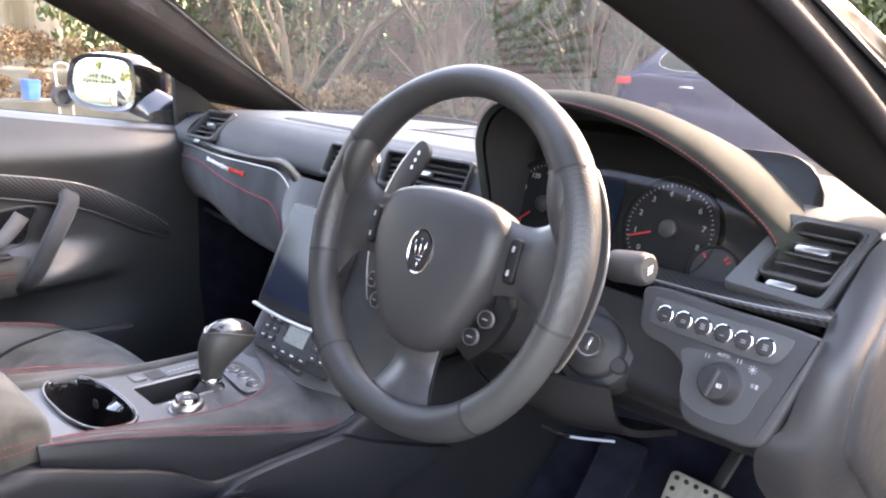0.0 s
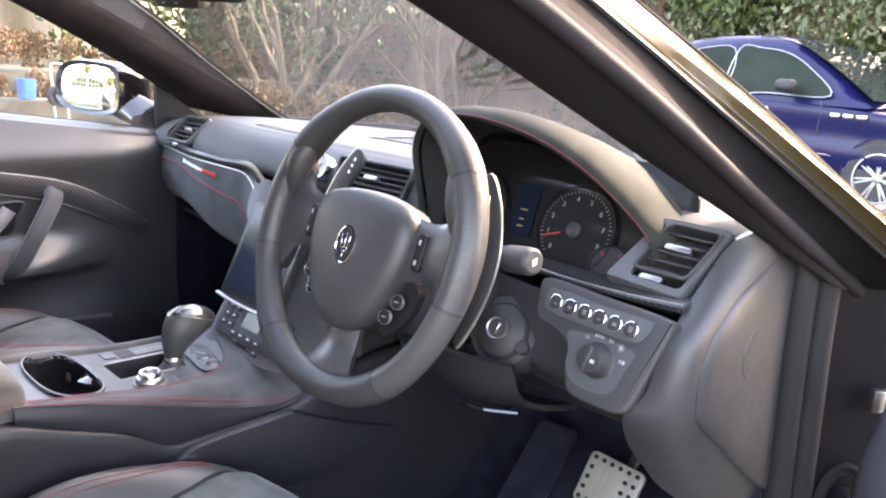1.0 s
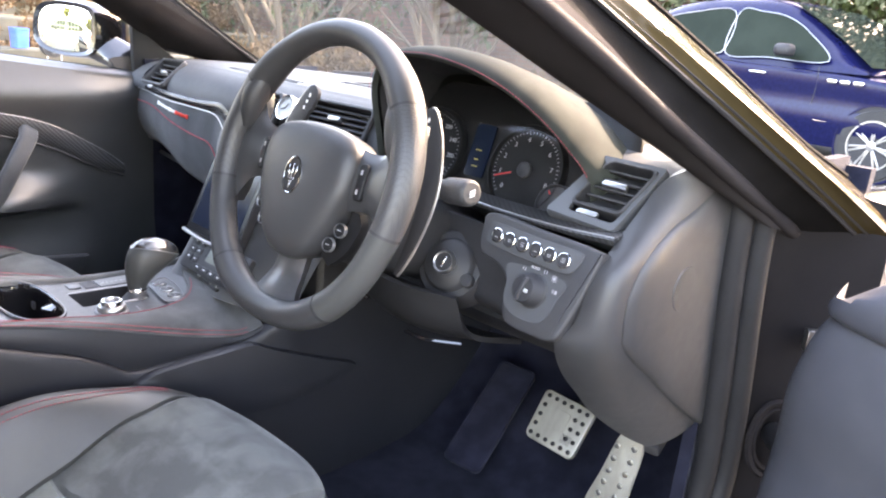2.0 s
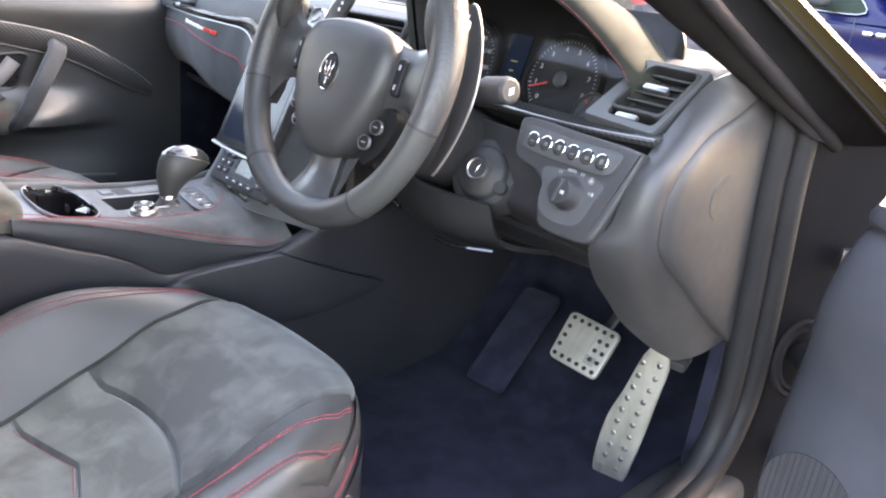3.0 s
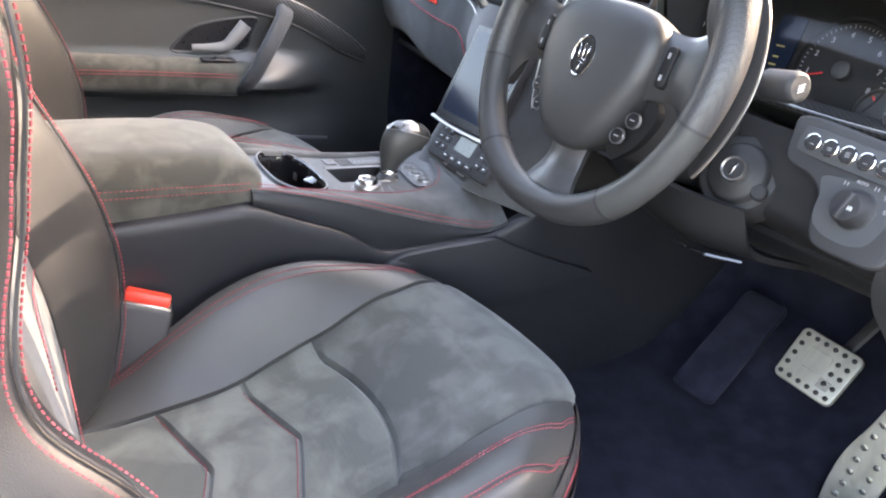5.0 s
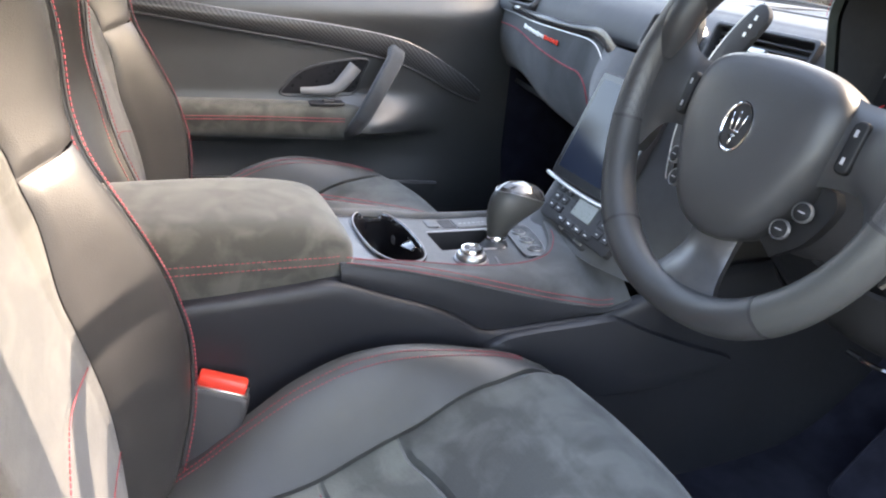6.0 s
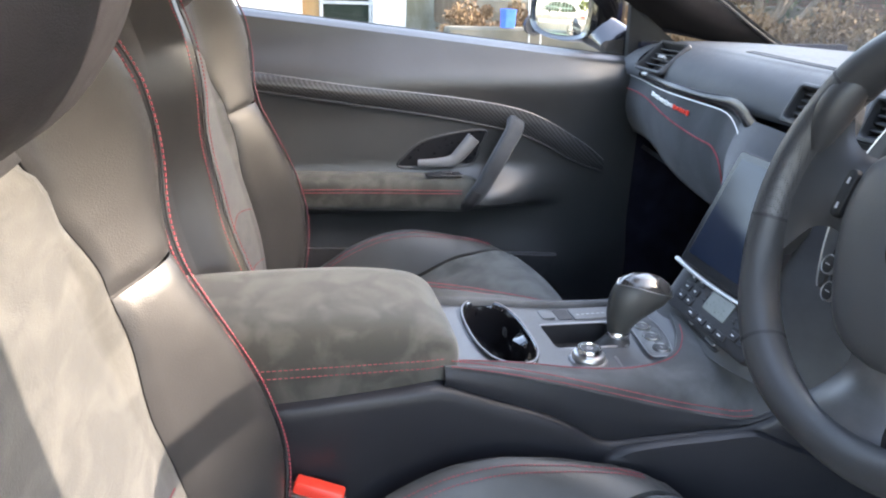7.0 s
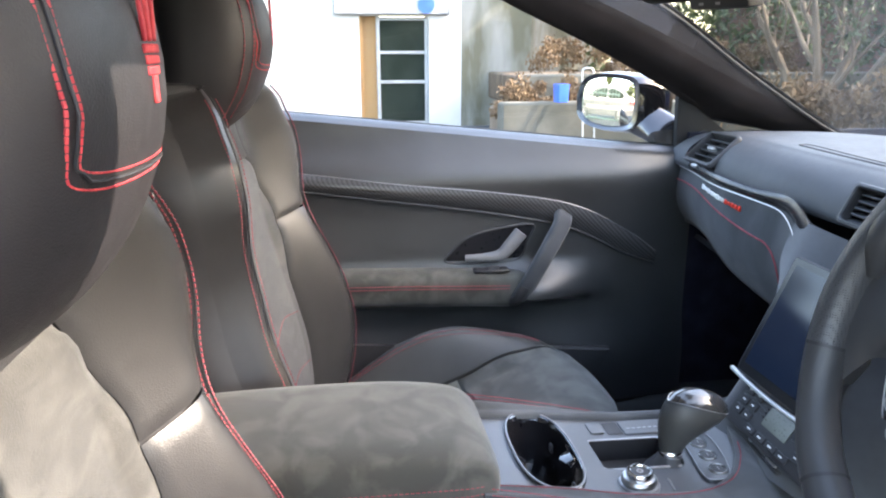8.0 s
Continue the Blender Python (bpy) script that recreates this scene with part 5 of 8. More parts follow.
# column shroud, ignition lock, stalk
col = thing("steering_column", (0.42, 0.15, 0.65), "black plastic steering column shroud with ignition lock", "steering column")
_rows = []
for _y, _k in ((0.030, 0.82), (0.05, 0.97), (0.10, 1.0), (0.16, 1.02), (0.24, 1.05), (0.30, 1.05)):
    _z0 = 0.806 - 0.30 * (_y - 0.03)
    _rows.append(cat([V(0.403 + px * _k, _y + 0.10 * (0.05 - pz) * 0.4, _z0 + pz * _k) for px, pz in ((-0.058, 0.035), (0.0, 0.050), (0.058, 0.035), (0.066, 0.0), (0.060, -0.045), (0.035, -0.075), (0.0, -0.082), (-0.035, -0.075), (-0.060, -0.045), (-0.066, 0.0))], 3, True))
_bm = bmesh.new()
skin(_bm, _rows, wrap=True, cap=True)
part("shroud", _bm, PLASTIC_DARK, col)
_im = basis(V(0.505, 0.165, 0.729), (0.97, 0.22, 0), (0.05, 0.45, 0.9))
part("lock_housing", lathe([(0.056, -0.06), (0.053, -0.022), (0.049, -0.016), (0.040, -0.0145), (0.037, -0.008), (0.033, -0.005), (0.026, -0.004), (0.023, -0.001), (0.0175, 0.0)], 40, _im), PLASTIC_DARK, col)
_ig = part("ignition_lock", lathe([(0.0165, 0.0), (0.0165, 0.006), (0.0150, 0.008), (0.0135, 0.0065)], 28, _im), SATIN, col, "round metal ignition lock")
part("lock_face", lathe([(0.0134, 0.0), (0.0132, 0.0066), (0.0, 0.0068)], 24, _im), PLASTIC_DARK, _ig)
part("key_slot", box(0.004, 0.017, 0.006, 0.001, 1, _im @ pose(0, 0, 0.005, 0, 0, -15)), CHROME, _ig)
part("lock_button", lathe([(0.010, -0.004), (0.010, 0.006), (0.008, 0.008)], 20, _im @ pose(0.036, -0.016, -0.012)), PLASTIC_DARK, col)
_stk = [V(0.455, 0.105, 0.838), V(0.52, 0.098, 0.846), V(0.565, 0.092, 0.852)]
_k = part("stalk", tube(cat(_stk, 4), [0.0085, 0.0085, 0.009, 0.0095, 0.0105, 0.0115, 0.0125, 0.013, 0.013], 14), PLASTIC, col, "black wiper stalk")
part("stalk_knob", tube([V(0.566, 0.0918, 0.8522), V(0.568, 0.0915, 0.8523), V(0.602, 0.086, 0.857), V(0.608, 0.085, 0.858), V(0.610, 0.0847, 0.8583)], [0.0135, 0.0165, 0.0170, 0.0155, 0.013], 18), PLASTIC, _k, "ribbed end knob")
part("symbol", join([box(0.0008, 0.008, 0.0014, 0, 1, pose(0.6106, 0.085, 0.858 + d, 20, 0, -9)) for d in (-0.003, 0.0, 0.003)]), PRINT, _k)
part("under_shroud", sheet([[V(0.335, 0.10, 0.735), V(0.40, 0.085, 0.722), V(0.47, 0.10, 0.700), V(0.545, 0.15, 0.690)], [V(0.325, 0.15, 0.665), V(0.40, 0.135, 0.640), V(0.48, 0.138, 0.630), V(0.56, 0.172, 0.632)], [V(0.30, 0.26, 0.625), V(0.40, 0.24, 0.610), V(0.49, 0.24, 0.604), V(0.585, 0.26, 0.61)]], 6, 6, 0.008, (0.4, -1, 0.2)), SHROUD, col)
part("shroud_edge", tube(cat([(0.475, 0.126, 0.624), (0.51, 0.132, 0.622), (0.555, 0.160, 0.624)], 6), 0.0028, 6), GLOSS, col, "thin glossy lower edge")
part("shroud_edge", tube(cat([(0.345, 0.136, 0.672), (0.365, 0.130, 0.656), (0.390, 0.127, 0.645)], 6), 0.0028, 6), GLOSS, col, "thin glossy lower edge")
part("knee_panel", sheet([[V(0.19, 0.24, 0.655), V(0.33, 0.27, 0.64), V(0.47, 0.29, 0.63), V(0.70, 0.27, 0.64)], [V(0.19, 0.33, 0.60), V(0.33, 0.35, 0.585), V(0.47, 0.36, 0.58), V(0.705, 0.33, 0.60)], [V(0.20, 0.50, 0.57), V(0.33, 0.52, 0.56), V(0.47, 0.54, 0.56), V(0.72, 0.52, 0.56)], [V(0.20, 0.84, 0.56), V(0.33, 0.84, 0.56), V(0.47, 0.84, 0.56), V(0.75, 0.84, 0.56)]], 5, 5, 0.01, (0.4, 0.2, 2)), PLASTIC_DARK, col, "dark panel under the dashboard")

# pedals
bp = thing("brake_pedal", (0.52, 0.52, 0.30), "drilled aluminium brake pedal with rubber studs", "pedal", "pedals")
_bpm = basis(V(0.521, 0.508, 0.362), (0.998, 0.02, -0.05), (0.06, 0.57, 0.82))
part("arm", tube(cat([(0.53, 0.55, 0.38), (0.55, 0.62, 0.48), (0.56, 0.70, 0.60)], 5), 0.012, 8, flat=0.5), PLASTIC_DARK, bp)
part("pad", prism([(x * (1 + 0.5 * y), y) for x, y in roundrect(0.108, 0.098, 0.012)], 0.010, 0.003, 3, _bpm), ALU, bp)
part("plate_mark", prism(roundrect(0.040, 0.036, 0.006), 0.0022, 0.0005, 1, _bpm @ pose(-0.004, 0.006, 0.0100)), ALU, bp, "raised plain plate")
for _k in range(6):
    for _y in (-0.038, 0.038):
        part("stud", lathe([(0.0044, 0.008), (0.0042, 0.012), (0.002, 0.0135)], 10, _bpm @ pose(-0.042 + 0.0168 * _k, _y, 0)), RUBBER, bp)
for _y in (-0.019, 0.0, 0.019):
    for _x in (-0.042, 0.026, 0.042):
        part("stud", lathe([(0.0044, 0.008), (0.0042, 0.012), (0.002, 0.0135)], 10, _bpm @ pose(_x, _y, 0)), RUBBER, bp)
part("fine_studs", join([box(0.0016, 0.0016, 0.003, 0, 1, _bpm @ pose(0.018 + 0.0035 * i, -0.028 + 0.0035 * j, 0.0105)) for i in range(6) for j in range(5)]), PLASTIC_DARK, bp)

ap = thing("accelerator_pedal", (0.69, 0.43, 0.19), "long studded aluminium accelerator pedal standing on the floor", "pedal", "pedals")
_c0, _c1 = V(0.693, 0.415, 0.435), V(0.668, 0.430, 0.192)
_apm = basis(_c0.lerp(_c1, 0.5), (0.98, 0.10, -0.17), _c0 - _c1)
_ol = cat([V(-0.026, -0.118, 0), V(0.0, -0.124, 0), V(0.030, -0.120, 0), V(0.034, -0.04, 0), V(0.030, 0.06, 0), V(0.024, 0.150, 0), V(-0.012, 0.155, 0), V(-0.026, 0.06, 0), V(-0.036, -0.02, 0)], 4, True)
part("plate", prism([(p.x, p.y) for p in _ol], 0.007, 0.002, 2, _apm), ALU, ap)
for _k in range(10):
    for _x in (-0.014, 0.013):
        part("stud", lathe([(0.0050, 0.006), (0.0046, 0.009), (0.002, 0.0100)], 10, _apm @ pose(_x + 0.002 * math.sin(_k), -0.104 + 0.0255 * _k + (0.010 if _x > 0 else 0), 0)), SATIN, ap)
part("hinge_block", box(0.055, 0.036, 0.020, 0.006, 2, pose(0.724, 0.432, 0.456, 20, 0, 8)), PLASTIC_DARK, ap)
part("backing", tube([V(0.69, 0.47, 0.42), V(0.672, 0.46, 0.20)], 0.012, 8), PLASTIC_DARK, ap)
ft = thing("footrest", (0.36, 0.5, 0.22), "dark carpeted rest plate beside the brake pedal", "footrest")
part("rest_plate", prism(roundrect(0.085, 0.24, 0.012), 0.012, 0.004, 2, basis(V(0.350, 0.520, 0.296), (1, 0.12, 0), (-0.2, 0.75, 0.62))), CARPET, ft)
part("bound_edge", tube([basis(V(0.350, 0.520, 0.296), (1, 0.12, 0), (-0.2, 0.75, 0.62)) @ V(x, y, 0.010) for x, y in roundrect(0.083, 0.238, 0.012)], 0.003, 6, closed=True), CARPET, ft, "bound edge")

# interior mirror under the windscreen's top
rm = thing("rear_view_mirror", (0.0, -0.04, 1.14), "black interior mirror hanging from the windscreen", "rear-view mirror")
RMP = pose(0.0, -0.040, 1.172, 8, 0, 20)
part("housing", box(0.25, 0.036, 0.070, 0.016, 3, RMP), PLASTIC_DARK, rm)
part("glass", box(0.234, 0.003, 0.056, 0.010, 2, RMP @ pose(0, -0.0185, 0)), MIRROR, rm)
part("sensor_bar", box(0.085, 0.028, 0.016, 0.005, 2, RMP @ pose(0.005, 0.0, -0.037)), PLASTIC, rm, "black sensor bar under the mirror")
for _x in (-0.018, 0.006):
    part("mark", box(0.006, 0.001, 0.003, 0, 1, RMP @ pose(_x, -0.0145, -0.038)), DIM_PRINT, rm)
part("stem", tube(cat([(0.0, -0.025, 1.19), (-0.005, 0.005, 1.228), (-0.01, 0.025, 1.252)], 4), 0.010, 8), PLASTIC_DARK, rm)
part("sensor_cover", box(0.09, 0.08, 0.024, 0.010, 2, pose(-0.01, 0.03, 1.256, -20, 0, 0)), PLASTIC_DARK, rm)

# ================= centre console =================
# black leather darkened and blued; the shade on the console side is in it
LEATHER_SHADE = mat("shaded_black_leather", (0.01223, 0.01317, 0.01693), 0.42, base2=(0.01882, 0.01976, 0.02446), var=5, spec=0.4, bump=0.16, bscale=1000, fine="voronoi")
SUEDE_NIGHT = mat("blue_black_suede", (0.039, 0.04212, 0.04524), 0.92, base2=(0.07176, 0.07644, 0.08034), var=11, bump=0.3, bscale=900, sheen=0.15, rvar=0.04, smudge=0.6)
PLATE_GREY = mat("satin_grey_plate", (0.0675, 0.0711, 0.0756), 0.36, base2=(0.08325, 0.08685, 0.09135), var=6, spec=0.6, bump=0.10, bscale=1000, fine="voronoi")
con = thing("centre_console", (0, -0.2, 0.2), "black leather and suede centre console with red stitching", "centre console")


def along(tab, y):
    """Linear reading of a table of (y, value)."""
    y = min(tab[-1][0], max(tab[0][0], y))
    for (a, p), (b, q) in zip(tab, tab[1:]):
        if y <= b:
            return p + (q - p) * (y - a) / (b - a)


def soft(tab, y, w=0.012):
    """The same, rounded off."""
    return sum(along(tab, y + d * w) for d in (-2, -1, 0, 1, 2)) / 5


TOP = [(-0.32, 0.580), (-0.22, 0.573), (-0.16, 0.565), (-0.11, 0.560), (-0.02, 0.558), (0.04, 0.560), (0.11, 0.574)]
FOLD_X = [(-0.33, 0.118), (-0.18, 0.125), (-0.03, 0.136), (0.07, 0.147), (0.14, 0.160)]
FOLD_Z = [(-0.33, 0.602), (-0.25, 0.586), (-0.18, 0.569), (-0.11, 0.549), (-0.03, 0.526), (0.07, 0.505), (0.14, 0.545)]
SEAM_Z = [(-0.75, 0.560), (-0.36, 0.582), (-0.33, 0.584), (-0.26, 0.556), (-0.20, 0.535), (-0.155, 0.512), (-0.128, 0.488), (-0.09, 0.489), (0.01, 0.497), (0.07, 0.502), (0.14, 0.54)]
PLATE_X = [(-0.33, 0.075), (-0.27, 0.080), (-0.20, 0.088), (-0.15, 0.094), (-0.09, 0.097), (-0.06, 0.095), (-0.03, 0.087), (0.0, 0.072), (0.025, 0.040), (0.044, 0.004), (0.060, -0.060), (0.075, -0.095)]


def con_top(y):
    return soft(TOP, y)


def con_half(y):
    return soft(FOLD_X, y) + 0.004


def con_seam(y):
    """Height at which the flank's upper leather meets the lower panel."""
    return soft(SEAM_Z, y, 0.007)


def flank_row(s, y):
    """Suede from the plate's seam over the shoulder to the stitched fold."""
    xf, zf, zt = soft(FOLD_X, y), soft(FOLD_Z, y), con_top(y)
    inner = soft(PLATE_X, y, 0.006) if s > 0 else 0.104
    return cat([V(s * (inner - 0.003) if s > 0 else -inner + 0.003, y, zt + 0.0015), V(s * inner, y, zt + 0.0065), V(s * (inner + (xf - inner) * 0.45), y, zt + 0.006 + (zf - zt) * 0.16), V(s * (inner + (xf - inner) * 0.82), y, zt + 0.006 + (zf - zt) * 0.60), V(s * xf, y, zf)], 5)


def flank(s):
    return slab([flank_row(s, -0.325 + 0.425 * i / 44) for i in range(45)], 0.004, (s * 2, 0, 2))


def wedge(s):
    """Leather between the stitched fold and the lower panel."""
    rows = []
    for i in range(45):
        y = -0.325 + 0.425 * i / 44
        xf, zf, zs = soft(FOLD_X, y), soft(FOLD_Z, y), con_seam(y)
        zs = min(zs, zf - 0.002)
        rows.append([V(s * (xf - 0.002), y, zf + 0.001), V(s * (xf + 0.003), y, zf - 0.3 * (zf - zs)), V(s * (xf + 0.004), y, zf - 0.7 * (zf - zs)), V(s * (xf + 0.002), y, zs), V(s * (xf - 0.008), y, zs - 0.006)])
    return slab(rows, 0.003, (s * 2, 0, 0.5))


def lower_side(s):
    rows = []
    for i in range(90):
        y = -0.75 + 1.62 * i / 89
        w = con_half(max(y, -0.32)) + 0.002
        zs = con_seam(y) + 0.02 * smooth(0.12, 0.3, y)
        rows.append(cat([V(s * (w - 0.014), y, zs + 0.001), V(s * (w - 0.003), y, zs - 0.002), V(s * (w + 0.004), y, zs - 0.010), V(s * (w + 0.006), y, zs - 0.04), V(s * (w + 0.006), y, 0.40), V(s * (w + 0.010), y, 0.18)], 4))
    return slab(rows, 0.005, (s * 2, 0, 0.5))


for _s in (-1, 1):
    part("shoulder", flank(_s), SUEDE_NIGHT, con, "dark suede shoulder with red double stitching")
    part("flank_wedge", wedge(_s), LEATHER_SHADE, con, "black leather under the stitched fold")
    part("side_panel", lower_side(_s), LEATHER_SHADE, con, "black leather console side")
    for _d in (0.0, 0.0072):
        part("stitching", stitches([V(_s * (soft(FOLD_X, y) + 0.0028 - 0.35 * _d), y, soft(FOLD_Z, y) + 0.0062 + _d * 0.9) for y in [-0.318 + 0.392 * i / 70 for i in range(71)]], 0.0036, 0.0012, 0.0007), THREAD, con, "red stitching")
# raised pocket panel low on the flank
_pk = cat([V(-0.128, 0.466, 0), V(-0.104, 0.484, 0), V(-0.060, 0.491, 0), V(0.010, 0.497, 0), V(0.060, 0.502, 0), V(0.080, 0.499, 0), V(0.118, 0.482, 0), V(0.22, 0.440, 0), V(0.30, 0.405, 0), V(0.22, 0.385, 0), V(0.13, 0.375, 0), V(0.03, 0.370, 0), V(-0.08, 0.385, 0), V(-0.125, 0.43, 0)], 5, True)
_bm = bmesh.new()
_rows = []
for _k, _o in ((1.0, 0.004), (0.99, 0.011), (0.965, 0.015), (0.8, 0.017), (0.4, 0.018), (0.05, 0.018)):
    _rows.append([V(con_half(0.09 + (p.x - 0.09) * _k) + _o + 0.004, 0.09 + (p.x - 0.09) * _k, 0.41 + (p.y - 0.41) * _k) for p in _pk])
skin(_bm, _rows, wrap=True, cap=True)
part("knee_pad", _bm, LEATHER_SHADE, con, "raised leather knee pad")

# top plate with openings for cups and gear gate
CUP = (-0.012, -0.222, 0.090, 0.040)
GATE = (-0.008, -0.100, 0.072, 0.104)      # middle, width and length of the lever's gate


def plate_with_holes():
    """Grid over the plate, leaving out the cup well and the gear slot."""
    bm = bmesh.new()
    nx, ny = 92, 156
    xs = [-0.108 + 0.216 * i / nx for i in range(nx + 1)]
    ys = [-0.322 + 0.385 * j / ny for j in range(ny + 1)]
    vs = {}
    def vert(i, j):
        if (i, j) not in vs:
            vs[i, j] = bm.verts.new((xs[i], ys[j], con_top(ys[j]) + 0.003))
        return vs[i, j]
    for i in range(nx):
        for j in range(ny):
            x, y = (xs[i] + xs[i + 1]) / 2, (ys[j] + ys[j + 1]) / 2
            u, w = (x - CUP[0]) / CUP[2], (y - CUP[1]) / CUP[3]
            if abs(u) ** 2.6 + abs(w) ** 2.6 < 1.04:
                continue
            if x > soft(PLATE_X, y, 0.006) + 0.006:
                continue
            if abs(x - GATE[0]) < GATE[2] / 2 and abs(y - GATE[1]) < GATE[3] / 2:
                continue
            bm.faces.new((vert(i, j), vert(i + 1, j), vert(i + 1, j + 1), vert(i, j + 1)))
    return bm


def cup_loop(k, dz, n=72, waist=0.0):
    """The well's outline: a long round, drawn in at its waist, lying on the sloping plate."""
    out = []
    for i in range(n):
        t = 2 * math.pi * i / n
        c, q = math.cos(t), math.sin(t)
        u, w = math.copysign(abs(c) ** (2 / 2.6), c) * CUP[2] * k, math.copysign(abs(q) ** (2 / 2.6), q) * CUP[3] * k
        w *= 1 - waist * math.exp(-(u / 0.016) ** 2)
        out.append(V(CUP[0] + u, CUP[1] + w, con_top(CUP[1] + w) + 0.003 + dz))
    return out


def loops(rows, cap=False):
    bm = bmesh.new()
    skin(bm, rows, wrap=True)
    if cap:
        bm.faces.new([bm.verts.new(p) for p in rows[-1]])
    return bm


part("console_plate", plate_with_holes(), PLATE_GREY, con, "satin grey console plate")
_cup = part("cup_holder", loops([cup_loop(k, z) for k, z in ((0.965, -0.002), (1.0, 0.0035), (1.05, 0.0050), (1.09, 0.0035), (1.10, -0.002))]), GLOSS, con, "double cup holder with a gloss black rim")
part("well", loops([cup_loop(0.985, 0.001), cup_loop(0.965, -0.006), cup_loop(0.955, -0.012, waist=0.42), cup_loop(0.94, -0.05, waist=0.45), cup_loop(0.88, -0.066, waist=0.45)], True), GLOSS, _cup)
part("rim_line", tube(cup_loop(1.055, 0.0048), 0.0014, 6, closed=True), METAL_DARK, _cup, "thin bright rim")
for _x, _y in ((-0.055, -0.198), (0.042, -0.196)):
    part("grip_tab", box(0.012, 0.004, 0.014, 0.002, 1, pose(_x, _y, 0.552)), PLASTIC, _cup)

# gear gate and lever
GZ = con_top(GATE[1]) + 0.003
_gm = pose(GATE[0], GATE[1], GZ - 0.0005, -1.2, 0, 0)
_gate = part("gear_gate", ring([(x, y) for x, y in roundrect(GATE[2] - 0.002, GATE[3] - 0.002, 0.006)], 0.0035, 0.0028, _gm), METAL_DARK, con, "bright-edged frame of the lever gate")
part("gate_floor", box(GATE[2], GATE[3], 0.002, 0, 1, _gm @ pose(0, 0, -0.030)), PLASTIC_DARK, _gate)
for _dx in (-0.5, 0.5):
    part("gate_wall", box(0.002, GATE[3], 0.032, 0, 1, _gm @ pose(_dx * (GATE[2] - 0.002), 0, -0.015)), PLASTIC_DARK, _gate)
    part("gate_wall", box(GATE[2], 0.002, 0.032, 0, 1, _gm @ pose(0, _dx * (GATE[3] - 0.002), -0.015)), PLASTIC_DARK, _gate)
CAP_GREY = mat("smoked_lacquer", (0.045, 0.042, 0.040), 0.12, base2=(0.090, 0.085, 0.080), var=60, metal=0.5, coat=0.6, rvar=0.04)
LZ = 0.576     # height at which the leather of the grip begins
gl = thing("gear_lever", (0.012, -0.056, GZ - 0.03), "leather gear lever with a polished grey cap", "gear lever")
part("gaiter", lathe([(0.034, -0.040), (0.030, -0.028), (0.020, -0.014), (0.0135, -0.004)], 20, pose(0.012, -0.056, LZ, -6, 0, 0)), LEATHER, gl)
part("collar", lathe([(0.0132, -0.008), (0.0152, -0.006), (0.0154, 0.001), (0.0140, 0.003)], 24, pose(0.012, -0.056, LZ, -8, 0, 0)), CHROME, gl, "bright metal collar")
# height, forward offset and half widths of the grip
LEVER = [(0.001, -0.001, 0.0134, 0.0146), (0.012, 0.001, 0.0168, 0.0180), (0.024, 0.006, 0.0215, 0.0250), (0.036, 0.014, 0.0258, 0.0335), (0.047, 0.022, 0.0284, 0.0402), (0.057, 0.0275, 0.0286, 0.0425), (0.066, 0.0300, 0.0266, 0.0395), (0.074, 0.0310, 0.0220, 0.0325), (0.081, 0.0315, 0.0140, 0.0210), (0.0845, 0.0315, 0.0012, 0.0020)]
LTOP = LEVER[-1][0]


def lever_point(z, ang, grow=0.0):
    """A point on the lever's skin at height z."""
    for (a, *va), (b, *vb) in zip(LEVER, LEVER[1:]):
        if z <= b + 1e-9:
            cy, rx, ry = [p + (q - p) * (z - a) / (b - a) for p, q in zip(va, vb)]
            break
    return V(0.012 + (rx + grow) * math.cos(ang), -0.056 + cy + (ry + grow) * math.sin(ang), LZ + z + grow * 0.6 - 0.14 * ry * math.sin(ang) * smooth(0.02, 0.07, z))


def lever_skin(low, grow, n):
    """The skin from a lower edge, which may slant, to the top."""
    turn = [2 * math.pi * k / 36 for k in range(36)]
    rows = [[lever_point(low(a) + (LTOP - low(a)) * (1 - (1 - j / n) ** 1.7), a, grow) for a in turn] for j in range(n + 1)]
    bm = bmesh.new()
    skin(bm, rows, wrap=True, cap=True)
    return bm


part("grip", lever_skin(lambda a: 0.001, 0.0, 26), LEATHER_SOFT, gl, "grey-black leather grip")
part("cap", lever_skin(lambda a: 0.060 - 0.006 * math.sin(a) + 0.008 * abs(math.cos(a)), 0.0009, 12), CAP_GREY, gl, "polished dark cap set in the leather")
part("cap_edge", tube([lever_point(0.060 - 0.006 * math.sin(a) + 0.008 * abs(math.cos(a)), a, 0.0010) for a in [2 * math.pi * k / 48 for k in range(48)]], 0.0007, 5, closed=True), METAL_DARK, gl, "fine bright line round the cap")

# rotary knob and switches
_kz = con_top(-0.122) + 0.003
rk = thing("rotary_knob", (0.066, -0.122, _kz), "stepped chrome rotary control on the console", "rotary knob")
_m = pose(0.066, -0.122, _kz - 0.001)
part("base_ring", lathe([(0.0255, 0.0), (0.0258, 0.0035), (0.0240, 0.006), (0.0215, 0.0065)], 36, _m), METAL_DARK, rk)
part("dial", lathe([(0.0212, 0.005), (0.0220, 0.008), (0.0216, 0.012), (0.0195, 0.0145), (0.0165, 0.0150)], 36, _m), SATIN, rk)
part("upper_dial", lathe([(0.0162, 0.014), (0.0166, 0.020), (0.0150, 0.0225), (0.0122, 0.0225), (0.0115, 0.0205)], 36, _m), CHROME, rk)
part("cap", lathe([(0.0115, 0.016), (0.0112, 0.0208), (0.006, 0.0212)], 28, _m), PLASTIC_DARK, rk)
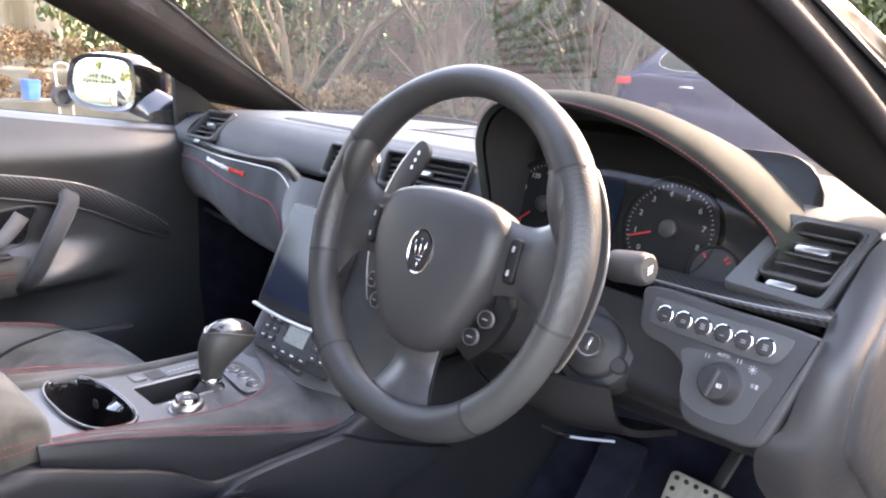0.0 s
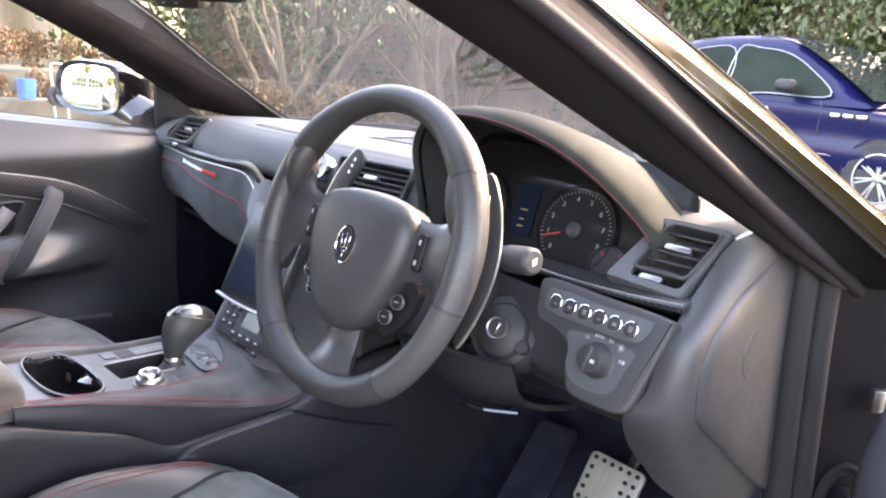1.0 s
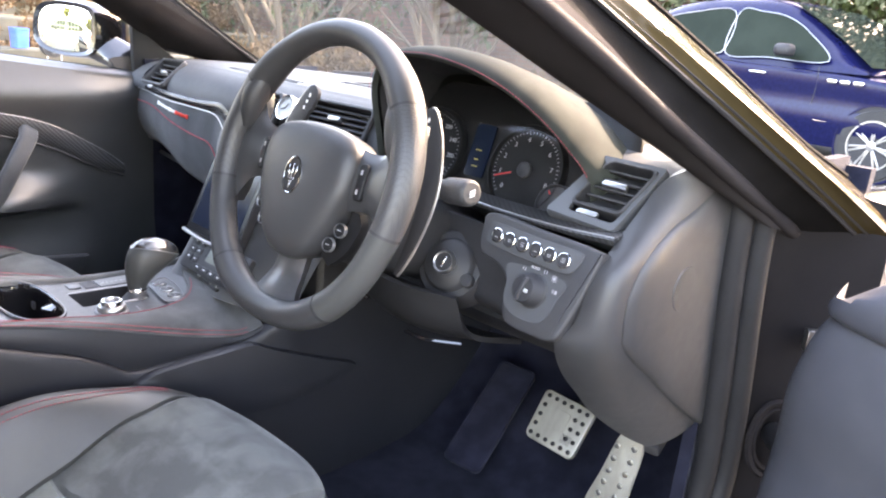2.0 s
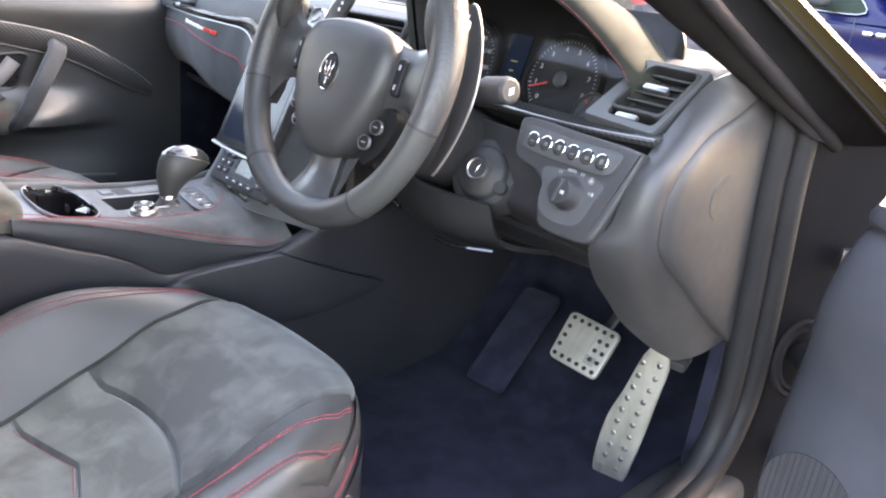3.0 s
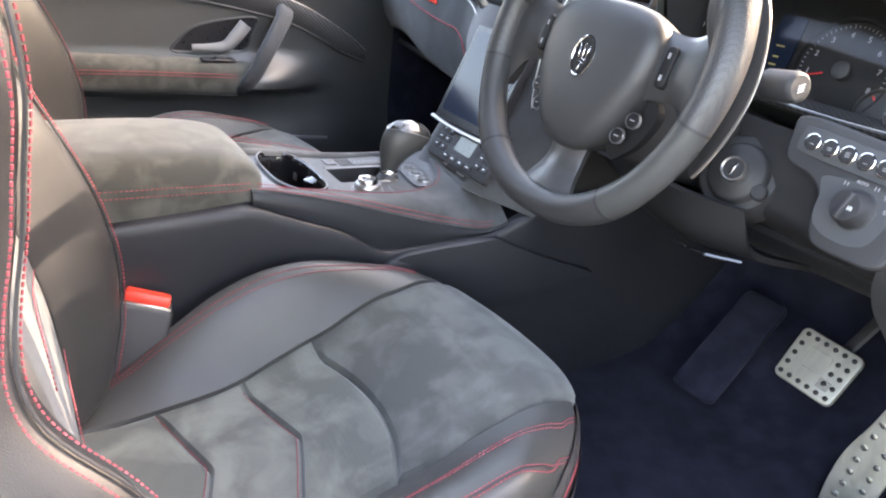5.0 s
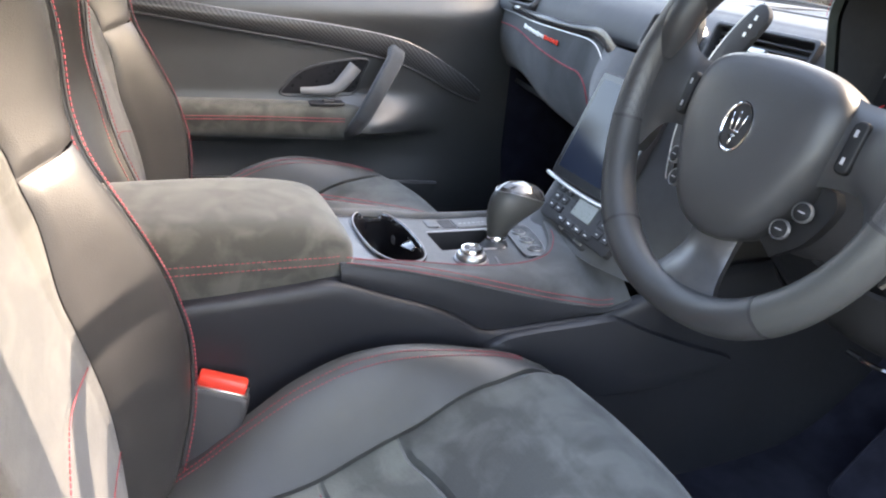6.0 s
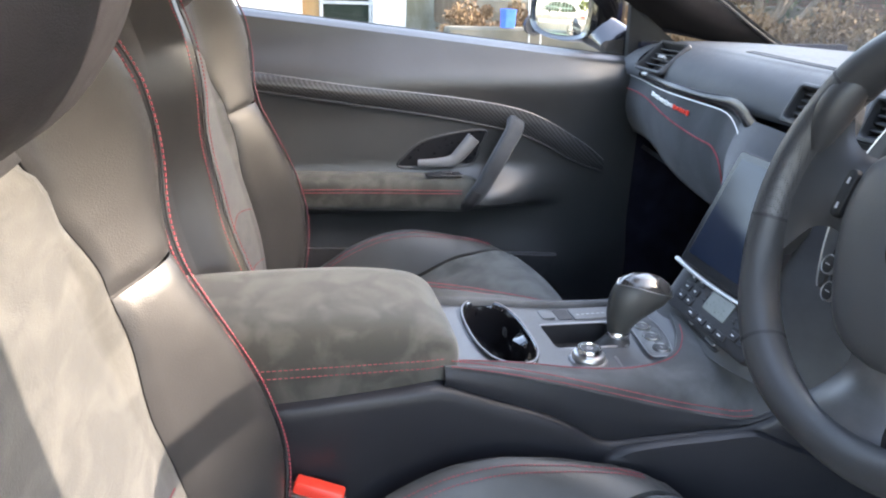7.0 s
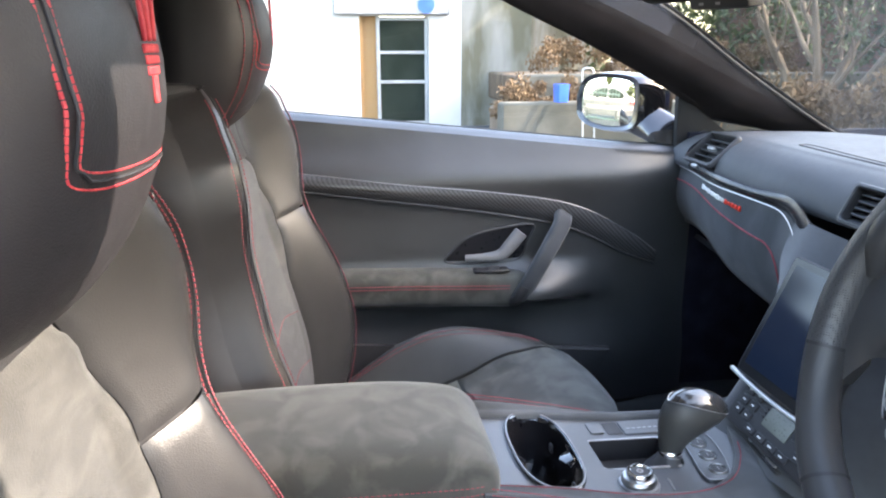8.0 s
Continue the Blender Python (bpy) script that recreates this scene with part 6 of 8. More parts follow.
part("cap_mark", lathe([(0.0042, 0.0208), (0.0042, 0.0216), (0.0030, 0.0218), (0.0028, 0.0212)], 20, _m), DIM_PRINT, rk, "small ring mark")
part("plate_slot", box(0.026, 0.0035, 0.0016, 0.0006, 1, pose(0.068, -0.080, con_top(-0.08) + 0.0036, 0, 0, -6)), METAL_DARK, con, "thin bright slot")
# three round buttons on a rounded panel ahead of the lever
_bpz = pose(0.018, -0.006, con_top(0.0) + 0.003, 0.5, 0, -4)
_bo = cat([V(-0.050, 0.022, 0), V(-0.062, 0.010, 0), V(-0.046, -0.016, 0), V(0.0, -0.022, 0), V(0.044, -0.024, 0), V(0.053, -0.014, 0), V(0.046, 0.008, 0), V(0.0, 0.020, 0)], 5, True)
_bp = part("button_panel", prism([(p.x, p.y) for p in _bo], 0.0040, 0.0015, 2, _bpz), PLATE_GREY, con, "panel with three round buttons")
part("panel_edge", tube([_bpz @ V(p.x, p.y, 0.0042) for p in _bo], 0.0009, 6, closed=True), METAL_DARK, _bp, "thin bright edge")
for _x in (-0.034, -0.002, 0.031):
    _q = _bpz @ pose(_x, -0.001, -0.0045)
    _b = part("button", lathe([(0.0118, 0.006), (0.0118, 0.0100), (0.0108, 0.0112), (0.0100, 0.0098)], 24, _q), SATIN, con, "round button with a bright rim")
    part("cap", lathe([(0.0100, 0.006), (0.0096, 0.0104), (0.006, 0.0109)], 24, _q), PLASTIC, _b)
    part("symbol", box(0.006, 0.0010, 0.0004, 0, 1, _q @ pose(0, 0, 0.0111)), DIM_PRINT, _b)
# row of switch, slot and lettered plate beside the gate
part("tray_switch", prism(roundrect(0.030, 0.020, 0.004), 0.003, 0.001, 2, pose(-0.074, -0.130, con_top(-0.13) + 0.003)), PLATE_GREY, con, "small grey switch")
part("tray_hole", box(0.032, 0.022, 0.0012, 0.0004, 1, pose(-0.074, -0.104, con_top(-0.104) + 0.0036)), PLASTIC_DARK, con, "dark card slot")
part("tray_plate", prism(roundrect(0.036, 0.058, 0.003), 0.003, 0.001, 1, pose(-0.074, -0.062, con_top(-0.062) + 0.0028)), PLATE_GREY, con, "grey plate with lettering")
part("bars", join([box(0.0026, 0.005, 0.0004, 0, 1, pose(-0.070, -0.082 + 0.008 * k, con_top(-0.062) + 0.0061)) for k in range(6)]), GREYFRAME, con, "unreadable lettering as bars")
# two bright toggles on a dark bar under the climate panel
part("toggle_bar", prism(roundrect(0.150, 0.016, 0.007), 0.004, 0.0015, 2, pose(0.006, 0.066, con_top(0.066) + 0.005, 6, 0, -5)), PLASTIC_DARK, con, "dark switch bar")
for _x, _y in ((-0.048, 0.0705), (-0.006, 0.067), (0.056, 0.0615)):
    part("toggle", prism(roundrect(0.028, 0.011, 0.005), 0.005, 0.002, 2, pose(_x, _y, con_top(_y) + 0.007, 6, 0, -5)), SATIN, con, "small bright toggle switch")
part("plate_stitch", stitches([V(soft(PLATE_X, y, 0.006) + 0.0035, y, con_top(y) + 0.0118) for y in [-0.31 + 0.355 * i / 90 for i in range(91)]], 0.0036, 0.0010, 0.0007), THREAD, con, "red seam round the plate")

# armrest
arm = thing("armrest", (0, -0.48, 0.55), "grey suede armrest lid with red double stitching", "armrest")


def arm_rows(grow=0.0):
    rows = []
    for y, w, zt, zb in ((-0.72, 0.112, 0.652, 0.556), (-0.66, 0.116, 0.655, 0.552), (-0.55, 0.118, 0.658, 0.548), (-0.45, 0.118, 0.658, 0.546), (-0.39, 0.116, 0.655, 0.548), (-0.345, 0.113, 0.648, 0.556), (-0.320, 0.108, 0.638, 0.570), (-0.305, 0.098, 0.624, 0.584), (-0.300, 0.080, 0.612, 0.592)):
        h = zt - zb
        rows.append([V(x * w / 0.118, y, zb + h * f) for x, f in cat_arm])
    return rows


cat_arm = [(p.x, p.y) for p in cat([V(-0.108, 0.0, 0), V(-0.117, 0.25, 0), V(-0.118, 0.55, 0), V(-0.108, 0.84, 0), V(-0.085, 0.955, 0), V(-0.045, 0.99, 0), V(0, 1.0, 0), V(0.045, 0.99, 0), V(0.085, 0.955, 0), V(0.108, 0.84, 0), V(0.118, 0.55, 0), V(0.117, 0.25, 0), V(0.108, 0.0, 0)], 4)]
_ar = arm_rows()
_cols = [cat([r[i] for r in _ar], 4) for i in range(len(_ar[0]))]
_bm = bmesh.new()
skin(_bm, [[c[j] for c in _cols] for j in range(len(_cols[0]))], wrap=True, cap=True)
part("pad", _bm, SUEDE, arm)
for _s in (-1, 1):
    for _d in (0.0, 0.010):
        part("stitching", stitches(cat([(_s * 0.1195, -0.70, 0.606 + _d), (_s * 0.1205, -0.55, 0.607 + _d), (_s * 0.1205, -0.45, 0.606 + _d), (_s * 0.1182, -0.38, 0.604 + _d), (_s * 0.1155, -0.345, 0.602 + _d), (_s * 0.108, -0.318, 0.600 + _d * 0.9)], 8), 0.0040, 0.0022, 0.0006), THREAD, arm, "red stitching")
part("lid_gap", tube(cat([(0.116, -0.70, 0.552), (0.118, -0.55, 0.547), (0.118, -0.45, 0.545), (0.116, -0.39, 0.547), (0.113, -0.345, 0.555), (0.109, -0.315, 0.572), (0.106, -0.300, 0.592)], 6), 0.003, 6), PLASTIC_DARK, arm)

# ================= seats =================
EMBROIDERY = mat("bright_red_thread", (0.42, 0.03, 0.042), 0.75, base2=(0.55, 0.06, 0.065), var=90)
SUEDE_BACK = mat("grey_brown_suede", (0.0325, 0.0318, 0.0290), 0.95, base2=(0.0550, 0.0535, 0.0485), var=16, bump=0.4, bscale=500, sheen=0.25, rvar=0.04, smudge=0.8, stretch=(1, 1, 2.5))
# head restraint's copy of LEATHER, with its shade put into the colour
HEAD_LEATHER = mat("matt_black_leather", (0.0185, 0.0172, 0.0185), 0.5, base2=(0.027, 0.0252, 0.027), var=5, spec=0.4, bump=0.16, bscale=900, fine="voronoi")
# cushion leather made darker here: a difference in light put into the colour
LEATHER_BACK = mat("darkened_black_leather", (0.0195, 0.0195, 0.0202), 0.38, base2=(0.031, 0.0305, 0.031), var=4, spec=0.55, bump=0.18, bscale=800, fine="voronoi")
SX = 0.405     # the driver's seat middle
TURN = [0.0, 0.85]   # how far the backrest's sides are set back and forth, and how hollow its right side is


def lerp_table(tab, t):
    """The table's row at t, rounded off over its neighbours."""
    rows = [table_row(tab, min(tab[-1][0], max(tab[0][0], t + d))) for d in (-0.06, -0.03, 0, 0.03, 0.06)]
    own = rows[2]
    soft = smooth(0.0, 0.08, t) * smooth(1.0, 0.92, t)
    return [o + (sum(r[k] for r in rows) / 5 - o) * soft for k, o in enumerate(own)]


def table_row(tab, t):
    for (a, *va), (b, *vb) in zip(tab, tab[1:]):
        if t <= b:
            f = smooth(0, 1, (t - a) / (b - a)) * 0.5 + 0.5 * (t - a) / (b - a)
            return [p + (q - p) * max(0, f) for p, q in zip(va, vb)]
    return list(tab[-1][1:])


# depth, side taper, height of the middle, of the inner and of the outer bolster's crest
CUSH = [(0.0, 0.90, 0.362, 0.350, 0.400), (0.10, 0.93, 0.356, 0.368, 0.406), (0.19, 0.96, 0.352, 0.408, 0.412), (0.31, 0.99, 0.350, 0.457, 0.424), (0.41, 1.0, 0.355, 0.490, 0.434), (0.53, 1.0, 0.376, 0.507, 0.447), (0.64, 1.0, 0.410, 0.499, 0.458), (0.76, 0.995, 0.442, 0.486, 0.466), (0.86, 0.985, 0.456, 0.474, 0.464), (0.95, 0.955, 0.450, 0.456, 0.448), (1.0, 0.925, 0.430, 0.430, 0.425)]


def cushion(u, v):
    """u across (-1 beside the console, 1 at the door), v from the back (0) to the front lip (1)."""
    k, z, zl, zr = lerp_table(CUSH, min(1, v))
    a = abs(u)
    y = -0.60 + 0.592 * v - (0.035 if u < 0 else 0.140) * a ** 2.6 * smooth(0.5, 1.0, v)
    f = smooth(0.56, 0.93, a) if u < 0 else smooth(0.42, 0.88, a)
    rise = ((zl if u < 0 else zr) - z) * f
    drop = (0.050 if u < 0 else 0.018) * smooth(0.93, 1.0, a)
    crown = -0.010 * (1 - min(1, a / 0.55) ** 2) * (1 - smooth(0.55, 0.8, v)) + 0.006 * (1 - a * a) * smooth(0.6, 0.9, v)
    return V(SX + u * k * (0.254 if u < 0 else 0.236), y, z + rise - drop + crown)


def back_face(u, v):
    """Backrest: u across, v from the seat (0) to the shoulder (1)."""
    tab = [(0.0, 0.210, -0.590, 0.380, 0.050), (0.12, 0.238, -0.592, 0.445, 0.075), (0.28, 0.264, -0.602, 0.530, 0.090), (0.45, 0.250, -0.622, 0.625, 0.086), (0.62, 0.226, -0.650, 0.735, 0.066), (0.70, 0.230, -0.664, 0.785, 0.056), (0.86, 0.254, -0.676, 0.890, 0.068), (0.95, 0.228, -0.688, 0.975, 0.058), (1.0, 0.165, -0.700, 1.025, 0.035)]
    w, y, z, b = lerp_table(tab, v)
    a = abs(u)
    fwd = b * (1 - (0.32 * smooth(0.66, 0.30, v) + TURN[1] * math.exp(-((v - 0.54) / 0.15) ** 2) if u > 0 else 0)) * smooth(0.48, 0.90, a) - 0.055 * smooth(0.90, 1.0, a)
    return V(SX + u * w, y + fwd - TURN[0] * u, z + 0.25 * fwd)


def patch(fn, u0, u1, v0, v1, nu, nv, puff=0.006, edge=0.12, under=0.007):
    """A padded panel of a surface: its borders dip into the seam. u0 and u1 may depend on v."""
    f0 = u0 if callable(u0) else (lambda v: u0)
    f1 = u1 if callable(u1) else (lambda v: u1)
    g0 = v0 if callable(v0) else (lambda s: v0)
    g1 = v1 if callable(v1) else (lambda s: v1)
    rows = []
    for j in range(nv + 1):
        q = j / nv
        row = []
        for i in range(nu + 1):
            p = i / nu
            v = g0(p) + (g1(p) - g0(p)) * q
            u = f0(v) + (f1(v) - f0(v)) * p
            c = fn(u, v)
            e = 0.004
            du, dv = fn(u + e, v) - fn(u - e, v), fn(u, v + e) - fn(u, v - e)
            n = du.cross(dv).normalized()
            if n.y + n.z < 0:
                n = -n
            d = min(p, 1 - p, q, 1 - q) / edge
            h = puff * (1 - math.exp(-3 * d)) - under * max(0, 1 - d * 6)
            row.append(c + n * h)
        rows.append(row)
    bm = bmesh.new()
    skin(bm, rows)
    return bm


def seat_line(fn, pts, lift=0.006):
    out = []
    for u, v in [(p.x, p.y) for p in cat([V(a, b, 0) for a, b in pts], 8)]:
        e = 0.004
        n = (fn(u + e, v) - fn(u - e, v)).cross(fn(u, v + e) - fn(u, v - e)).normalized()
        if n.y + n.z < 0:
            n = -n
        out.append(fn(u, v) + n * lift)
    return out


# height, half width, front and depth of the head restraint
HEAD = ((0.925, 0.085, -0.655, 0.09), (0.955, 0.118, -0.614, 0.13), (1.0, 0.137, -0.583, 0.16), (1.06, 0.142, -0.566, 0.175), (1.12, 0.138, -0.574, 0.165), (1.18, 0.122, -0.608, 0.125), (1.215, 0.092, -0.645, 0.08), (1.225, 0.04, -0.680, 0.02))


def seat():
    s = thing("front_seat", (SX, -0.35, 0.19), "black leather and grey suede sports seat with red stitching", "car seat", "front seats")
    left = lambda v: -(0.645 + 0.035 * smooth(0.3, 0.55, v) + 0.045 * smooth(0.55, 0.78, v) + 0.085 * smooth(0.78, 0.95, v))
    right = lambda v: 0.40 + 0.08 * smooth(0.5, 0.66, v) + 0.04 * smooth(0.66, 0.8, v)
    across = lambda p: -0.66 + 1.08 * p
    # cushion: two side bolsters, thigh pad, panels parted by bent seams
    thigh = lambda p: 0.548 + 0.058 * (1 - (2 * p - 1) ** 2)
    bend = lambda top: (lambda p: top - 0.145 * ((across(p) + 0.18) ** 2 + 0.0006) ** 0.5)
    part("thigh_pad", patch(cushion, left, right, thigh, 0.995, 34, 34, 0.009, 0.040, 0.002), THIGH_SUEDE, s, "perforated grey suede thigh pad")
    low = lambda p: 0.01
    for a, b in ((low, bend(0.256)), (bend(0.256), bend(0.448)), (bend(0.448), thigh)):
        part("seat_panel", patch(cushion, left, right, a, b, 34, 24, 0.008, 0.050, 0.002), SUEDE_PERF, s, "perforated grey suede panel")
    for top in (0.256, 0.448):
        part("stitching", stitches(seat_line(cushion, [(u, top - 0.145 * abs(u + 0.18) - 0.010) for u in (-0.62, -0.4, -0.20, -0.16, 0.1, 0.38)], 0.0098), 0.0042, 0.0018, 0.0007), THREAD, s, "dark red stitching")
    part("cushion_bolster", patch(cushion, -1.0, left, 0.0, 0.985, 26, 46, 0.005, 0.040, 0.001), LEATHER_SOFT, s, "smooth black leather inner bolster")
    part("cushion_bolster", patch(cushion, right, 1.0, 0.0, 0.990, 28, 46, 0.006, 0.040, 0.001), LEATHER_SOFT, s, "smooth black leather outer bolster")
    for e in (0.868, 0.893):
        part("stitching", stitches(seat_line(cushion, [(-e, v) for v in (0.05, 0.2, 0.4, 0.55, 0.7, 0.82, 0.90)], 0.0062), 0.0034, 0.0020, 0.0008), THREAD, s, "red double stitching")
    for e in (0.690, 0.715, 0.905, 0.930):
        part("stitching", stitches(seat_line(cushion, [(e, v) for v in (0.08, 0.2, 0.4, 0.55, 0.7, 0.82, 0.92)] + [(e - 0.05, 0.972)], 0.0070), 0.0034, 0.0020, 0.0008), THREAD, s, "red double stitching")
    part("bolster_seam", tube(seat_line(cushion, [(0.9175, v) for v in (0.08, 0.2, 0.4, 0.55, 0.7, 0.82, 0.92)], 0.0055), 0.0022, 6), PLASTIC_DARK, s, "dark seam between the stitch rows")
    part("cushion_core", slab([[cushion(u / 20, v / 30) - V(0, 0, 0.009) for u in range(-20, 21)] for v in range(31)]), LEATHER, s)
    # skirt round the cushion
    n = 48
    rim = [cushion(-1, 0.0 + 0.985 * i / n) for i in range(n + 1)] + [cushion(-1 + 2 * i / n, 0.995) for i in range(1, n)] + [cushion(1, 0.985 - 0.985 * i / n) for i in range(n + 1)]
    mid = V(SX, -0.3, 0)
    def shrink(p, k, z):
        return V(mid.x + (p.x - mid.x) * k, mid.y + (p.y - mid.y) * k, z)
    bm = bmesh.new()
    skin(bm, [[p + V(0, 0, 0.002) for p in rim], [shrink(p, 1.020, p.z - 0.008) for p in rim], [shrink(p, 1.028, p.z - 0.018) for p in rim], [shrink(p, 1.026, p.z - 0.030) for p in rim], [shrink(p, 1.00, p.z - 0.038) for p in rim], [shrink(p, 0.97, p.z - 0.042) for p in rim]])
    part("cushion_side", bm, LEATHER, s, "black leather cushion side")
    side = [shrink(p, 1.0305, p.z - 0.018) for p in rim]
    for d, run in ((0.0, side[6:n - 3]), (0.004, side[-(n + 6):-6]), (-0.004, side[-(n + 6):-6])):
        part("stitching", stitches([p + V(0, 0, d) for p in run], 0.0044, 0.0016, 0.00065), THREAD, s, "red double stitching")
    bm = bmesh.new()
    skin(bm, [[shrink(p, 0.97, p.z - 0.036) for p in rim], [shrink(p, 1.022, p.z - 0.040) for p in rim], [shrink(p, 1.040, p.z - 0.046) for p in rim], [shrink(p, 1.046, p.z * 0.6 + 0.135) for p in rim], [shrink(p, 1.05, 0.31) for p in rim], [shrink(p, 1.03, 0.235) for p in rim], [shrink(p, 0.95, 0.215) for p in rim]])
    base = part("seat_base", bm, PLASTIC, s, "black plastic seat base")
    for y in (-0.45, -0.12):
        for g in (-0.18, 0.18):
            part("rail_foot", box(0.04, 0.10, 0.05, 0.006, 1, pose(SX + g, y, 0.215)), PLASTIC_DARK, s)
    for k in range(3):
        part("memory_button", lathe([(0.0075, -0.004), (0.0075, 0.005), (0.005, 0.008)], 14, basis(V(SX + 0.243, -0.176 + 0.0175 * k, 0.386 + 0.008 * k), (-0.25, 1, 0.1), (0, 0, 1))), PLASTIC, base, "round memory button")
    part("seat_switch", box(0.026, 0.048, 0.026, 0.007, 3, pose(SX + 0.246, -0.138, 0.352, 12, 0, 8)), PLASTIC, base, "seat adjustment switch")
    for k in range(3):
        part("switch_mark", box(0.002, 0.004, 0.004, 0.0008, 1, pose(SX + 0.2600, -0.150 + 0.012 * k, 0.350 + 0.0025 * k, 12, 0, 8)), DIM_PRINT, base)
    # backrest
    wid = lambda v: 0.575 + 0.06 * smooth(0.48, 0.64, v) - 0.12 * smooth(0.70, 0.84, v) - 0.22 * smooth(0.82, 0.92, v)
    part("back_panel", patch(back_face, lambda v: -wid(v), wid, 0.03, 0.865, 26, 48, 0.008, 0.06, 0.003), SUEDE_BACK, s, "grey suede backrest middle")
    for a in (0.22, 0.40):
        part("stitching", stitches(seat_line(back_face, [(u, a + 0.05 * (1 - abs(u / 0.5) ** 1.4)) for u in (-0.46, -0.2, 0, 0.2, 0.46)], 0.0135), 0.004, 0.002, 0.0007), THREAD, s, "red stitching")
    for g in (-1, 1):
        kink = lambda p: 0.690 - 0.015 * p
        lo, hi = (-1.0, lambda v: -wid(v)) if g < 0 else (wid, 1.0)
        if g < 0:
            part("back_bolster", patch(back_face, lo, hi, 0.0, kink, 16, 40, 0.0025, 0.05, 0.001), LEATHER_BACK, s, "smooth grey-black leather side bolster")
            part("shoulder_bolster", patch(back_face, lo, hi, (lambda p, k=kink: k(p) + 0.005), 0.995, 16, 26, 0.0020, 0.05, 0.001), LEATHER_BACK, s, "smooth leather shoulder pad")
        else:
            part("back_bolster", patch(back_face, lo, hi, 0.0, 0.995, 16, 60, 0.0025, 0.04, 0.001), LEATHER_BACK, s, "smooth grey-black leather side bolster")
        part("piping", tube(seat_line(back_face, [(g * 0.9025, v) for v in (0.03, 0.15, 0.3, 0.45, 0.6, 0.75, 0.88, 0.98)], 0.0054), 0.0014, 6), PLASTIC_DARK, s, "black piping")
        for d in (0.0, 0.034):
            part("stitching", stitches(seat_line(back_face, [(g * (0.9195 - d), v) for v in (0.03, 0.15, 0.3, 0.45, 0.6, 0.75, 0.88, 0.98)], 0.0085), 0.0032, 0.0020, 0.0009), THREAD, s, "red double stitching")
    part("back_core", slab([[back_face(u / 20, v / 30) - V(0, 0.009, 0) for u in range(-20, 21)] for v in range(31)]), LEATHER, s)
    part("back_top", patch(back_face, lambda v: -wid(v), wid, 0.858, 0.995, 20, 14, 0.008, 0.14), LEATHER_BACK, s)
    # shell behind the backrest
    n = 30
    edge = [back_face(-1, i / n) for i in range(n + 1)] + [back_face(-1 + 2 * i / n, 1.0) for i in range(1, n)] + [back_face(1, 1 - i / n) for i in range(n + 1)]
    bm = bmesh.new()
    rows = []
    for k, dy, dz in ((1.0, 0.004, 0.0), (1.03, -0.02, 0.004), (1.035, -0.06, 0.006), (0.99, -0.105, 0.0), (0.80, -0.13, -0.01), (0.3, -0.14, -0.01)):
        rows.append([V(SX + (p.x - SX) * k, p.y + dy, 0.70 + (p.z - 0.70) * (k if k <= 1 else 1) + dz) for p in edge])
    skin(bm, rows)
    part("back_shell", bm, LEATHER, s, "black leather back of the seat")
    part("shell_trim", tube([V(SX + (p.x - SX) * 1.04, p.y - 0.045, p.z) for p in edge], 0.0012, 6), METAL_DARK, s, "thin metal trim line")
    # head restraint joined to the backrest, with stitched outline and emblem
    rows = []
    for z, hw, yf, th in HEAD:
        row = []
        for k in range(72):
            t = 2 * math.pi * k / 72
            c, q = math.cos(t), math.sin(t)
            row.append(V(SX + hw * math.copysign(abs(c) ** 0.75, c), yf - th / 2 + th / 2 * math.copysign(abs(q) ** 0.75, q) - (0.030 * smooth(-0.02, 0.85, -c) if q > 0 else 0), z))
        rows.append(row)
    cols = [cat([r[i] for r in rows], 3) for i in range(72)]
    bm = bmesh.new()
    skin(bm, [[c[j] for c in cols] for j in range(len(cols[0]))], wrap=True, cap=True)
    hr = part("head_restraint", bm, HEAD_LEATHER, s, "black leather head restraint with red stitching")

    # leather shell carrying the head restraint
    rows = []
    for z, hw, y0, y1 in ((0.86, 0.165, -0.80, -0.735), (0.93, 0.150, -0.795, -0.715), (1.0, 0.132, -0.785, -0.680), (1.08, 0.120, -0.775, -0.660), (1.15, 0.108, -0.765, -0.665), (1.195, 0.085, -0.755, -0.680), (1.215, 0.04, -0.74, -0.70)):
        rows.append([V(SX + hw * math.copysign(abs(math.cos(t)) ** 0.7, math.cos(t)), (y0 + y1) / 2 + (y1 - y0) / 2 * math.copysign(abs(math.sin(t)) ** 0.7, math.sin(t)), z) for t in [2 * math.pi * k / 28 for k in range(28)]])
    cols = [cat([r[i] for r in rows], 3) for i in range(28)]
    bm = bmesh.new()
    skin(bm, [[c[j] for c in cols] for j in range(len(cols[0]))], wrap=True, cap=True)
    part("head_shell", bm, HEAD_LEATHER, s, "black leather shell behind the head restraint")

    def head_pt(x, z):
        for (z0, *a), (z1, *b) in zip(HEAD, HEAD[1:]):
            if z <= z1:
                f = (z - z0) / (z1 - z0)
                hw, yf, th = [p + (q - p) * f for p, q in zip(a, b)]
                break
        k = min(1.0, abs(x) / hw) ** (2 / 0.75)
        return V(SX + x, yf - th / 2 + th / 2 * max(0.0, 1 - k) ** 0.375 + 0.0020 - 0.030 * smooth(-0.02, 0.85, math.copysign((abs(x) / hw) ** 1.333, -x)), z)

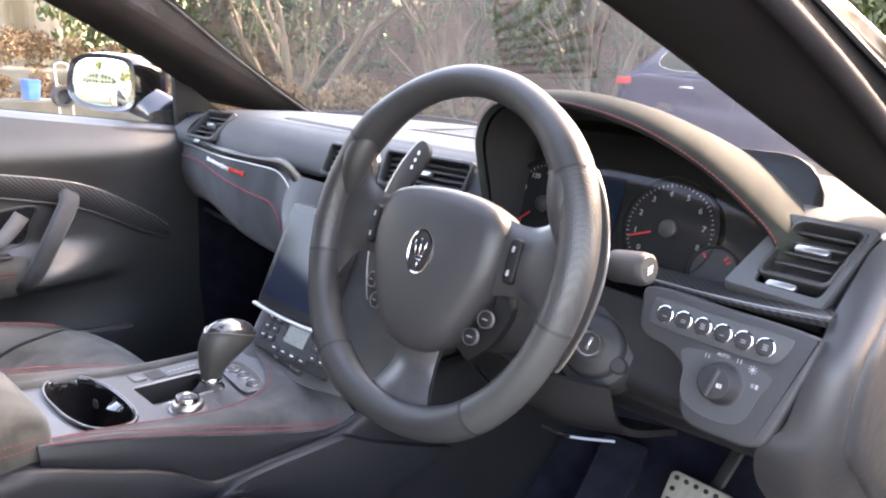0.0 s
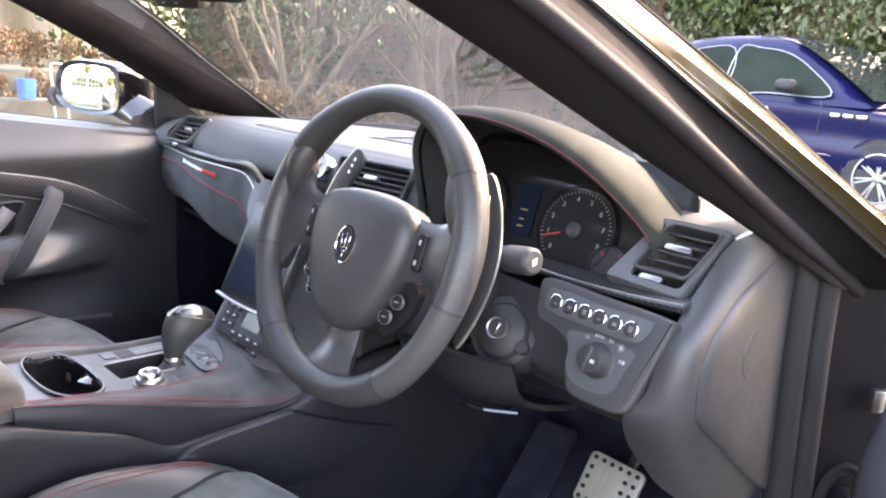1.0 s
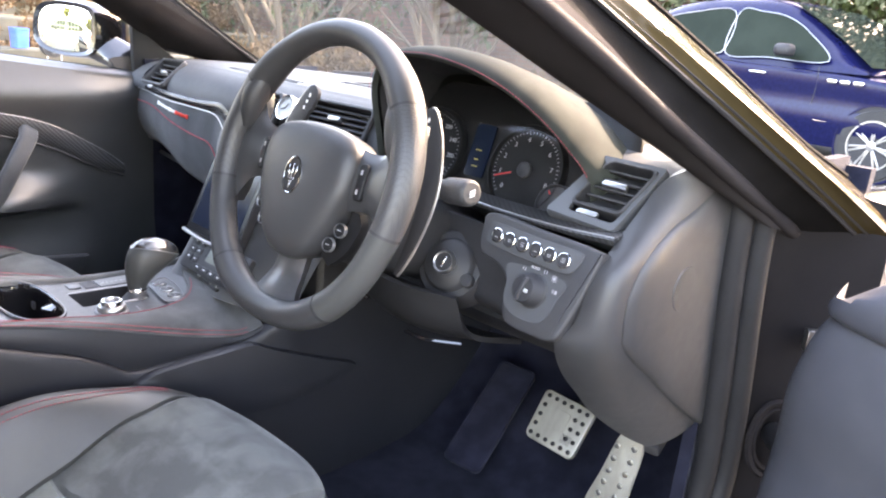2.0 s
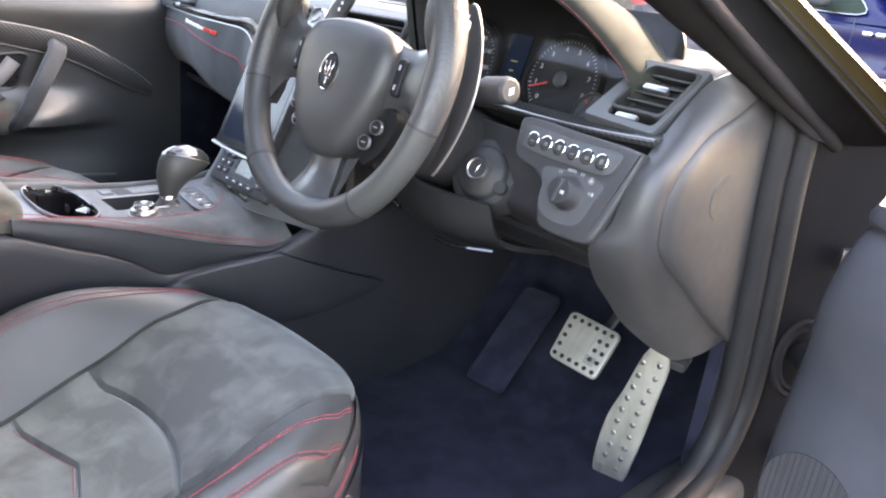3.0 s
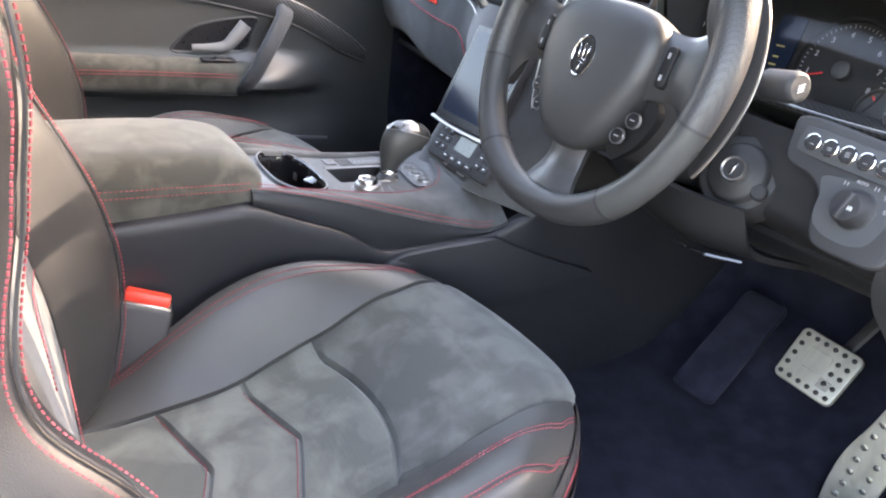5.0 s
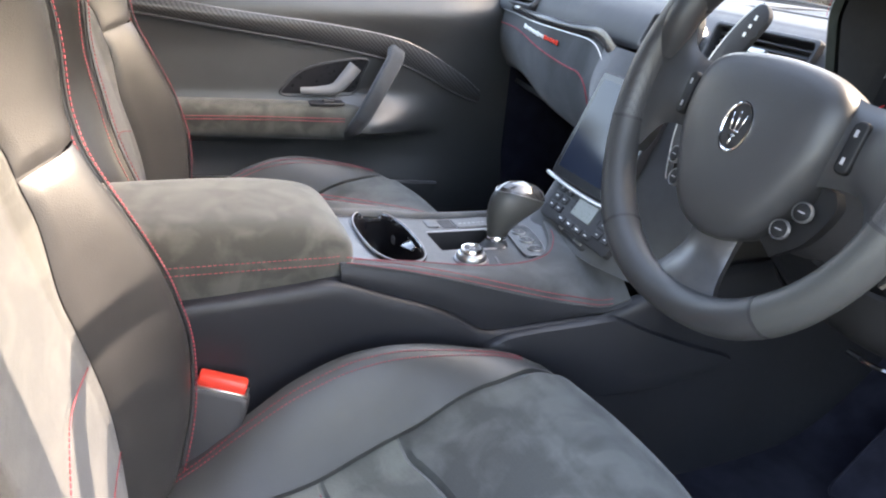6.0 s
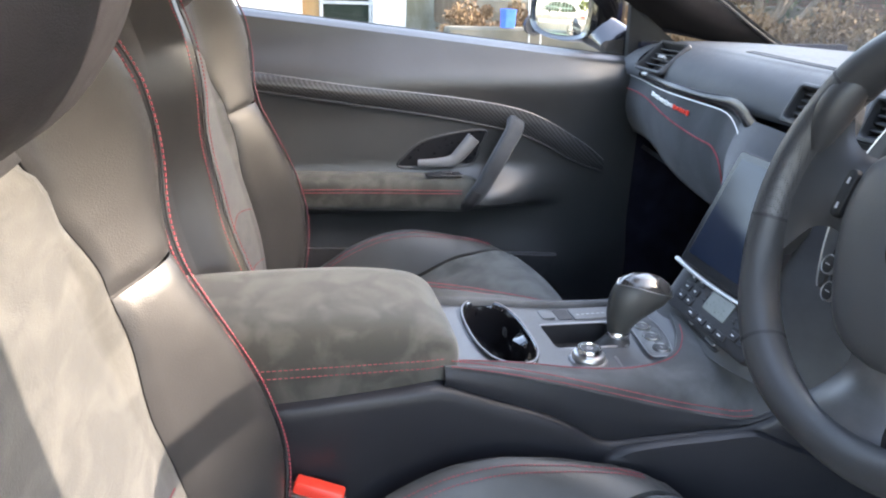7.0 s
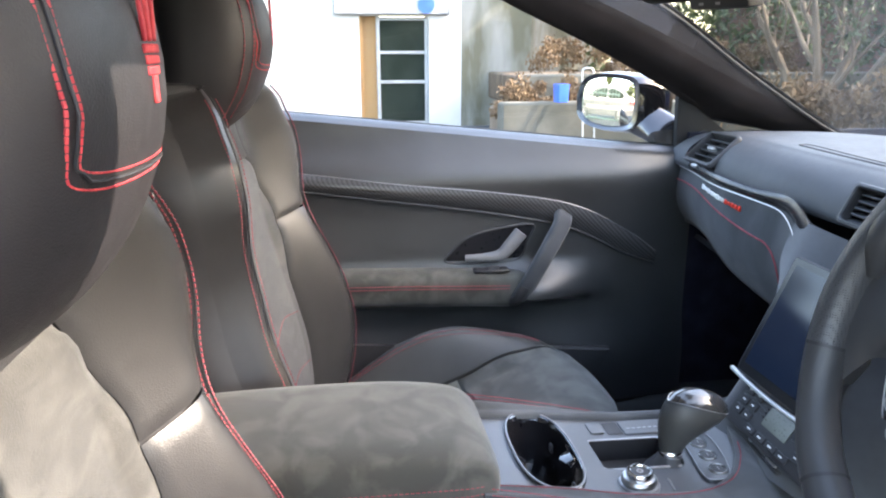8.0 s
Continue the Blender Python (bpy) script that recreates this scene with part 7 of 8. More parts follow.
    for d in (0.0, 0.007):
        o = [head_pt(p.x, p.y) for p in cat([V(-0.104 + d, 1.17, 0), V(-0.104 + d, 1.10, 0), V(-0.100 + d, 1.045 + d * 0.5, 0), V(-0.085 + d * 0.5, 1.026 + d, 0), V(0, 1.022 + d, 0), V(0.085 - d * 0.5, 1.026 + d, 0), V(0.100 - d, 1.045 + d * 0.5, 0), V(0.104 - d, 1.10, 0), V(0.104 - d, 1.17, 0)], 8)]
        part("stitching", stitches(o, 0.0030, 0.0007, 0.0010), EMBROIDERY, hr, "red stitching")
        if d:
            part("welt", tube([p + V(0.0035 if p.x > SX + 0.07 else 0, 0, -0.0035 if abs(p.x - SX) < 0.085 else 0) for p in o], 0.0009, 6), PLASTIC_DARK, hr, "black welt between the stitch rows")
    m = basis(head_pt(0.010, 1.080) + V(0, 0.0005, 0), (1, 0, 0), (0, -0.03, 1))
    em = [box(0.005, 0.042, 0.002, 0.0006, 1, m @ pose(0, 0.030, 0)), box(0.0045, 0.042, 0.002, 0.0006, 1, m @ pose(-0.013, 0.030, 0, 0, 0, 9)), box(0.0045, 0.042, 0.002, 0.0006, 1, m @ pose(0.013, 0.030, 0, 0, 0, -9)),
          box(0.030, 0.0046, 0.002, 0.0006, 1, m @ pose(0, 0.0055, 0)), box(0.027, 0.0046, 0.002, 0.0006, 1, m @ pose(0, 0.0, 0)), box(0.023, 0.0046, 0.002, 0.0006, 1, m @ pose(0, -0.0055, 0)), box(0.0085, 0.014, 0.002, 0.0006, 1, m @ pose(0, -0.0150, 0))]
    for piece in em:
        part("embroidery", piece, EMBROIDERY, hr, "red embroidered prong")
    return s


seat()
TURN[:] = 0.028, 0.30
seat_p = seat()
seat_p.matrix_basis = Matrix.Translation((-SX, -0.318, 0.19))
_hp = [c for c in seat_p.children if c.name.startswith("head_restraint")][0]
for _t in (34, 46):
    _c, _q = math.cos(radians(_t)) ** 0.75, math.sin(radians(_t)) ** 0.75
    part("stitching", stitches(cat([V(SX + hw * _c + 0.001, yf - th / 2 + th / 2 * _q + 0.001, z) + V(-2 * SX, 0.032, 0) for z, hw, yf, th in HEAD[1:6]], 6), 0.005, 0.0016, 0.0008), THREAD, _hp, "red stitching")
_hp.location += V(0, -0.033, 0.030)
seat_p["label"] = "black leather and blue-grey suede passenger seat with red stitching"

# belt buckle between the driver's seat and the console
bk = thing("belt_buckle", (0.145, -0.49, 0.38), "seat belt buckle with a red release button", "belt buckle")
_m = basis(V(0.160, -0.490, 0.430), (0.25, 0.93, -0.26), (-0.12, 0.36, 0.93))
part("casing", prism(roundrect(0.072, 0.105, 0.012), 0.030, 0.006, 3, _m @ pose(0, -0.01, -0.013)), PLASTIC, bk)
part("mouth", box(0.064, 0.004, 0.028, 0.001, 1, _m @ pose(0, 0.043, 0)), SATIN, bk)
part("release", box(0.058, 0.016, 0.024, 0.004, 2, _m @ pose(0, 0.051, 0)), RED, bk, "red release button")
part("sleeve", tube(cat([(0.152, -0.506, 0.41), (0.152, -0.52, 0.37), (0.150, -0.53, 0.31), (0.15, -0.54, 0.21)], 4), 0.024, 10, flat=0.5), PLASTIC_DARK, bk)
# belt guide behind the passenger's shoulder
bg = thing("belt_guide", (-0.20, -0.78, 0.95), "black belt guide loop behind the seat shoulder", "belt guide")
part("loop", tube(cat([(-0.16, -0.80, 1.02), (-0.15, -0.81, 0.96), (-0.17, -0.82, 0.91), (-0.20, -0.80, 0.93), (-0.20, -0.79, 1.0)], 5, True), 0.009, 8, closed=True), GLOSS, bg)
part("bracket", box(0.05, 0.06, 0.16, 0.01, 2, pose(-0.20, -0.83, 0.95, -12)), PLASTIC_DARK, bg)

# ================= passenger door =================
pd = thing("passenger_door", (-0.80, -0.2, 0.25), "closed passenger door lined in black leather, suede and carbon", "car door")


def door_x(y, z):
    """Inner face of the door lining: waist swelling out at the top, hollow above the sill."""
    base = -0.752
    base += 0.018 * smooth(0.48, 0.36, z)
    base -= 0.040 * smooth(0.80, 0.92, z)
    base -= 0.020 * smooth(0.15, 0.34, y)
    base += 0.012 * math.exp(-((z - 0.80) / 0.05) ** 2)
    return base


def belt_z(y):
    return 0.952 - 0.092 * (y + 0.60) / 0.90


def door_panel():
    rows = []
    for i in range(45):
        y = -0.98 + 1.32 * i / 44
        top = belt_z(y)
        row = []
        for k in range(61):
            z = 0.26 + (top - 0.012 - 0.26) * k / 60
            fade = smooth(0.17, -0.06, y) * (0.45 + 0.55 * smooth(-0.15, -0.05, y))
            bowl = 0.064 * fade * smooth(0.630, 0.548, z) * smooth(0.512, 0.540, z) - 0.012 * fade * smooth(0.545, 0.515, z)
            row.append(V(door_x(y, z) + bowl, y, z))
        for dx, dz in ((-0.010, 0.004), (-0.022, 0.010), (-0.045, 0.010), (-0.06, 0.0)):
            row.append(V(door_x(y, top) + dx, y, top - 0.010 + dz))
        rows.append(row)
    return slab(rows, 0.006, (2, 0, 0.7))


DOOR_LEATHER = mat("satin_black_leather", (0.0246, 0.02542, 0.02624), 0.38, base2=(0.03608, 0.0369, 0.03772), var=5, spec=0.7, bump=0.14, bscale=1000, fine="voronoi")
part("lining", door_panel(), DOOR_LEATHER, pd, "smooth black leather door lining")


def ribbon(pts_top, pts_bot, out, n, thick, away):
    a, b = cat(pts_top, n), cat(pts_bot, n)
    rows = []
    for p, q in zip(a, b):
        rows.append([V(door_x(*(p.lerp(q, k / 5)).yz) + out * (0.35 + 0.65 * math.sin(math.pi * (0.1 + 0.8 * k / 5))), *(p.lerp(q, k / 5)).yz) for k in range(6)])
    return slab(rows, thick, away)


_tp = [V(0, -0.98, 0.868), V(0, -0.575, 0.830), V(0, -0.35, 0.801), V(0, -0.11, 0.7735), V(0, 0.055, 0.740), V(0, 0.185, 0.6735), V(0, 0.254, 0.624)]
_bt = [V(0, -0.98, 0.840), V(0, -0.577, 0.798), V(0, -0.35, 0.766), V(0, -0.11, 0.729), V(0, 0.050, 0.691), V(0, 0.178, 0.628), V(0, 0.252, 0.600)]
part("carbon_strip", ribbon(_tp, _bt, 0.012, 6, 0.005, (2, 0, 0.7)), CARBON, pd, "lacquered carbon strip sweeping down the door")
part("chrome_line", tube([V(door_x(p.y, p.z) + 0.006, p.y, p.z + 0.001) for p in cat(_tp, 6)], 0.0009, 6), METAL_DARK, pd, "thin bright line")
part("lower_line", tube([V(door_x(p.y, p.z - 0.005) + 0.003, p.y, p.z - 0.005) for p in cat(_bt, 6)], 0.0030, 6), LEATHER, pd)


# suede armrest with stitched front
def door_arm():
    rows = []
    for y, zt, zb, o in ((-0.95, 0.615, 0.545, 0.055), (-0.60, 0.612, 0.540, 0.060), (-0.35, 0.606, 0.533, 0.062), (-0.18, 0.600, 0.525, 0.060), (-0.10, 0.596, 0.520, 0.055), (-0.065, 0.590, 0.528, 0.045)):
        x = -0.756
        rows.append(cat([V(x, y, zt + 0.006), V(x + o * 0.6, y, zt + 0.004), V(x + o * 0.95, y, zt - 0.008), V(x + o, y, (zt + zb) / 2), V(x + o * 0.85, y, zb + 0.006), V(x + o * 0.4, y, zb - 0.004), V(x, y, zb)], 3))
    cols = [cat([r[i] for r in rows], 4) for i in range(len(rows[0]))]
    bm = bmesh.new()
    skin(bm, [[c[j] for c in cols] for j in range(len(cols[0]))], cap=False)
    return bm


part("door_armrest", door_arm(), SUEDE, pd, "grey suede door armrest")
for _d in (0.0, 0.007):
    part("stitching", stitches(cat([(-0.698, -0.95, 0.588 + _d), (-0.6925, -0.60, 0.584 + _d), (-0.691, -0.35, 0.579 + _d), (-0.6925, -0.18, 0.572 + _d), (-0.699, -0.10, 0.567 + _d)], 8), 0.0040, 0.0016, 0.0010), THREAD, pd, "red stitching")
# pull handle: slanting bar from armrest to carbon strip
_pts = cat([(-0.700, -0.085, 0.548), (-0.690, -0.066, 0.580), (-0.685, -0.045, 0.622), (-0.690, -0.015, 0.675), (-0.705, 0.008, 0.708), (-0.728, 0.018, 0.724)], 5)
def pull_bar():
    """A flat-sided bar with softened corners, broader at its head."""
    rows = []
    for i, p in enumerate(_pts):
        f = i / (len(_pts) - 1)
        t = (_pts[min(i + 1, len(_pts) - 1)] - _pts[max(i - 1, 0)]).normalized()
        side = V(1, 0, 0).cross(t).normalized()
        up = t.cross(side).normalized()
        w, h = 0.0165 + 0.003 * f, 0.0125
        rows.append([p + side * x * w + up * y * h for x, y in roundrect(2, 2, 0.55, 3)])
    bm = bmesh.new()
    skin(bm, rows, wrap=True, cap=True)
    return bm


part("pull_handle", pull_bar(), SUEDE_DARK, pd, "suede-covered slanting pull handle")
part("pull_foot", tube(cat([(-0.745, -0.10, 0.530), (-0.716, -0.092, 0.536), (-0.698, -0.082, 0.552), (-0.692, -0.070, 0.575)], 4), 0.0185, 10, flat=0.8), PLASTIC, pd)
# release handle in its recess, window switch
_ro = cat([V(-0.235, 0.618, 0), V(-0.228, 0.645, 0), V(-0.19, 0.676, 0), V(-0.12, 0.694, 0), V(-0.045, 0.700, 0), V(-0.055, 0.665, 0), V(-0.085, 0.618, 0)], 5, True)
_md = Matrix(((0, 0, 1, -0.7545), (1, 0, 0, 0), (0, 1, 0, 0), (0, 0, 0, 1)))
RECESS = mat("smooth_black_plastic", (0.008, 0.008, 0.010), 0.3, var=8, spec=0.3)
_rec = part("handle_recess", prism([(p.x, p.y) for p in _ro], 0.0035, 0.001, 1, _md), RECESS, pd, "glossy black oval handle recess")
part("recess_edge", tube([_md @ V(p.x, p.y, 0.004) for p in _ro], 0.0030, 6, closed=True), PLASTIC, _rec)
LEVER_GREY = mat("grey_satin_lever", (0.15, 0.15, 0.155), 0.4, var=20)
part("release_lever", tube(cat([(-0.742, -0.200, 0.630), (-0.737, -0.160, 0.631), (-0.735, -0.122, 0.636), (-0.733, -0.098, 0.660), (-0.732, -0.076, 0.688)], 5), [0.008 + 0.0085 * smooth(0, 16, k) for k in range(21)], 10, flat=0.55, up=(1, 0, 0)), LEVER_GREY, _rec, "grey door release lever")
_swp = part("window_switch", box(0.030, 0.080, 0.006, 0.002, 1, pose(-0.722, -0.145, 0.606)), PLASTIC_DARK, pd)
part("rocker", box(0.014, 0.026, 0.006, 0.002, 2, pose(-0.722, -0.140, 0.611)), PLASTIC, _swp)
# storage ledge, lower pocket
part("door_pocket", sheet([[V(-0.735, -0.90, 0.45), V(-0.735, -0.46, 0.437), V(-0.735, -0.15, 0.418), V(-0.735, 0.14, 0.396)], [V(-0.712, -0.90, 0.452), V(-0.712, -0.46, 0.439), V(-0.712, -0.15, 0.420), V(-0.720, 0.14, 0.398)], [V(-0.708, -0.90, 0.44), V(-0.708, -0.46, 0.427), V(-0.708, -0.15, 0.408), V(-0.716, 0.13, 0.386)], [V(-0.722, -0.90, 0.28), V(-0.722, -0.46, 0.28), V(-0.722, -0.15, 0.28), V(-0.728, 0.08, 0.28)]], 6, 5, 0.005, (2, 0, 0.6)), LEATHER, pd, "black leather door pocket")
# glass above the waist
_gl = part("window_glass", slab([[V(-0.835 + 0.62 * (z - 0.88), y, z) for z in (0.86, 1.0, 1.12, 1.23)] for y in (-0.9, -0.5, -0.1)]), GLASS, pd, "clear side window")
_gl.visible_shadow = False
_gl2 = part("front_glass", slab([[V(-0.835 + 0.62 * (z - 0.88), y0 + (y1 - y0) * f, z) for z, f in ((0.86, 0), (1.0, 0.33), (1.12, 0.66), (1.20, 1))] for y0, y1 in ((-0.1, -0.1), (0.28, -0.12))]), GLASS, pd)
_gl2.visible_shadow = False
part("waist_seal", tube([V(-0.838, y, belt_z(y) - 0.004) for y in [-0.95 + 0.105 * k for k in range(13)]], 0.007, 6), RUBBER, pd)
# mirror triangle with its small loudspeaker
part("sail_panel", prism([(p.x, p.y) for p in [V(0.305, 0.845, 0), V(0.44, 0.845, 0), V(0.44, 0.885, 0), V(0.300, 0.985, 0)]], 0.016, 0.004, 2, Matrix(((0, 0, 1, -0.815), (1, 0, 0, 0), (0, 1, 0, 0), (0, 0, 0, 1)))), SHROUD, pd, "black mirror triangle")
part("tweeter", lathe([(0.026, 0.0), (0.026, 0.004), (0.023, 0.006), (0.020, 0.004), (0.0, 0.003)], 28, basis(V(-0.798, 0.370, 0.872), (0, 1, 0), (0, 0, 1))), PLASTIC_DARK, pd, "round tweeter grille")
part("outer_skin", sheet([[V(-0.845, -0.98, 0.90), V(-0.845, -0.4, 0.88), V(-0.85, 0.3, 0.85), V(-0.86, 0.6, 0.84)], [V(-0.94, -0.98, 0.75), V(-0.945, -0.4, 0.75), V(-0.945, 0.3, 0.75), V(-0.945, 0.6, 0.75)], [V(-0.93, -0.98, 0.25), V(-0.93, -0.4, 0.25), V(-0.93, 0.3, 0.25), V(-0.93, 0.6, 0.25)]], 5, 5, 0.004, (-5, 0, 0.7)), PAINT, pd, "glossy dark bronze outer skin")

# door mirror outside the passenger window
wm = thing("door_mirror", (-1.0, 0.25, 0.86), "dark door mirror reflecting the yard", "wing mirror")
_mm = basis(V(-0.980, 0.200, 0.952), (0.90, 0.43, 0), (0, 0.05, 1))
_mo = cat([V(-0.100, -0.032, 0), V(-0.097, 0.034, 0), V(-0.060, 0.064, 0), V(0.02, 0.070, 0), V(0.092, 0.058, 0), V(0.106, 0.012, 0), V(0.096, -0.052, 0), V(0.03, -0.068, 0), V(-0.055, -0.062, 0)], 5, True)
MIRROR_BLACK = mat("black_mirror_shell", (0.010, 0.010, 0.011), 0.14, base2=(0.016, 0.016, 0.017), var=10, coat=0.8, rvar=0.04)
_bm = bmesh.new()
skin(_bm, [[_mm @ V(p.x * k + dx, p.y * k - 0.004 * (1 - k), z) for p in _mo] for k, z, dx in ((0.84, 0.0, 0), (0.87, 0.002, 0), (1.0, 0.006, 0), (1.05, -0.006, 0.002), (1.07, -0.04, 0.008), (0.98, -0.085, 0.016), (0.74, -0.120, 0.024), (0.34, -0.138, 0.03), (0.02, -0.142, 0.03))], wrap=True, cap=True)
part("housing", _bm, MIRROR_BLACK, wm, "dark glossy mirror housing")
_bm = bmesh.new()
skin(_bm, [[_mm @ V(p.x * k * 0.84 - 0.002, p.y * k * 0.84, 0.0045 - ((p.x * k) ** 2 + (p.y * k) ** 2) * 0.36) for p in _mo] for k in (1.0, 0.9, 0.78, 0.65, 0.5, 0.35, 0.2, 0.08, 0.01)], wrap=True, cap=True)
part("mirror_glass", _bm, MIRROR, wm, "convex mirror glass")
# broad foot carrying the housing on the door
_rows = []
for _c, _w, _h in ((V(-0.915, 0.262, 0.918), 0.050, 0.034), (V(-0.885, 0.285, 0.902), 0.052, 0.032), (V(-0.855, 0.305, 0.888), 0.058, 0.026), (V(-0.830, 0.318, 0.876), 0.064, 0.020)):
    _rows.append([_c + V(0.35 * x * _w, 0.94 * x * _w, y * _h) for x, y in roundrect(2, 2, 0.7, 4)])
_bm = bmesh.new()
skin(_bm, [[a.lerp(b, f) for a, b in zip(_rows[k], _rows[k + 1])] for k in range(3) for f in (0, 0.5)] + [_rows[3]], wrap=True, cap=True)
part("foot", _bm, MIRROR_BLACK, wm, "black mirror foot on the door")

# ================= driver's door, standing open =================
dd = thing("driver_door", (0.93, 0.45, 0.25), "driver's door standing wide open, lined in black leather", "car door")
DM = pose(0.930, 0.400, 0.0, 0, 0, 68)     # local -y runs from hinge to latch, x outwards
LEAD = [(0.24, -0.048), (0.41, -0.036), (0.54, -0.038), (0.61, -0.032), (0.705, -0.010), (0.77, 0.020), (0.90, 0.10)]     # leading edge by height


def dpt(x, y, z):
    """A point of the door: x outwards, y from its leading edge, z up."""
    return DM @ V(x, -(y + along(LEAD, z) * math.exp(-y / 0.2)), z)


def door_top(y):
    """The waist climbs steeply from the hinge."""
    return min(0.885, 0.768 + 1.05 * max(0.0, y - 0.004))


DOOR_YS = (0.0, 0.006, 0.02, 0.045, 0.08, 0.12, 0.2, 0.35, 0.6, 0.85, 1.1)
# lighter than DOOR_LEATHER; sky and haze on the open door are in the colour
DOOR_SKYLIT = mat("sky_lightened_leather", (0.048, 0.0504, 0.06), 0.42, base2=(0.072, 0.0744, 0.0864), var=5, spec=0.5, bump=0.16, bscale=900, fine="voronoi")
_rows = []
for _y in DOOR_YS:
    _e = 0.040 * math.exp(-_y / 0.018)
    _rows.append(cat([dpt(0.0 + _e, _y, 0.768), dpt(-0.026 + _e, _y, 0.755), dpt(-0.034 + _e, _y, 0.72), dpt(-0.030 + _e, _y, 0.64), dpt(-0.014 + _e, _y, 0.55), dpt(-0.022 + _e, _y, 0.47), dpt(-0.026 + _e, _y, 0.40), dpt(-0.016 + _e, _y, 0.30), dpt(0.02 + _e, _y, 0.25), dpt(0.06, _y, 0.24)], 4))
part("lining", slab(_rows, 0.006, DM @ V(-3, -0.5, 0.7)), DOOR_SKYLIT, dd, "black leather door lining, lightened for sky and haze on it")
_rows = []
for _y in DOOR_YS:
    _e, _t = 0.038 * math.exp(-_y / 0.018), door_top(_y)
    _rows.append(cat([dpt(0.10, _y, _t - 0.006), dpt(0.05, _y, _t + 0.004), dpt(0.0 + _e, _y, _t + 0.002), dpt(-0.030 + _e, _y, _t - 0.3 * (_t - 0.765) - 0.004), dpt(-0.042 + _e, _y, 0.772 + 0.3 * (_t - 0.765)), dpt(-0.036 + _e, _y, 0.764), dpt(-0.015 + _e, _y, 0.760)], 4))
part("waist_pad", slab(_rows, 0.006, DM @ V(-3, -0.5, 0.9)), DOOR_SKYLIT, dd, "padded leather waist rail")
part("pad_seam", tube([dpt(-0.032 + 0.038 * math.exp(-y / 0.018), y, 0.7625) for y in DOOR_YS[1:]], 0.0022, 6), SEAL_GREY, dd, "seam under the waist rail")
_spk = basis(dpt(-0.020, 0.095, 0.372), DM.to_3x3() @ V(0, -1, 0), (0, 0, 1))
part("speaker_grille", lathe([(0.078, -0.006), (0.078, 0.006), (0.072, 0.010), (0.066, 0.007), (0.0, 0.009)], 40, _spk @ pose(0, 0, 0, 0, 180, 0)), SPEAKER, dd, "round perforated loudspeaker grille")
part("outer_skin", sheet([[dpt(0.13, y, z) for y in (0.01, 0.3, 0.7, 1.12)] for z in (0.24, 0.5, 0.72)] + [[dpt(0.105, y, door_top(y) - 0.008) for y in (0.02, 0.3, 0.7, 1.12)]], 5, 5, 0.004, DM @ V(3, -0.5, 0.7)), PAINT, dd, "glossy dark bronze outer skin")
part("shut_face", sheet([[dpt(0.035, 0.0, z), dpt(0.07, -0.004, z), dpt(0.128, -0.004, z)] for z in (0.25, 0.40, 0.55, 0.70, 0.765)], 4, 4, 0.003, DM @ V(0.05, 1, 0.5)), PAINT, dd)
part("door_seal", tube(cat([dpt(0.035, 0.0, 0.76), dpt(0.045, -0.008, 0.65), dpt(0.045, -0.008, 0.45), dpt(0.045, 0.01, 0.28)], 6), 0.008, 8), RUBBER, dd)

# ================= the yard outside =================
def ground_z(x, y):
    return -0.045 * max(0.0, -x - 4.0)


_bm = bmesh.new()
_xs = [-400, -120, -40, -22, -16, -14, -12, -10, -8, -6, -5, -4, -2, 0, 2, 4, 8, 16, 40, 120, 400]
_ys = [-400, -120, -40, -16, -8, -4, -2, 0, 2, 4, 6, 8, 10, 14, 20, 40, 120, 400]
skin(_bm, [[V(x, y, ground_z(max(x, -18), y)) for x in _xs] for y in _ys])
solo("ground", _bm, ASPHALT, "grey asphalt yard in sun and shade", "ground", kind="structure")


def leaf_cloud(centres, size, count, rnd, bm, flat=1.0):
    """Many small bent leaves scattered over clumps."""
    for _ in range(count):
        c, r = centres[rnd.randrange(len(centres))]
        while True:
            d = V(rnd.uniform(-1, 1), rnd.uniform(-1, 1), rnd.uniform(-1, 1))
            if 0.1 < d.length < 1:
                break
        p = V(*c) + d.normalized() * r * (0.55 + 0.5 * rnd.random()) * (1 if rnd.random() < 0.75 else rnd.random())
        s = size * rnd.uniform(0.5, 1.4)
        m = Matrix.Translation(p) @ Euler((rnd.uniform(0, 6.3), rnd.uniform(0, 6.3), rnd.uniform(0, 6.3))).to_matrix().to_4x4()
        vs = [bm.verts.new(m @ V(*q)) for q in ((-s, 0, 0), (0, -s * 0.45, 0.12 * s), (s, 0, 0), (0, s * 0.45, 0.12 * s))]
        bm.faces.new(vs)
    return bm


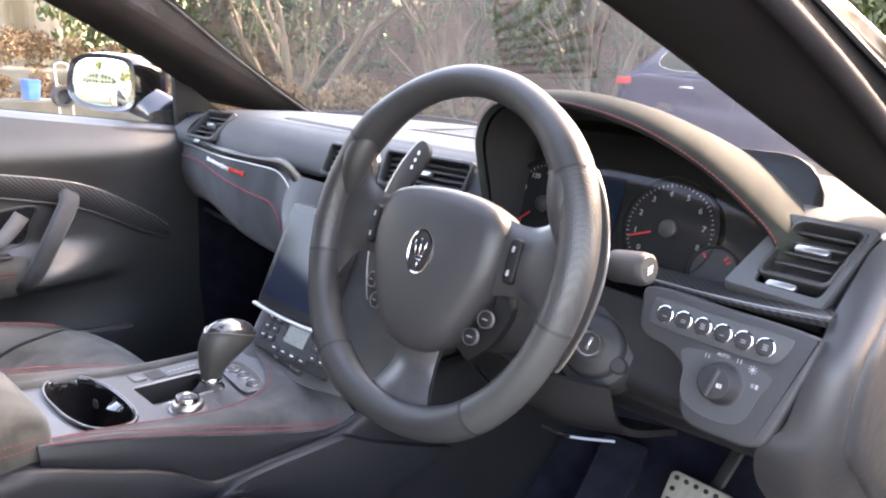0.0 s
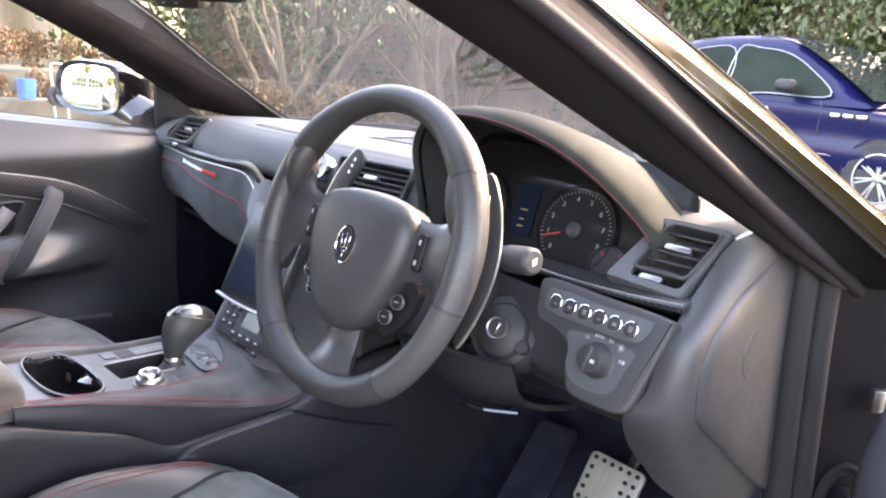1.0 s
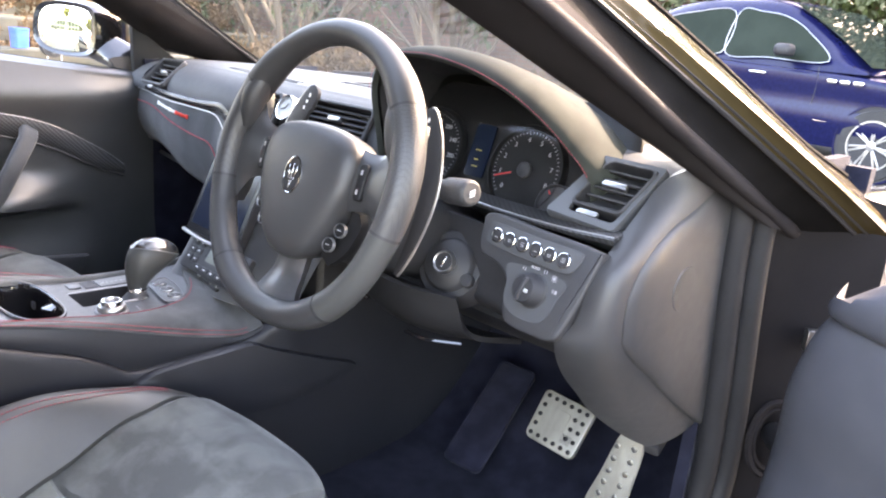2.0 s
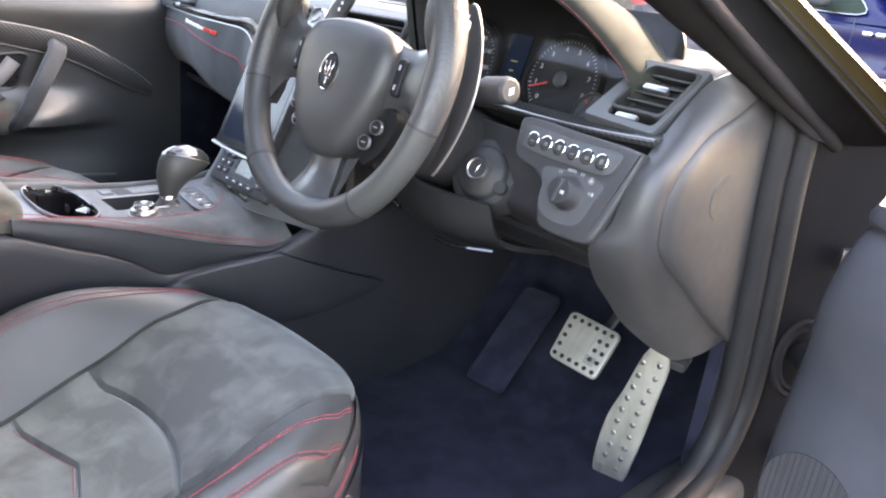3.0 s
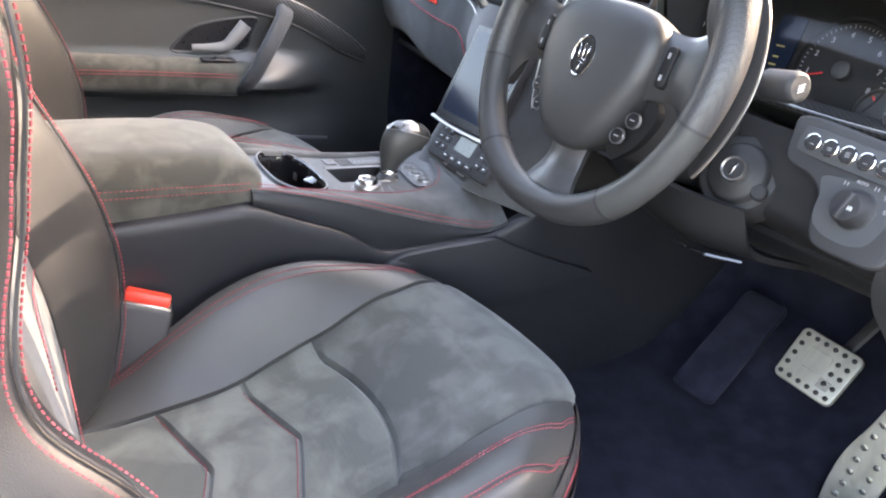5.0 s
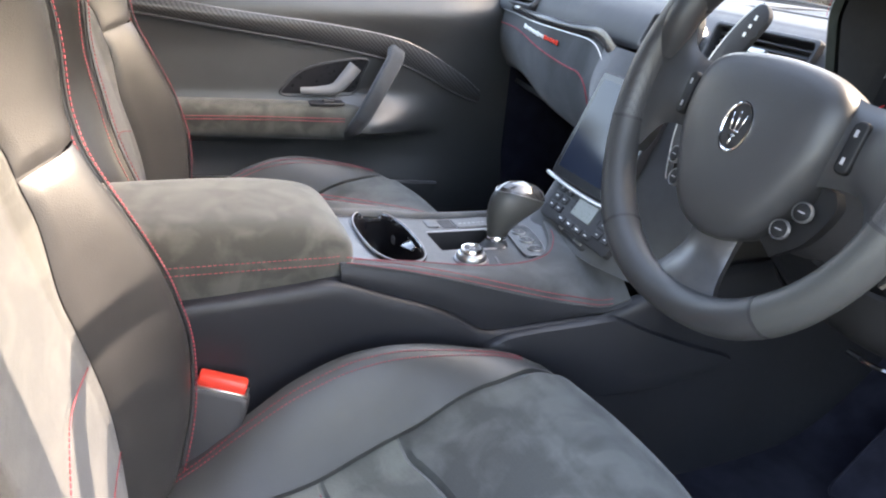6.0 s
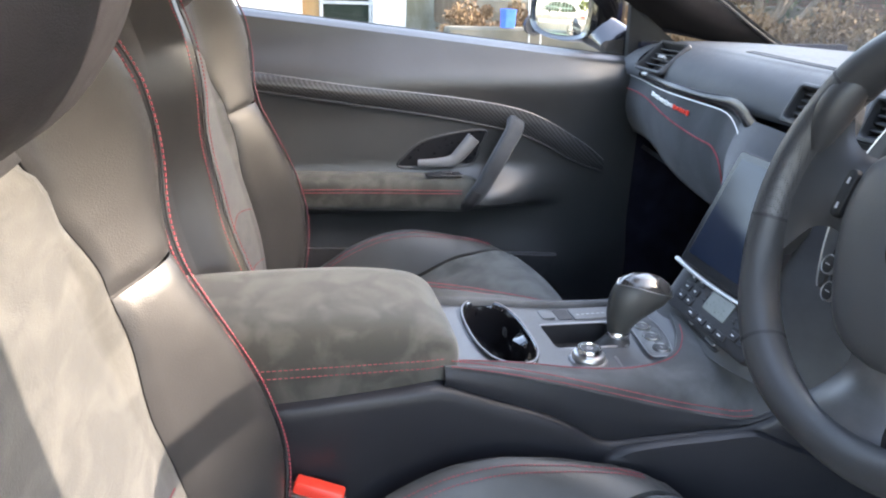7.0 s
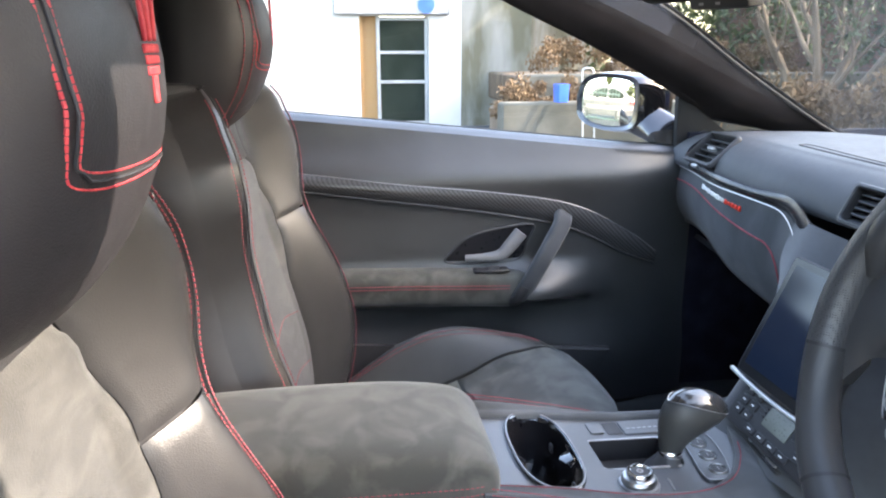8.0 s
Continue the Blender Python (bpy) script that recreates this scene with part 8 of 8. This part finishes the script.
def tree(x, y, h, seed, spread=1.6, leaves=900, leafmat=None, label="bare-limbed tree with sparse green leaves"):
    rnd = random.Random(seed)
    z0 = ground_z(x, y)
    t = thing("tree", (x, y, z0), label, "tree", "trees beyond the yard")
    bm = bmesh.new()
    tips = []

    def limb(p, d, length, r, depth):
        pts = [p]
        q, dd = p.copy(), d.copy()
        for _ in range(4):
            dd = (dd + V(rnd.uniform(-0.25, 0.25), rnd.uniform(-0.25, 0.25), rnd.uniform(-0.05, 0.15))).normalized()
            q = q + dd * length / 4
            pts.append(q.copy())
        tube(cat(pts, 3), [r * (1 - 0.55 * i / 12) for i in range(13)], 7, bm=bm)
        if depth:
            for _ in range(3):
                k = rnd.randrange(1, 5)
                nd = (dd + V(rnd.uniform(-0.9, 0.9), rnd.uniform(-0.9, 0.9), rnd.uniform(0.0, 0.6))).normalized()
                limb(pts[k], nd, length * 0.68, r * 0.5, depth - 1)
        else:
            tips.append((tuple(q), 0.30))
            tips.append((tuple(pts[2]), 0.22))

    for k in range(4):
        a = k * 1.7 + rnd.random()
        limb(V(x + 0.08 * math.cos(a), y + 0.08 * math.sin(a), z0 - 0.05), V(0.45 * math.cos(a), 0.45 * math.sin(a), 1).normalized(), h * 0.5, 0.085, 2)
    part("trunk", bm, BARK, t, "pale forked trunk and limbs")
    part("crown", leaf_cloud(tips, 0.055, leaves, rnd, bmesh.new()), leafmat or LEAF, t, "sparse small leaves")


for _k, (_x, _y, _h, _lf) in enumerate(((-7.6, 8.6, 4.6, 2400), (-6.0, 10.4, 4.8, 3600), (-9.6, 6.6, 4.2, 2200), (-4.2, 12.2, 5.0, 4200), (-11.5, 8.5, 5.2, 1600), (-8.6, 11.5, 5.4, 1900))):
    tree(_x, _y, _h, 31 + _k, leaves=_lf)


def shade_tree(x, y, seed):
    """An added high tree, crown out of view, shading the cabin's left half."""
    rnd = random.Random(seed)
    t = thing("tree", (x, y, 0), "added shade tree behind the hedge, its crown out of view", "tree", "trees beyond the yard")
    bm = bmesh.new()
    tube(cat([(x, y, -0.1), (x + 0.1, y, 2.5), (x - 0.1, y - 0.4, 5.0), (x + 0.05, y - 1.0, 8.5)], 6), [0.24 - 0.009 * i for i in range(19)], 10, bm=bm)
    cs = []
    for _ in range(90):
        cs.append(((rnd.uniform(-4.2, 1.78), rnd.uniform(9.8, 11.2), rnd.uniform(5.4, 9.6)), rnd.uniform(0.35, 0.6)))
    # clumps placed to keep the sun off the console
    for _ in range(10):
        cs.append(((rnd.uniform(1.45, 1.80), rnd.uniform(9.8, 10.6), rnd.uniform(6.4, 7.2)), rnd.uniform(0.25, 0.35)))
    # clumps placed to shade the head restraint and shoulder
    for _ in range(46):
        cs.append(((rnd.uniform(1.4, 3.6), rnd.uniform(9.8, 11.2), rnd.uniform(8.75, 10.2)), rnd.uniform(0.30, 0.5)))
    for c, r in cs[:90:4] + cs[90::9]:
        tube(cat([(x, y - 0.5, 4.5), ((x + c[0]) / 2, (y + c[1]) / 2 - 0.2, (4.9 + c[2]) / 2), c], 4), [0.07 - 0.006 * i for i in range(9)], 6, bm=bm)
    part("trunk", bm, BARK, t, "brown trunk and limbs")
    part("crown", leaf_cloud(cs, 0.17, 17000, rnd, bmesh.new()), LEAF, t, "dense leaves")


shade_tree(-1.2, 12.4, 77)


def hedge(name, x0, y0, x1, y1, z0, h, depth, size, count, material, label, cat_name, seed):
    rnd = random.Random(seed)
    cs = []
    for k in range(46):
        f = rnd.random()
        cs.append(((x0 + (x1 - x0) * f + rnd.uniform(-depth, depth) / 2, y0 + (y1 - y0) * f + rnd.uniform(-depth, depth) / 2, z0 + h * rnd.random() ** 0.8), rnd.uniform(0.22, 0.45) * min(1.6, h)))
    return solo(name, leaf_cloud(cs, size, count, rnd, bmesh.new()), material, label, cat_name, kind="stuff")


hedge("hedge", -14.0, -13.0, 8.0, -13.6, -0.2, 5.5, 1.6, 0.16, 8000, LEAF, "green hedge behind the parked car", "hedge", 21)
hedge("hedge", -5.5, 12.0, 12.0, 12.6, 0.0, 7.0, 1.6, 0.11, 14000, LEAF, "tall dense green hedge behind the blue car", "hedge", 3)
hedge("hedge", -5.5, 11.6, 9.0, 12.1, 0.4, 4.6, 1.2, 0.08, 5000, LEAF_PALE, "pale flowering climber over the hedge", "hedge", 5)
# hedge added where the touchscreen mirrors the yard, to tint it yellow-green
hedge("hedge", -13.5, -6.0, -14.0, -15.0, -0.4, 5.0, 1.8, 0.14, 7000, LEAF_PALE, "yellow-green hedge added for the touchscreen's reflection", "hedge", 29)
# added hedge out of view: cuts the skylight on the driver's side
hedge("hedge", 6.8, 10.5, 7.8, -8.0, 0.0, 7.5, 1.6, 0.18, 12000, LEAF, "added green hedge out of view, dimming the driver's side", "hedge", 23)
hedge("hedge", -4.9, 11.0, 0.6, 11.2, 0.1, 3.1, 0.7, 0.085, 15000, LEAF, "dense clipped green hedge behind the blue car", "hedge", 41)
hedge("hedge", 0.2, 11.2, 5.0, 11.0, 0.1, 3.1, 0.7, 0.10, 9000, LEAF, "dense clipped green hedge behind the blue car", "hedge", 42)
hedge("hedge", -4.9, 10.75, 2.0, 10.9, 0.9, 2.2, 0.5, 0.055, 9000, LEAF_PALE, "pale flowering shoots over the hedge", "hedge", 43)
hedge("shrubs", -15.0, 6.5, -6.0, 12.5, -0.3, 3.4, 1.8, 0.08, 7000, LEAF, "green shrubs under the trees", "shrubs", 7)
hedge("dry_bushes", -9.7, 1.95, -10.0, 4.6, 0.15, 0.42, 0.7, 0.028, 12000, LEAF_DRY, "orange-brown dry bushes behind the low wall", "bushes", 9)
hedge("dry_bushes", -11.3, 2.7, -11.9, 8.0, 0.55, 0.55, 0.9, 0.035, 12000, LEAF_DRY, "brown dry hedge on the upper terrace", "bushes", 10)
hedge("shrubs", -13.0, 4.4, -14.5, 7.5, 0.6, 3.6, 1.6, 0.08, 6500, LEAF, "dark green shrubs above the terrace", "shrubs", 13)
hedge("dry_grass", -8.5, 4.9, -8.3, 7.6, -0.1, 0.7, 0.7, 0.045, 6500, LEAF_DRY, "dry brown grass along the low wall", "grass", 15)
hedge("dry_grass", -8.4, 7.4, -2.5, 10.6, -0.1, 0.55, 0.9, 0.06, 5600, LEAF_DRY, "tufts of dry orange-brown grass", "grass", 11)

# brick garden wall behind the trees
_bw = thing("wall_garden", (-6, 12.8, 0), "old dark red brick garden wall", "brick wall", kind="structure")
_p0, _p1 = V(-15.5, 8.0, 0), V(-1.0, 13.4, 0)
_dir = (_p1 - _p0).normalized()
_len = (_p1 - _p0).length
_ang = math.degrees(math.atan2(_dir.y, _dir.x))
_mid = (_p0 + _p1) / 2
part("core", box(_len, 0.20, 3.4, 0, 1, pose(_mid.x, _mid.y, 1.0, 0, 0, _ang)), CONCRETE, _bw, "mortar core")
_bm = bmesh.new()
_rnd = random.Random(4)
for _r in range(40):
    for _k in range(int(_len / 0.235)):
        _c = _p0 + _dir * (0.12 + 0.235 * _k + (0.117 if _r % 2 else 0))
        _o = pose(_c.x, _c.y, -0.55 + 0.08 * _r, 0, 0, _ang) @ pose(0, -0.105 - _rnd.uniform(0, 0.008), 0)
        _v = [_bm.verts.new(_o @ V(a * 0.110, b, c * 0.034)) for b in (0.0, -0.012) for a, c in ((-1, -1), (1, -1), (1, 1), (-1, 1))]
        _bm.faces.new((_v[4], _v[5], _v[6], _v[7]))
        for _i in range(4):
            _bm.faces.new((_v[_i], _v[(_i + 1) % 4], _v[4 + (_i + 1) % 4], _v[4 + _i]))
tagged(part("brickwork", _bm, BRICK, _bw, "weathered dark red bricks"), kind="stuff")

# white building across the yard, with a glazed door
BX = -14.0
bd = thing("building", (BX, 0, -0.5), "white rendered building with a glazed grey door", "building", kind="structure")
def bwall(y0, y1, z0, z1, name="wall"):
    return part(name, box(0.3, y1 - y0, z1 - z0, 0, 1, pose(BX - 0.15, (y0 + y1) / 2, (z0 + z1) / 2)), RENDER_WALL, bd)
D0, D1, DT = 0.02, 1.36, 1.66
bwall(-5.5, D0, -0.6, 4.5)
bwall(D1, 2.0, -0.6, 4.5)
part("stained_wall", box(0.3, 1.40, 5.1, 0, 1, pose(BX - 0.147, 2.70, 1.95)), STAINED, bd, "damp wall with green and brown stains")
bwall(D0, D1, DT, 4.5)
part("stained_return", box(0.3, 3.4, 5.1, 0, 1, pose(BX - 1.25, 4.55, 1.95, 0, 0, 42)), STAINED, bd, "green-stained wall return")
_sg = part("fascia_sign", box(0.10, 2.2, 0.42, 0.02, 1, pose(BX + 0.05, 0.65, DT + 0.23)), GREYFRAME, bd, "pale grey sign board over the door")
part("sign_disc", lathe([(0.16, 0), (0.16, 0.02), (0.14, 0.022)], 28, basis(V(BX + 0.10, 1.30, DT + 0.20), (0, 1, 0), (0, 0, 1))), BLUE_PLASTIC, _sg, "blue roundel")
_dr = part("door", box(0.06, 0.07, DT + 0.45, 0.01, 1, pose(BX - 0.12, D0 + 0.36, (DT - 0.45) / 2)), GREYFRAME, bd, "grey framed glass door")
part("side_post", box(0.06, 0.05, DT + 0.45, 0, 1, pose(BX - 0.12, D0 + 0.04, (DT - 0.45) / 2)), WOOD, _dr, "varnished wooden post")
part("door_post", box(0.06, 0.07, DT + 0.45, 0.01, 1, pose(BX - 0.12, D1 - 0.035, (DT - 0.45) / 2)), GREYFRAME, _dr)
for _z in (DT - 0.05, 0.98, 0.42, -0.38):
    part("rail", box(0.05, D1 - D0 - 0.36, 0.06, 0.006, 1, pose(BX - 0.12, (D0 + 0.36 + D1) / 2, _z)), GREYFRAME, _dr)
part("pane", box(0.012, D1 - D0 - 0.38, DT + 0.4, 0, 1, pose(BX - 0.135, (D0 + 0.36 + D1) / 2, (DT - 0.45) / 2)), DARK_GLASS, _dr, "dark reflecting panes")
part("inner_room", box(0.02, 0.34, DT + 0.45, 0, 1, pose(BX - 0.25, D0 + 0.18, (DT - 0.45) / 2)), WOOD, _dr, "wooden panel beside the door")

# what stands behind the car and shows in its mirror
_fc = thing("fence", (-6.0, -7.0, -0.2), "pale green metal picket fence", "fence", kind="structure")
FENCE = mat("pale_green_paint", (0.045, 0.085, 0.075), 0.5, var=5)
for _z in (0.25, 1.25):
    part("rail", box(7.0, 0.04, 0.05, 0, 1, pose(-6.0, -7.0, _z)), FENCE, _fc)
for _k in range(36):
    part("picket", box(0.04, 0.03, 1.7, 0, 1, pose(-9.4 + 0.195 * _k, -7.0, 0.62)), FENCE, _fc)

# low wall, blue bin, hand truck and hose reel by the dry bushes
lw = thing("low_wall", (-8.6, 4.6, -0.3), "low mossy concrete wall", "low wall", kind="structure")
part("front_block", box(0.3, 5.0, 0.82, 0.03, 1, pose(-9.15, 4.22, -0.05)), CONCRETE, lw)
part("upper_block", box(0.3, 6.5, 0.9, 0.03, 1, pose(-10.75, 5.6, 0.22)), CONCRETE, lw)
part("earth", box(1.5, 6.0, 0.5, 0.03, 1, pose(-9.95, 4.9, -0.05)), BARK, lw, "brown earth of the bed")
part("earth", box(3.2, 6.5, 0.5, 0.03, 1, pose(-12.4, 5.8, 0.36)), BARK, lw, "brown earth of the upper terrace")
bb = thing("crate", (-9.1, 2.56, 0.36), "blue plastic crate standing on the low wall", "crate")
_bm = bmesh.new()
skin(_bm, [[pose(-9.1, 2.56, 0.36, 0, 0, 10) @ V(x * k, y * k, z) for x, y in roundrect(0.17, 0.17, 0.025)] for k, z in ((0.9, 0.0), (1.0, 0.21), (1.06, 0.215), (1.06, 0.235), (0.96, 0.235), (0.85, 0.02))], wrap=True, cap=True)
part("tub", _bm, BLUE_PLASTIC, bb)
ht = thing("hand_truck", (-8.8, 2.87, -0.2), "pale metal hand truck with a yellow hose reel", "hand truck")
for _y in (2.78, 2.94):
    part("rail", tube([V(-8.75, _y, -0.2), V(-8.9, _y, 0.72)], 0.012, 8), SATIN, ht)
part("handle", tube(cat([(-8.9, 2.78, 0.70), (-8.91, 2.79, 0.79), (-8.91, 2.86, 0.81), (-8.91, 2.93, 0.79), (-8.9, 2.94, 0.70)], 5), 0.012, 8), SATIN, ht)
for _z in (0.1, 0.45):
    part("crossbar", tube([V(-8.8 - 0.1 * _z, 2.78, _z), V(-8.8 - 0.1 * _z, 2.94, _z)], 0.010, 8), SATIN, ht)
part("reel", lathe([(0.13, -0.05), (0.13, 0.05), (0.09, 0.05), (0.09, -0.04)], 22, basis(V(-8.72, 2.80, 0.42), (0, 1, 0), (0, 0, 1))), PLASTIC_DARK, ht, "black hose reel")
part("hose", tube([V(-8.72 + 0.03 * math.cos(a / 3), 2.80 + 0.105 * math.cos(a), 0.42 + 0.105 * math.sin(a)) for a in [0.3 * k for k in range(64)]], 0.012, 6), YELLOW, ht, "wound yellow hose")


# ---- parked cars ----
def car_wheel(parent, c, r, side, w=0.22):
    m = basis(c, (1, 0, 0), (0, 0, 1))          # z of the wheel = -y, towards us
    wh = part("wheel", lathe([(r * 0.70, -w), (r * 0.96, -w), (r, -w + 0.03), (r, -0.03), (r * 0.96, 0), (r * 0.72, 0.004), (r * 0.70, -0.02)], 40, m), TYRE, parent, "black tyre on a bright multi-spoke rim")
    part("rim", lathe([(r * 0.70, -0.03), (r * 0.705, 0.004), (r * 0.66, 0.004), (r * 0.64, -0.02)], 40, m), SATIN, wh)
    part("brake", lathe([(r * 0.55, -0.09), (r * 0.55, -0.07)], 28, m), PLASTIC_DARK, wh)
    for k in range(14):
        a = 360 / 14 * k + (7 if k % 2 else -7)
        part("spoke", box(r * 0.58, 0.022, 0.03, 0.006, 1, m @ pose(0, 0, -0.02, 0, 0, a) @ pose(r * 0.36, 0, 0)), SATIN, wh)
    part("hub", lathe([(r * 0.14, -0.04), (r * 0.13, 0.0), (r * 0.05, 0.006)], 20, m), SATIN, wh)


def saloon(x0, y0, paint, label):
    """Its right flank faces us (towards -y), nose to +x; x0 the tail, y0 the flank."""
    t = thing("parked_car", (x0 + 2.5, y0 + 0.95, 0), label, "car", "parked cars")
    W = 1.95
    # lower body: sections across the car at stations along it
    st = [(0.0, 0.62, 0.98, 0.10), (0.10, 0.42, 1.06, 0.05), (0.45, 0.30, 1.10, 0.0), (1.2, 0.26, 1.09, 0.0), (2.2, 0.25, 1.05, 0.0), (3.1, 0.26, 1.03, 0.0), (3.8, 0.28, 1.00, 0.0), (4.4, 0.30, 0.92, 0.02), (4.8, 0.33, 0.80, 0.10), (4.98, 0.42, 0.66, 0.25)]
    rows = []
    for s, zb, zt, inn in st:
        y = y0 + inn
        half = [V(x0 + s, y0 + W / 2, zt + 0.02), V(x0 + s, y + 0.30, zt + 0.012), V(x0 + s, y + 0.06, zt - 0.01), V(x0 + s, y + 0.012, zt - 0.09), V(x0 + s, y + 0.03, (zt + zb) / 2 + 0.08), V(x0 + s, y, (zt + zb) / 2 - 0.10), V(x0 + s, y + 0.05, zb)]
        other = [V(p.x, 2 * (y0 + W / 2) - p.y, p.z) for p in half[1:]][::-1]
        rows.append(cat(other + half, 4))
    cols = [cat([r[i] for r in rows], 4) for i in range(len(rows[0]))]
    bm = bmesh.new()
    skin(bm, [[c[j] for c in cols] for j in range(len(cols[0]))], cap=True)
    part("body", bm, paint, t, "glossy paint")
    # cabin
    gh = [(0.10, 1.12, 0.16), (0.55, 1.50, 0.22), (1.1, 1.70, 0.25), (1.9, 1.765, 0.26), (2.55, 1.72, 0.26), (3.1, 1.46, 0.20), (3.75, 1.06, 0.12)]
    rows = []
    for s, zr, inn in gh:
        half = [V(x0 + s, y0 + W / 2, zr + 0.01), V(x0 + s, y0 + inn + 0.30, zr), V(x0 + s, y0 + inn + 0.10, zr - 0.05), V(x0 + s, y0 + 0.06 + (inn - 0.06) * 0.5, 1.03 + (zr - 1.03) * 0.45), V(x0 + s, y0 + 0.05, 1.02)]
        other = [V(p.x, 2 * (y0 + W / 2) - p.y, p.z) for p in half[1:]][::-1]
        rows.append(cat(other + half, 4))
    cols = [cat([r[i] for r in rows], 4) for i in range(len(rows[0]))]
    bm = bmesh.new()
    skin(bm, [[c[j] for c in cols] for j in range(len(cols[0]))], cap=True)
    part("cabin", bm, paint, t)
    # side windows in the flank's slant, chrome-edged
    def gy(z):
        return y0 + 0.045 + 0.36 * (z - 1.04)
    rear = cat([V(0.72, 1.26, 0), V(0.92, 1.47, 0), V(1.30, 1.565, 0), V(1.93, 1.60, 0), V(1.97, 1.12, 0), V(1.4, 1.13, 0), V(0.90, 1.16, 0)], 5, True)
    front = cat([V(2.03, 1.12, 0), V(2.01, 1.60, 0), V(2.31, 1.605, 0), V(2.65, 1.555, 0), V(2.98, 1.40, 0), V(3.32, 1.12, 0), V(2.6, 1.11, 0)], 5, True)
    for o in (rear, front):
        m = lambda p, d: V(x0 + p.x, gy(p.y) - d, p.y)
        bm = bmesh.new()
        skin(bm, [[m(p, 0.02) for p in o], [m(p, 0.024) for p in o], [m(p * 0.02 + sum(o, V(0, 0, 0)) / len(o) * 0.98, 0.024) for p in o]], wrap=True, cap=True)
        w = part("window", bm, DARK_GLASS, t, "dark reflecting side window")
        part("chrome_edge", tube([m(p, 0.024) for p in o], 0.0055, 6, closed=True), SATIN, w, "chrome window surround")
    part("windscreen", slab([[V(x0 + 2.66 + 1.06 * f, y0 + W / 2 + g * (0.66 + 0.14 * f), 1.705 - 0.60 * f + 0.03 * math.sin(math.pi * f)) for g in (-1, -0.5, 0, 0.5, 1)] for f in (0, 0.25, 0.5, 0.75, 1)], 0.01, (x0 + 6, y0, 3)), DARK_GLASS, t, "windscreen bright with sky")
    for k in range(3):
        part("fender_vent", prism(roundrect(0.11, 0.042, 0.02), 0.02, 0.006, 2, basis(V(x0 + 3.72 - 0.14 * k, y0 + 0.004, 0.93), (1, 0, 0), (0, 0, 1))), CHROME, t, "small chrome fender vent")
    part("side_badge", box(0.16, 0.01, 0.025, 0.004, 1, pose(x0 + 3.40, y0 + 0.006, 0.53)), CHROME, t, "small badge drawn as a bar")
    for x in (1.30, 2.55):
        part("door_handle", box(0.22, 0.03, 0.028, 0.010, 2, pose(x0 + x, y0 - 0.002, 0.945)), CHROME, t, "chrome door handle")
    part("mirror", box(0.20, 0.16, 0.13, 0.05, 3, pose(x0 + 2.89, y0 - 0.10, 1.20)), PLASTIC_DARK, t)
    part("tail_light", prism(roundrect(0.30, 0.10, 0.03), 0.02, 0.008, 2, basis(V(x0 + 0.20, y0 + 0.02, 0.99), (1, -0.10, 0.05), (0, 0, 1))), LIGHT_RED, t, "red tail lamp")
    for x in (0.95, 3.98):
        part("wheel_arch", lathe([(0.395, -0.05), (0.395, 0.012), (0.375, 0.012), (0.375, -0.05)], 40, basis(V(x0 + x, y0 + 0.02, 0.365), (1, 0, 0), (0, 0, 1))), paint, t)
        part("arch_hollow", lathe([(0.385, -0.02), (0.385, 0.002)], 40, basis(V(x0 + x, y0 + 0.02, 0.365), (1, 0, 0), (0, 0, 1))), PLASTIC_DARK, t)
        car_wheel(t, V(x0 + x, y0 + 0.005, 0.355), 0.355, -1)
    for xx in (1.98, 3.25):
        part("door_gap", tube(cat([(x0 + xx, y0 + 0.020, 1.06), (x0 + xx + 0.02, y0 + 0.016, 0.92), (x0 + xx, y0 + 0.028, 0.70), (x0 + xx - 0.02, y0 + 0.012, 0.48)], 4), 0.006, 5), PLASTIC_DARK, t)
    return t


saloon(-4.83, 7.72, PAINT_BLUE, "deep blue parked car with chrome-edged windows and fender vents").matrix_basis = pose(-2.06, 8.93, 0, 0, 0, -14)
PAINT_WHITE = mat("white_car_paint", (0.124, 0.124, 0.12), 0.3, base2=(0.136, 0.136, 0.132), var=10, coat=0.8, rvar=0.04)
saloon(-6.0, -12.0, PAINT_WHITE, "white parked car behind the metal fence").matrix_basis = pose(-4.6, -9.6, 0, 0, 0, 165)
